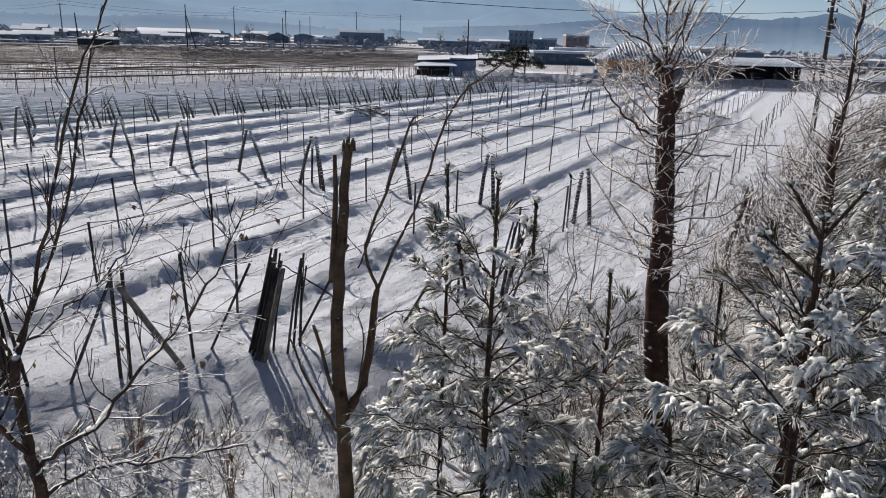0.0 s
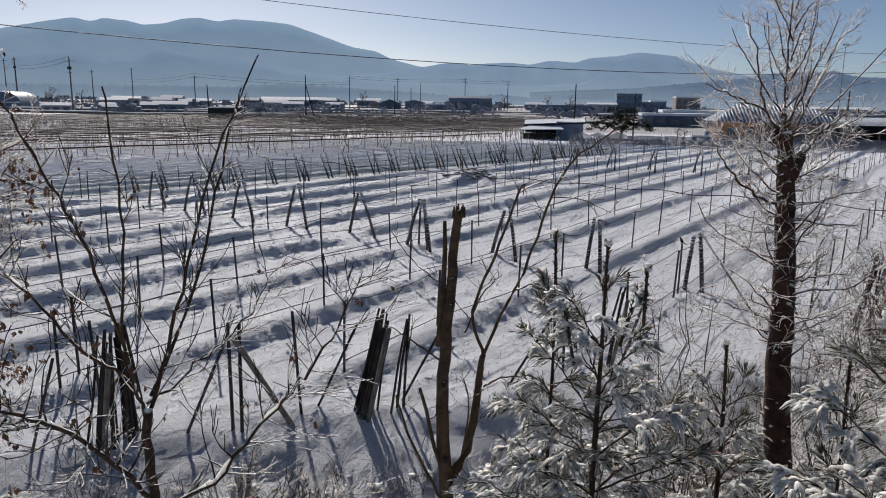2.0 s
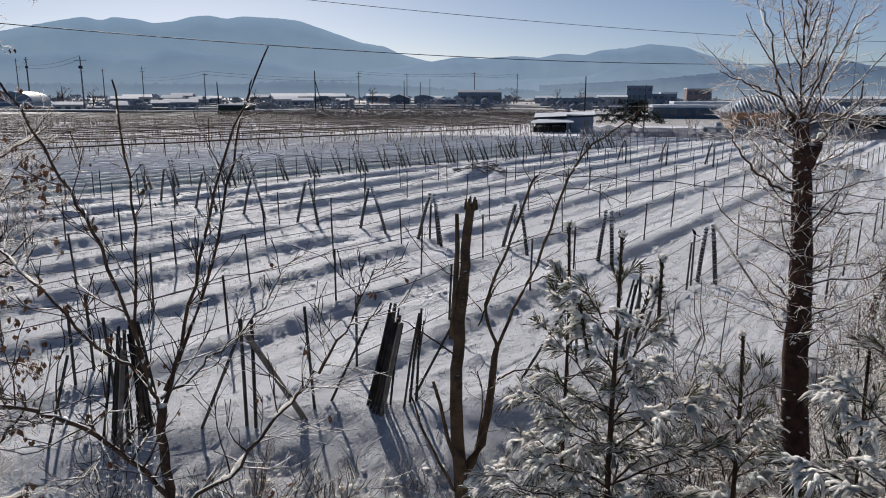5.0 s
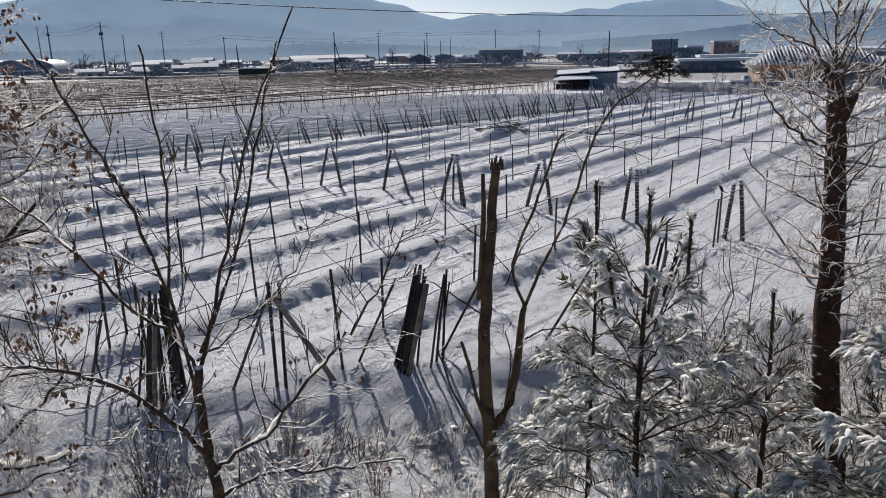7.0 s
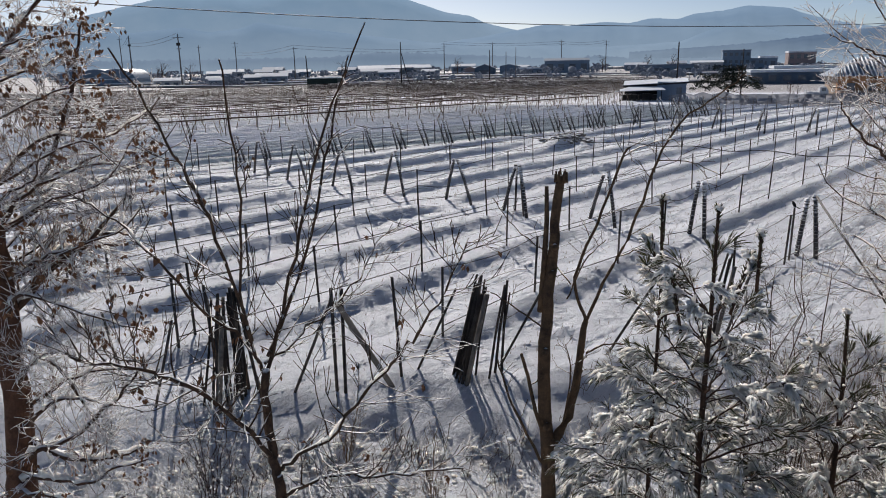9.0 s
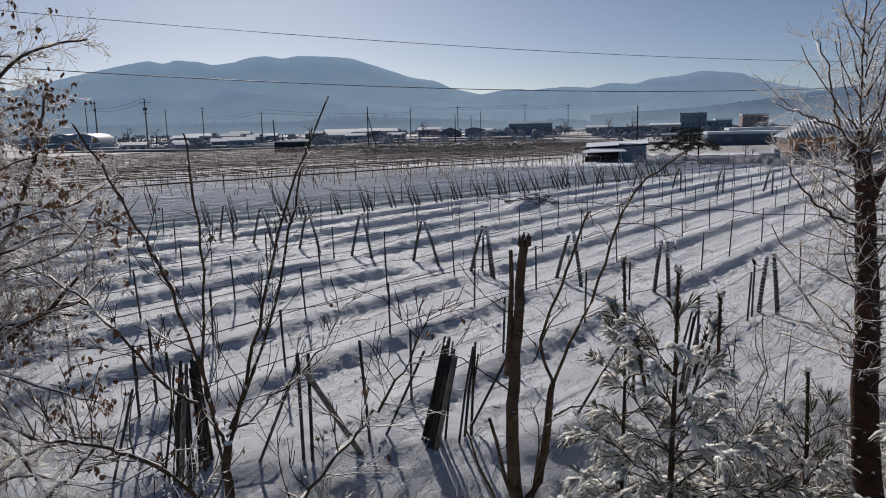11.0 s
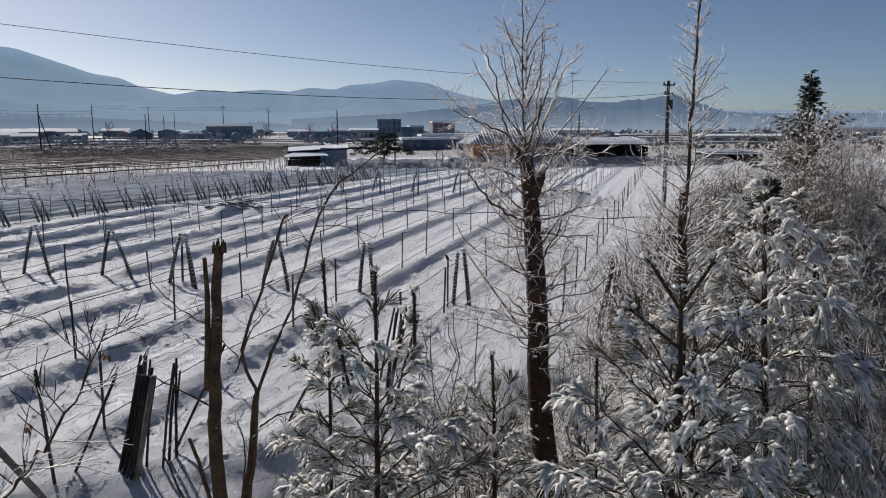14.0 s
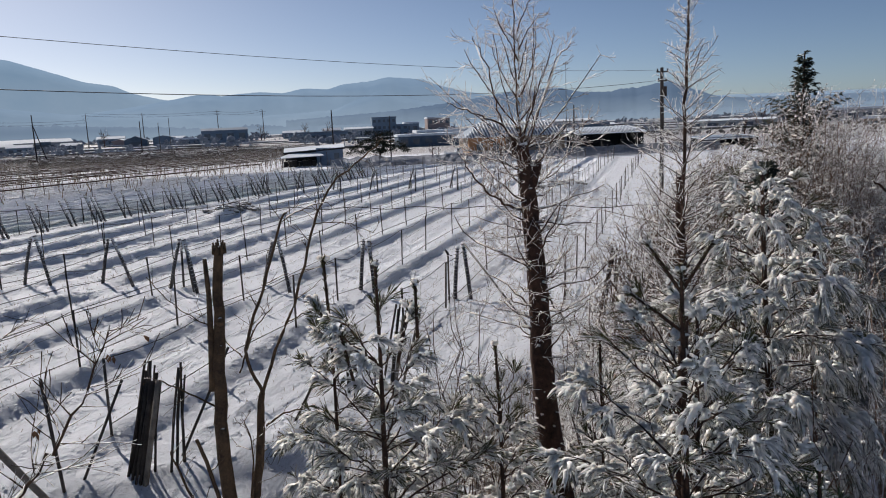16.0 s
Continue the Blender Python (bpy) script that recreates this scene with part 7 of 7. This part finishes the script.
# ---- small growth in the ditch ----
def ditch_growth():
    rng = random.Random(101)
    weeds, frosty, snowb = Buf(), Buf(), Buf()
    for i in range(1900):
        x = rng.uniform(-11, 9)
        y = edge_of(x) - 1.7 - 7.0 * rng.random() ** 1.3
        if y < 4.5 or rng.random() < 0.25 * (y < 7):
            continue
        z = ground_z(x, y)
        for k in range(rng.choice((1, 2, 3))):
            h = rng.uniform(0.12, 0.55)
            sprout(weeds if rng.random() < 0.45 else frosty, (x + rng.gauss(0, 0.1), y + rng.gauss(0, 0.1), z - 0.03), (rng.gauss(0, 0.5), rng.gauss(0, 0.5), 1), h, 0.007, 1, rng, 0.8, 0.0, 3, 3)
        if rng.random() < 0.5:
            s = rng.uniform(0.04, 0.10)
            snowb.lump((x, y, z + 0.005), ((s * 1.4, 0, 0), (0, s, 0), (0, 0, s * 0.4)), rng, 0.35, 2, 6)
    root = thing("ditch_weeds", "frosted dry weeds and brush in the ditch", "weeds", kind="stuff")
    part("stems", weeds, TWIG, root)
    part("frosted_stems", frosty, FROST, root)
    part("snow_lumps", snowb, SNOW, root)
    reeds = Buf()
    for i in range(380):
        x = rng.uniform(2.4, 5.2)
        y = edge_of(x) - rng.uniform(1.0, 5.0)
        z = ground_z(x, y)
        h = rng.uniform(0.4, 0.95)
        t = Vector((x + rng.gauss(0, 0.12), y + rng.gauss(0, 0.12), z + h))
        reeds.tube([(x, y, z - 0.05), (x * 0.5 + t.x * 0.5, y * 0.5 + t.y * 0.5, z + h * 0.55), t], [0.006, 0.005, 0.003], 3, False)
    single("reeds", reeds, REED, "stand of pale dry reeds in the ditch", "reeds", kind="stuff")
    # stubble between the rows, near
    stub = Buf()
    for i in range(9000):
        u, v = -1 - 34 * rng.random(), 6 + 54 * rng.random() ** 1.3
        p = uv(u, v, 0)
        if p.y < edge_of(p.x) + 0.2:
            continue
        z = ground_z(p.x, p.y)
        stub.tube([(p.x, p.y, z - 0.02), (p.x + rng.gauss(0, 0.05), p.y + rng.gauss(0, 0.05), z + rng.uniform(0.03, 0.12))], [0.008, 0.004], 3, False)
    single("stubble", stub, WEED, "dry stubble poking through the snow", "stubble", kind="stuff")


def snow_clods():
    """Broken crust over the field, lumps drawn out along the rows."""
    rng = random.Random(77)
    b = Buf()
    for i in range(60000):
        u, v = -1.5 - 40 * rng.random() ** 1.25, 6 + 66 * rng.random() ** 1.5
        p = uv(u, v, 0)
        if p.y < edge_of(p.x) - 0.4:
            continue
        z = ground_z(p.x, p.y) - 0.012
        s = rng.uniform(0.018, 0.050) * (0.8 + v / 60)
        k, h = rng.uniform(1.0, 2.4), s * rng.uniform(0.3, 0.6)
        t = rng.uniform(0, 6.28)
        ring = []
        for j in range(5):
            a, r = t + j * 1.2566, s * rng.uniform(0.7, 1.3)
            o = ROW * (math.cos(a) * r * k) + ACROSS * (math.sin(a) * r)
            ring.append((p.x + o.x, p.y + o.y, z))
        b.add(ring + [(p.x + rng.gauss(0, 0.3) * s, p.y + rng.gauss(0, 0.3) * s, z + h)], [(0, 1, 5), (1, 2, 5), (2, 3, 5), (3, 4, 5), (4, 0, 5)])
    single("snow_crust", b, SNOW_FIELD, "broken crusty snow over the ploughed field", "snow", kind="stuff")


ditch_growth()
snow_clods()


# ---- props, bundles and birds at the field's near edge ----
def pole_stack(at, poles, lean, label, seed, board=False):
    rng = random.Random(seed)
    root = thing("pole_stack", label, "pole stack", (at[0], at[1], ground_z(*at)), "stacks of poles")
    for i in range(poles + 3):
        fx, fy = rng.uniform(-0.25, 0.22), rng.uniform(-0.2, 0.2)
        h, rr = rng.uniform(1.65, 2.15), rng.uniform(0.019, 0.035)
        b = Buf()
        b.tube([(fx, fy, -0.15), (fx * 0.6 + lean * 0.5, fy * 0.6, h * 0.5), (fx * 0.35 + lean + rng.uniform(-0.05, 0.05), fy * 0.4, h)], [rr, rr * 0.97, rr * 0.9], 6)
        part("pole", b, WOOD, root)
    if board:
        b = Buf()
        b.tube([(0.12, -0.2, -0.15), (0.12 + lean * 0.95, -0.12, 1.78)], [0.05, 0.046], 4)
        part("board", b, BOARD, root, "weathered squared timber")


pole_stack((-3.45, 13.05), 9, 0.42, "stack of dark poles leaning together in the snow", 1, True)
pole_stack((-2.98, 13.35), 1, 0.30, "few dark poles leaning beside the stack", 2)
pole_stack((-7.62, 10.95), 11, 0.22, "thick stack of dark poles at the ditch", 3, True)
pole_stack((-7.20, 11.3), 7, -0.15, "stack of thin dark poles at the ditch", 4)
pole_stack((1.28, 16.05), 1, 0.36, "dark leaning poles behind the young pine", 6, True)
pole_stack((8.35, 20.6), 3, 0.36, "leaning posts at the field's edge", 7, True)


def strut(a, c, r, label, mat=POST, name="strut"):
    b = Buf()
    b.tube([Vector(a), (Vector(a) + Vector(c)) / 2, Vector(c)], r, 6)
    return single(name, b, mat, label, "strut", "struts at the field's edge")


K = Vector((-5.67, 12.10, 0))
for dx in (-0.06, 0.12):
    strut(K + Vector((dx, 0, -0.2)), K + Vector((dx * 1.2, 0, 1.95)), 0.036, "dark steel end post at the field's edge", name="end_post")
strut((-6.49, 11.71, -0.2), (-5.72, 12.08, 1.78), 0.032, "dark steel strut leaning on an end post")
b_ = Buf()
b_.box((-0.07, -0.05, 0.0), (0.07, 0.05, 2.15), look((-4.72, 12.55, -0.2), (-5.62, 12.02, 1.72)) @ pose(0, 0, 0, 180, 0, 0))
single("brace_board", b_, BOARD, "weathered board bracing an end post", "board", smooth=False)
strut((-4.62, 12.78, -0.2), (-4.74, 12.72, 2.05), 0.032, "dark steel end post at the field's edge", name="end_post")
strut((-4.48, 12.99, -0.2), (-3.6, 13.2, 1.75), 0.026, "dark steel strut leaning into the field")
strut((-2.92, 13.79, -0.2), (-1.85, 14.0, 1.95), 0.026, "dark steel strut leaning into the field")
strut((-8.69, 10.48, -0.2), (-8.25, 10.7, 1.6), 0.026, "dark strut beside the pole stack")
strut((-9.6, 10.9, -0.2), (-10.3, 11.3, 1.4), 0.026, "dark strut leaning over the ditch")
strut((-8.0, 11.6, -0.2), (-8.15, 11.6, 2.0), 0.03, "dark steel end post at the ditch", name="end_post")
strut((-9.66, 13.3, -0.2), (-9.7, 13.3, 1.9), 0.03, "dark steel end post at the field's edge", name="end_post")
strut((-0.9, 14.6, -0.2), (0.35, 15.4, 1.85), 0.028, "dark steel strut behind the young pine")
strut((1.62, 16.3, -0.2), (2.2, 16.5, 1.72), 0.03, "dark steel strut leaning beside the poles")
strut((5.9, 19.3, -0.2), (4.8, 24.2, 1.9), 0.03, "long dark strut by the larch")
strut((7.2, 21.5, -0.2), (6.9, 23.8, 1.8), 0.03, "dark strut behind the larch")


def bird(at, turn, label, name="magpie"):
    root = thing(name, label, "bird", at, "birds in the field", turn=turn)
    rng = random.Random(1)
    b = Buf()
    b.lump((0, 0, 0.09), ((0.055, 0, 0), (0, 0.05, 0), (0.05, 0, 0.085)), rng, 0.04, 5, 8)
    part("body", b, BIRD, root)
    b = Buf()
    b.lump((0.06, 0, 0.17), ((0.03, 0, 0), (0, 0.028, 0), (0, 0, 0.03)), rng, 0.03, 4, 8)
    b.tube([(0.08, 0, 0.17), (0.125, 0, 0.16)], [0.012, 0.002], 5)
    part("head", b, BIRD, root)
    b = Buf()
    b.box((-0.22, -0.022, 0.0), (-0.02, 0.022, 0.012), pose(0, 0, 0.04, 0, -12, 0))
    part("tail", b, BIRD, root, smooth=False)
    for s in (-1, 1):
        b = Buf()
        b.tube([(0, 0.02 * s, 0.03), (0.01, 0.025 * s, -0.02)], 0.006, 4)
        part("leg", b, BIRD, root)


bird((-21.74, 36.37, ground_z(-21.74, 36.37) + 0.02), 150, "black bird standing on the snow")
bird((-22.04, 39.29, ground_z(-22.04, 39.29) + 0.02), 20, "black bird pecking in the snow")
q_ = Vector((4.14, 23.78, 0))
q_.z = ground_z(q_.x, q_.y)
strut(q_ - Vector((0, 0, 0.2)), q_ + Vector((0.02, 0, 1.62)), 0.03, "dark steel post with a bird on top", name="perch_post")
bird((q_.x, q_.y, q_.z + 1.64), 130, "black bird perched on a post")


# ---- white building at the edge of the view ----
def white_building():
    root = thing("white_building", "tall white building clad in ribbed panels", "building", (29.0, 33.1, -0.3), turn=-42)
    b = Buf()
    b.box((0, 0.10, -0.3), (22.0, 16.0, 22.0))
    part("wall", b, PANEL, root, smooth=False)
    for z0, z1 in ((0.5, 3.5), (3.62, 7.72), (7.84, 11.94), (12.06, 16.16), (16.28, 21.9)):
        for k in range(8):
            x = 1.25 + k * 2.52
            b = Buf()
            b.box((x, 0.0, z0), (x + 2.48, 0.10, z1))
            for i in range(8):
                xx = x + 0.16 + i * 0.31
                b.box((xx - 0.085, -0.30, z0 + 0.16), (xx + 0.085, 0.0, z1 - 0.16))
            part("ribbed_panel", b, PANEL, root, smooth=False)
    b = Buf()
    b.box((-0.06, -0.05, -0.3), (1.18, 0.14, 22.0))
    part("corner_trim", b, PANEL, root, "plain white corner trim", smooth=False)
    b = Buf()
    b.box((-0.10, -0.12, -0.3), (22.05, -0.06, 0.45))
    part("plinth", b, CONCRETE, root, smooth=False)


white_building()


# ---- scrub, hedges and small heaps on the plain ----
def scrub_clump(buf, at, w, h, rng, n=40):
    z = ground_z(*at)
    for i in range(n):
        a = rng.uniform(0, 2 * math.pi)
        r = w * math.sqrt(rng.random())
        x, y = at[0] + math.cos(a) * r, at[1] + math.sin(a) * r
        hh = h * rng.uniform(0.5, 1.1) * (1 - 0.5 * (r / w) ** 2)
        for k in range(3):
            t = Vector((x + rng.gauss(0, 0.3) * hh, y + rng.gauss(0, 0.3) * hh, z + hh))
            buf.tube([(x, y, z - 0.1), t], [0.05 * hh + 0.02, 0.02], 3, False)
        buf.lump((x, y, z + hh * 0.5), ((hh * 0.33, 0, 0), (0, hh * 0.33, 0), (0, 0, hh * 0.42)), rng, 0.5, 2, 5)


def plain_growth():
    rng = random.Random(55)
    b = Buf()
    for i in range(34):
        t = i / 33
        scrub_clump(b, (-58 + 36 * t + rng.uniform(-1, 1), 168 + 12 * t + rng.uniform(-5, 5)), 3.2, rng.uniform(1.2, 2.4), rng, 22)
    single("scrub", b, SCRUB, "snow-dusted scrub on a low mound", "scrub", kind="stuff")
    b = Buf()
    for i in range(26):
        x = -84 + 30 * i / 25
        at = (x + rng.uniform(-0.6, 0.6), 188 + rng.uniform(-5, 5))
        z = ground_z(*at)
        b.tube([(at[0], at[1], z - 0.1), (at[0], at[1], z + 0.7)], 0.12, 5)
        for k in range(4):
            b.lump((at[0] + rng.gauss(0, 0.5), at[1] + rng.gauss(0, 0.4), z + rng.uniform(0.8, 1.3)), ((0.9, 0, 0), (0, 0.8, 0), (0, 0, 0.4)), rng, 0.35, 3, 7)
    single("fruit_bushes", b, SCRUB, "row of low clipped snowy fruit trees", "bushes", kind="stuff")
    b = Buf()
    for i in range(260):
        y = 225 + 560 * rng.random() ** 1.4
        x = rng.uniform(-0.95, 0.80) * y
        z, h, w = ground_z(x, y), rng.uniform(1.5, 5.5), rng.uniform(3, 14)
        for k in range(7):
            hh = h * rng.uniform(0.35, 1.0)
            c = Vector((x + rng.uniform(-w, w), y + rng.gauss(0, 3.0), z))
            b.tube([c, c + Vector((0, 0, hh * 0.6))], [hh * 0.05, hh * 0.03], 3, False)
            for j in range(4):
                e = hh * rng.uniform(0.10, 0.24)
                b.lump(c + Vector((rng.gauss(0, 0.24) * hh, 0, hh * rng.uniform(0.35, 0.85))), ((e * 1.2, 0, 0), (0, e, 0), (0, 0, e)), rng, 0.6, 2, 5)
    single("far_trees", b, HAZED_TREE, "scattered hazy bare trees and hedges over the plain", "trees", kind="stuff")
    b = Buf()
    for i in range(70):
        x = rng.uniform(58, 240)
        y = rng.uniform(112, 260)
        h = rng.uniform(1.0, 3.0)
        scrub_clump(b, (x, y), h * 2.2, h * 0.8, rng, 10)
    for i in range(40):
        x = rng.uniform(2, 64)
        h = rng.uniform(0.5, 1.3)
        scrub_clump(b, (x, 108 + rng.uniform(0, 3)), 1.2, h * 0.8, rng, 6)
    single("hedges", b, SCRUB, "low snowy hedge beyond the field", "hedge", kind="stuff")
    # low field walls and paddy edges as dark lines in the snow
    b = Buf()
    for i in range(70):
        y = 210 + 620 * (i / 69) ** 1.3
        x = rng.uniform(-0.8, 0.6) * y
        w = rng.uniform(20, 90)
        d = Vector((1, rng.uniform(-0.25, 0.25), 0)).normalized()
        p = Vector((x, y, ground_z(x, y)))
        b.tube([p - d * w, p - d * w * 0.3 + Vector((0, 0, rng.uniform(0.2, 0.6))), p + d * w * 0.4 + Vector((0, 0, rng.uniform(0.2, 0.6))), p + d * w], [0.2, 0.6, 0.7, 0.2], 5)
    single("field_banks", b, SCRUB, "dark field banks across the snowy plain", "field bank", kind="stuff")
    # rubble heaps in the field
    for at, w in (((-6.0, 53.5), 2.0), ((19.2, 57.0), 2.6)):
        b = Buf()
        for k in range(70):
            a, r = rng.uniform(0, 6.283), w * math.sqrt(rng.random())
            x, y = at[0] + math.cos(a) * r, at[1] + math.sin(a) * r * 0.7
            s = rng.uniform(0.08, 0.2)
            b.lump((x, y, ground_z(x, y) + s * 0.2), ((s * 1.3, 0, 0), (0, s, 0), (0, 0, s * 0.7)), rng, 0.4, 2, 5)
        single("rubble_heap", b, STONE, "low heap of snowy earth and rubble", "heap", kind="stuff")


plain_growth()


# ---- a few bare trees on the plain ----
def far_tree(at, h, seed, label):
    rng = random.Random(seed)
    b = Buf()
    z = ground_z(*at)
    p, r = limb(b, None, [(0, 0, -0.2), (rng.gauss(0, 0.1), 0, h * 0.35), (rng.gauss(0, 0.3), 0, h * 0.8)], 0.035 * h, 0.012 * h, rng, 4, 6, 0.02)
    side_twigs(b, p, r, rng, 12, h * 0.45, 2, 0.7, 0.35, 0.3, None, None, 3, 0.5)
    single("bare_tree", b, TWIG, label, "tree", "bare trees on the plain", at=(at[0], at[1], z))


for i, (x, y, h) in enumerate(((19.8, 125.5, 2.6), (21.0, 126.5, 2.2), (-196, 268, 9), (-188, 275, 8), (-130, 300, 8), (-110, 420, 10), (-30, 440, 9), (70, 300, 8), (86, 240, 7), (62, 128, 5), (78, 125, 5), (-176, 238, 7), (8, 440, 9), (-5, 430, 9))):
    far_tree((x, y), h, 200 + i, "bare tree standing in snow on the plain")
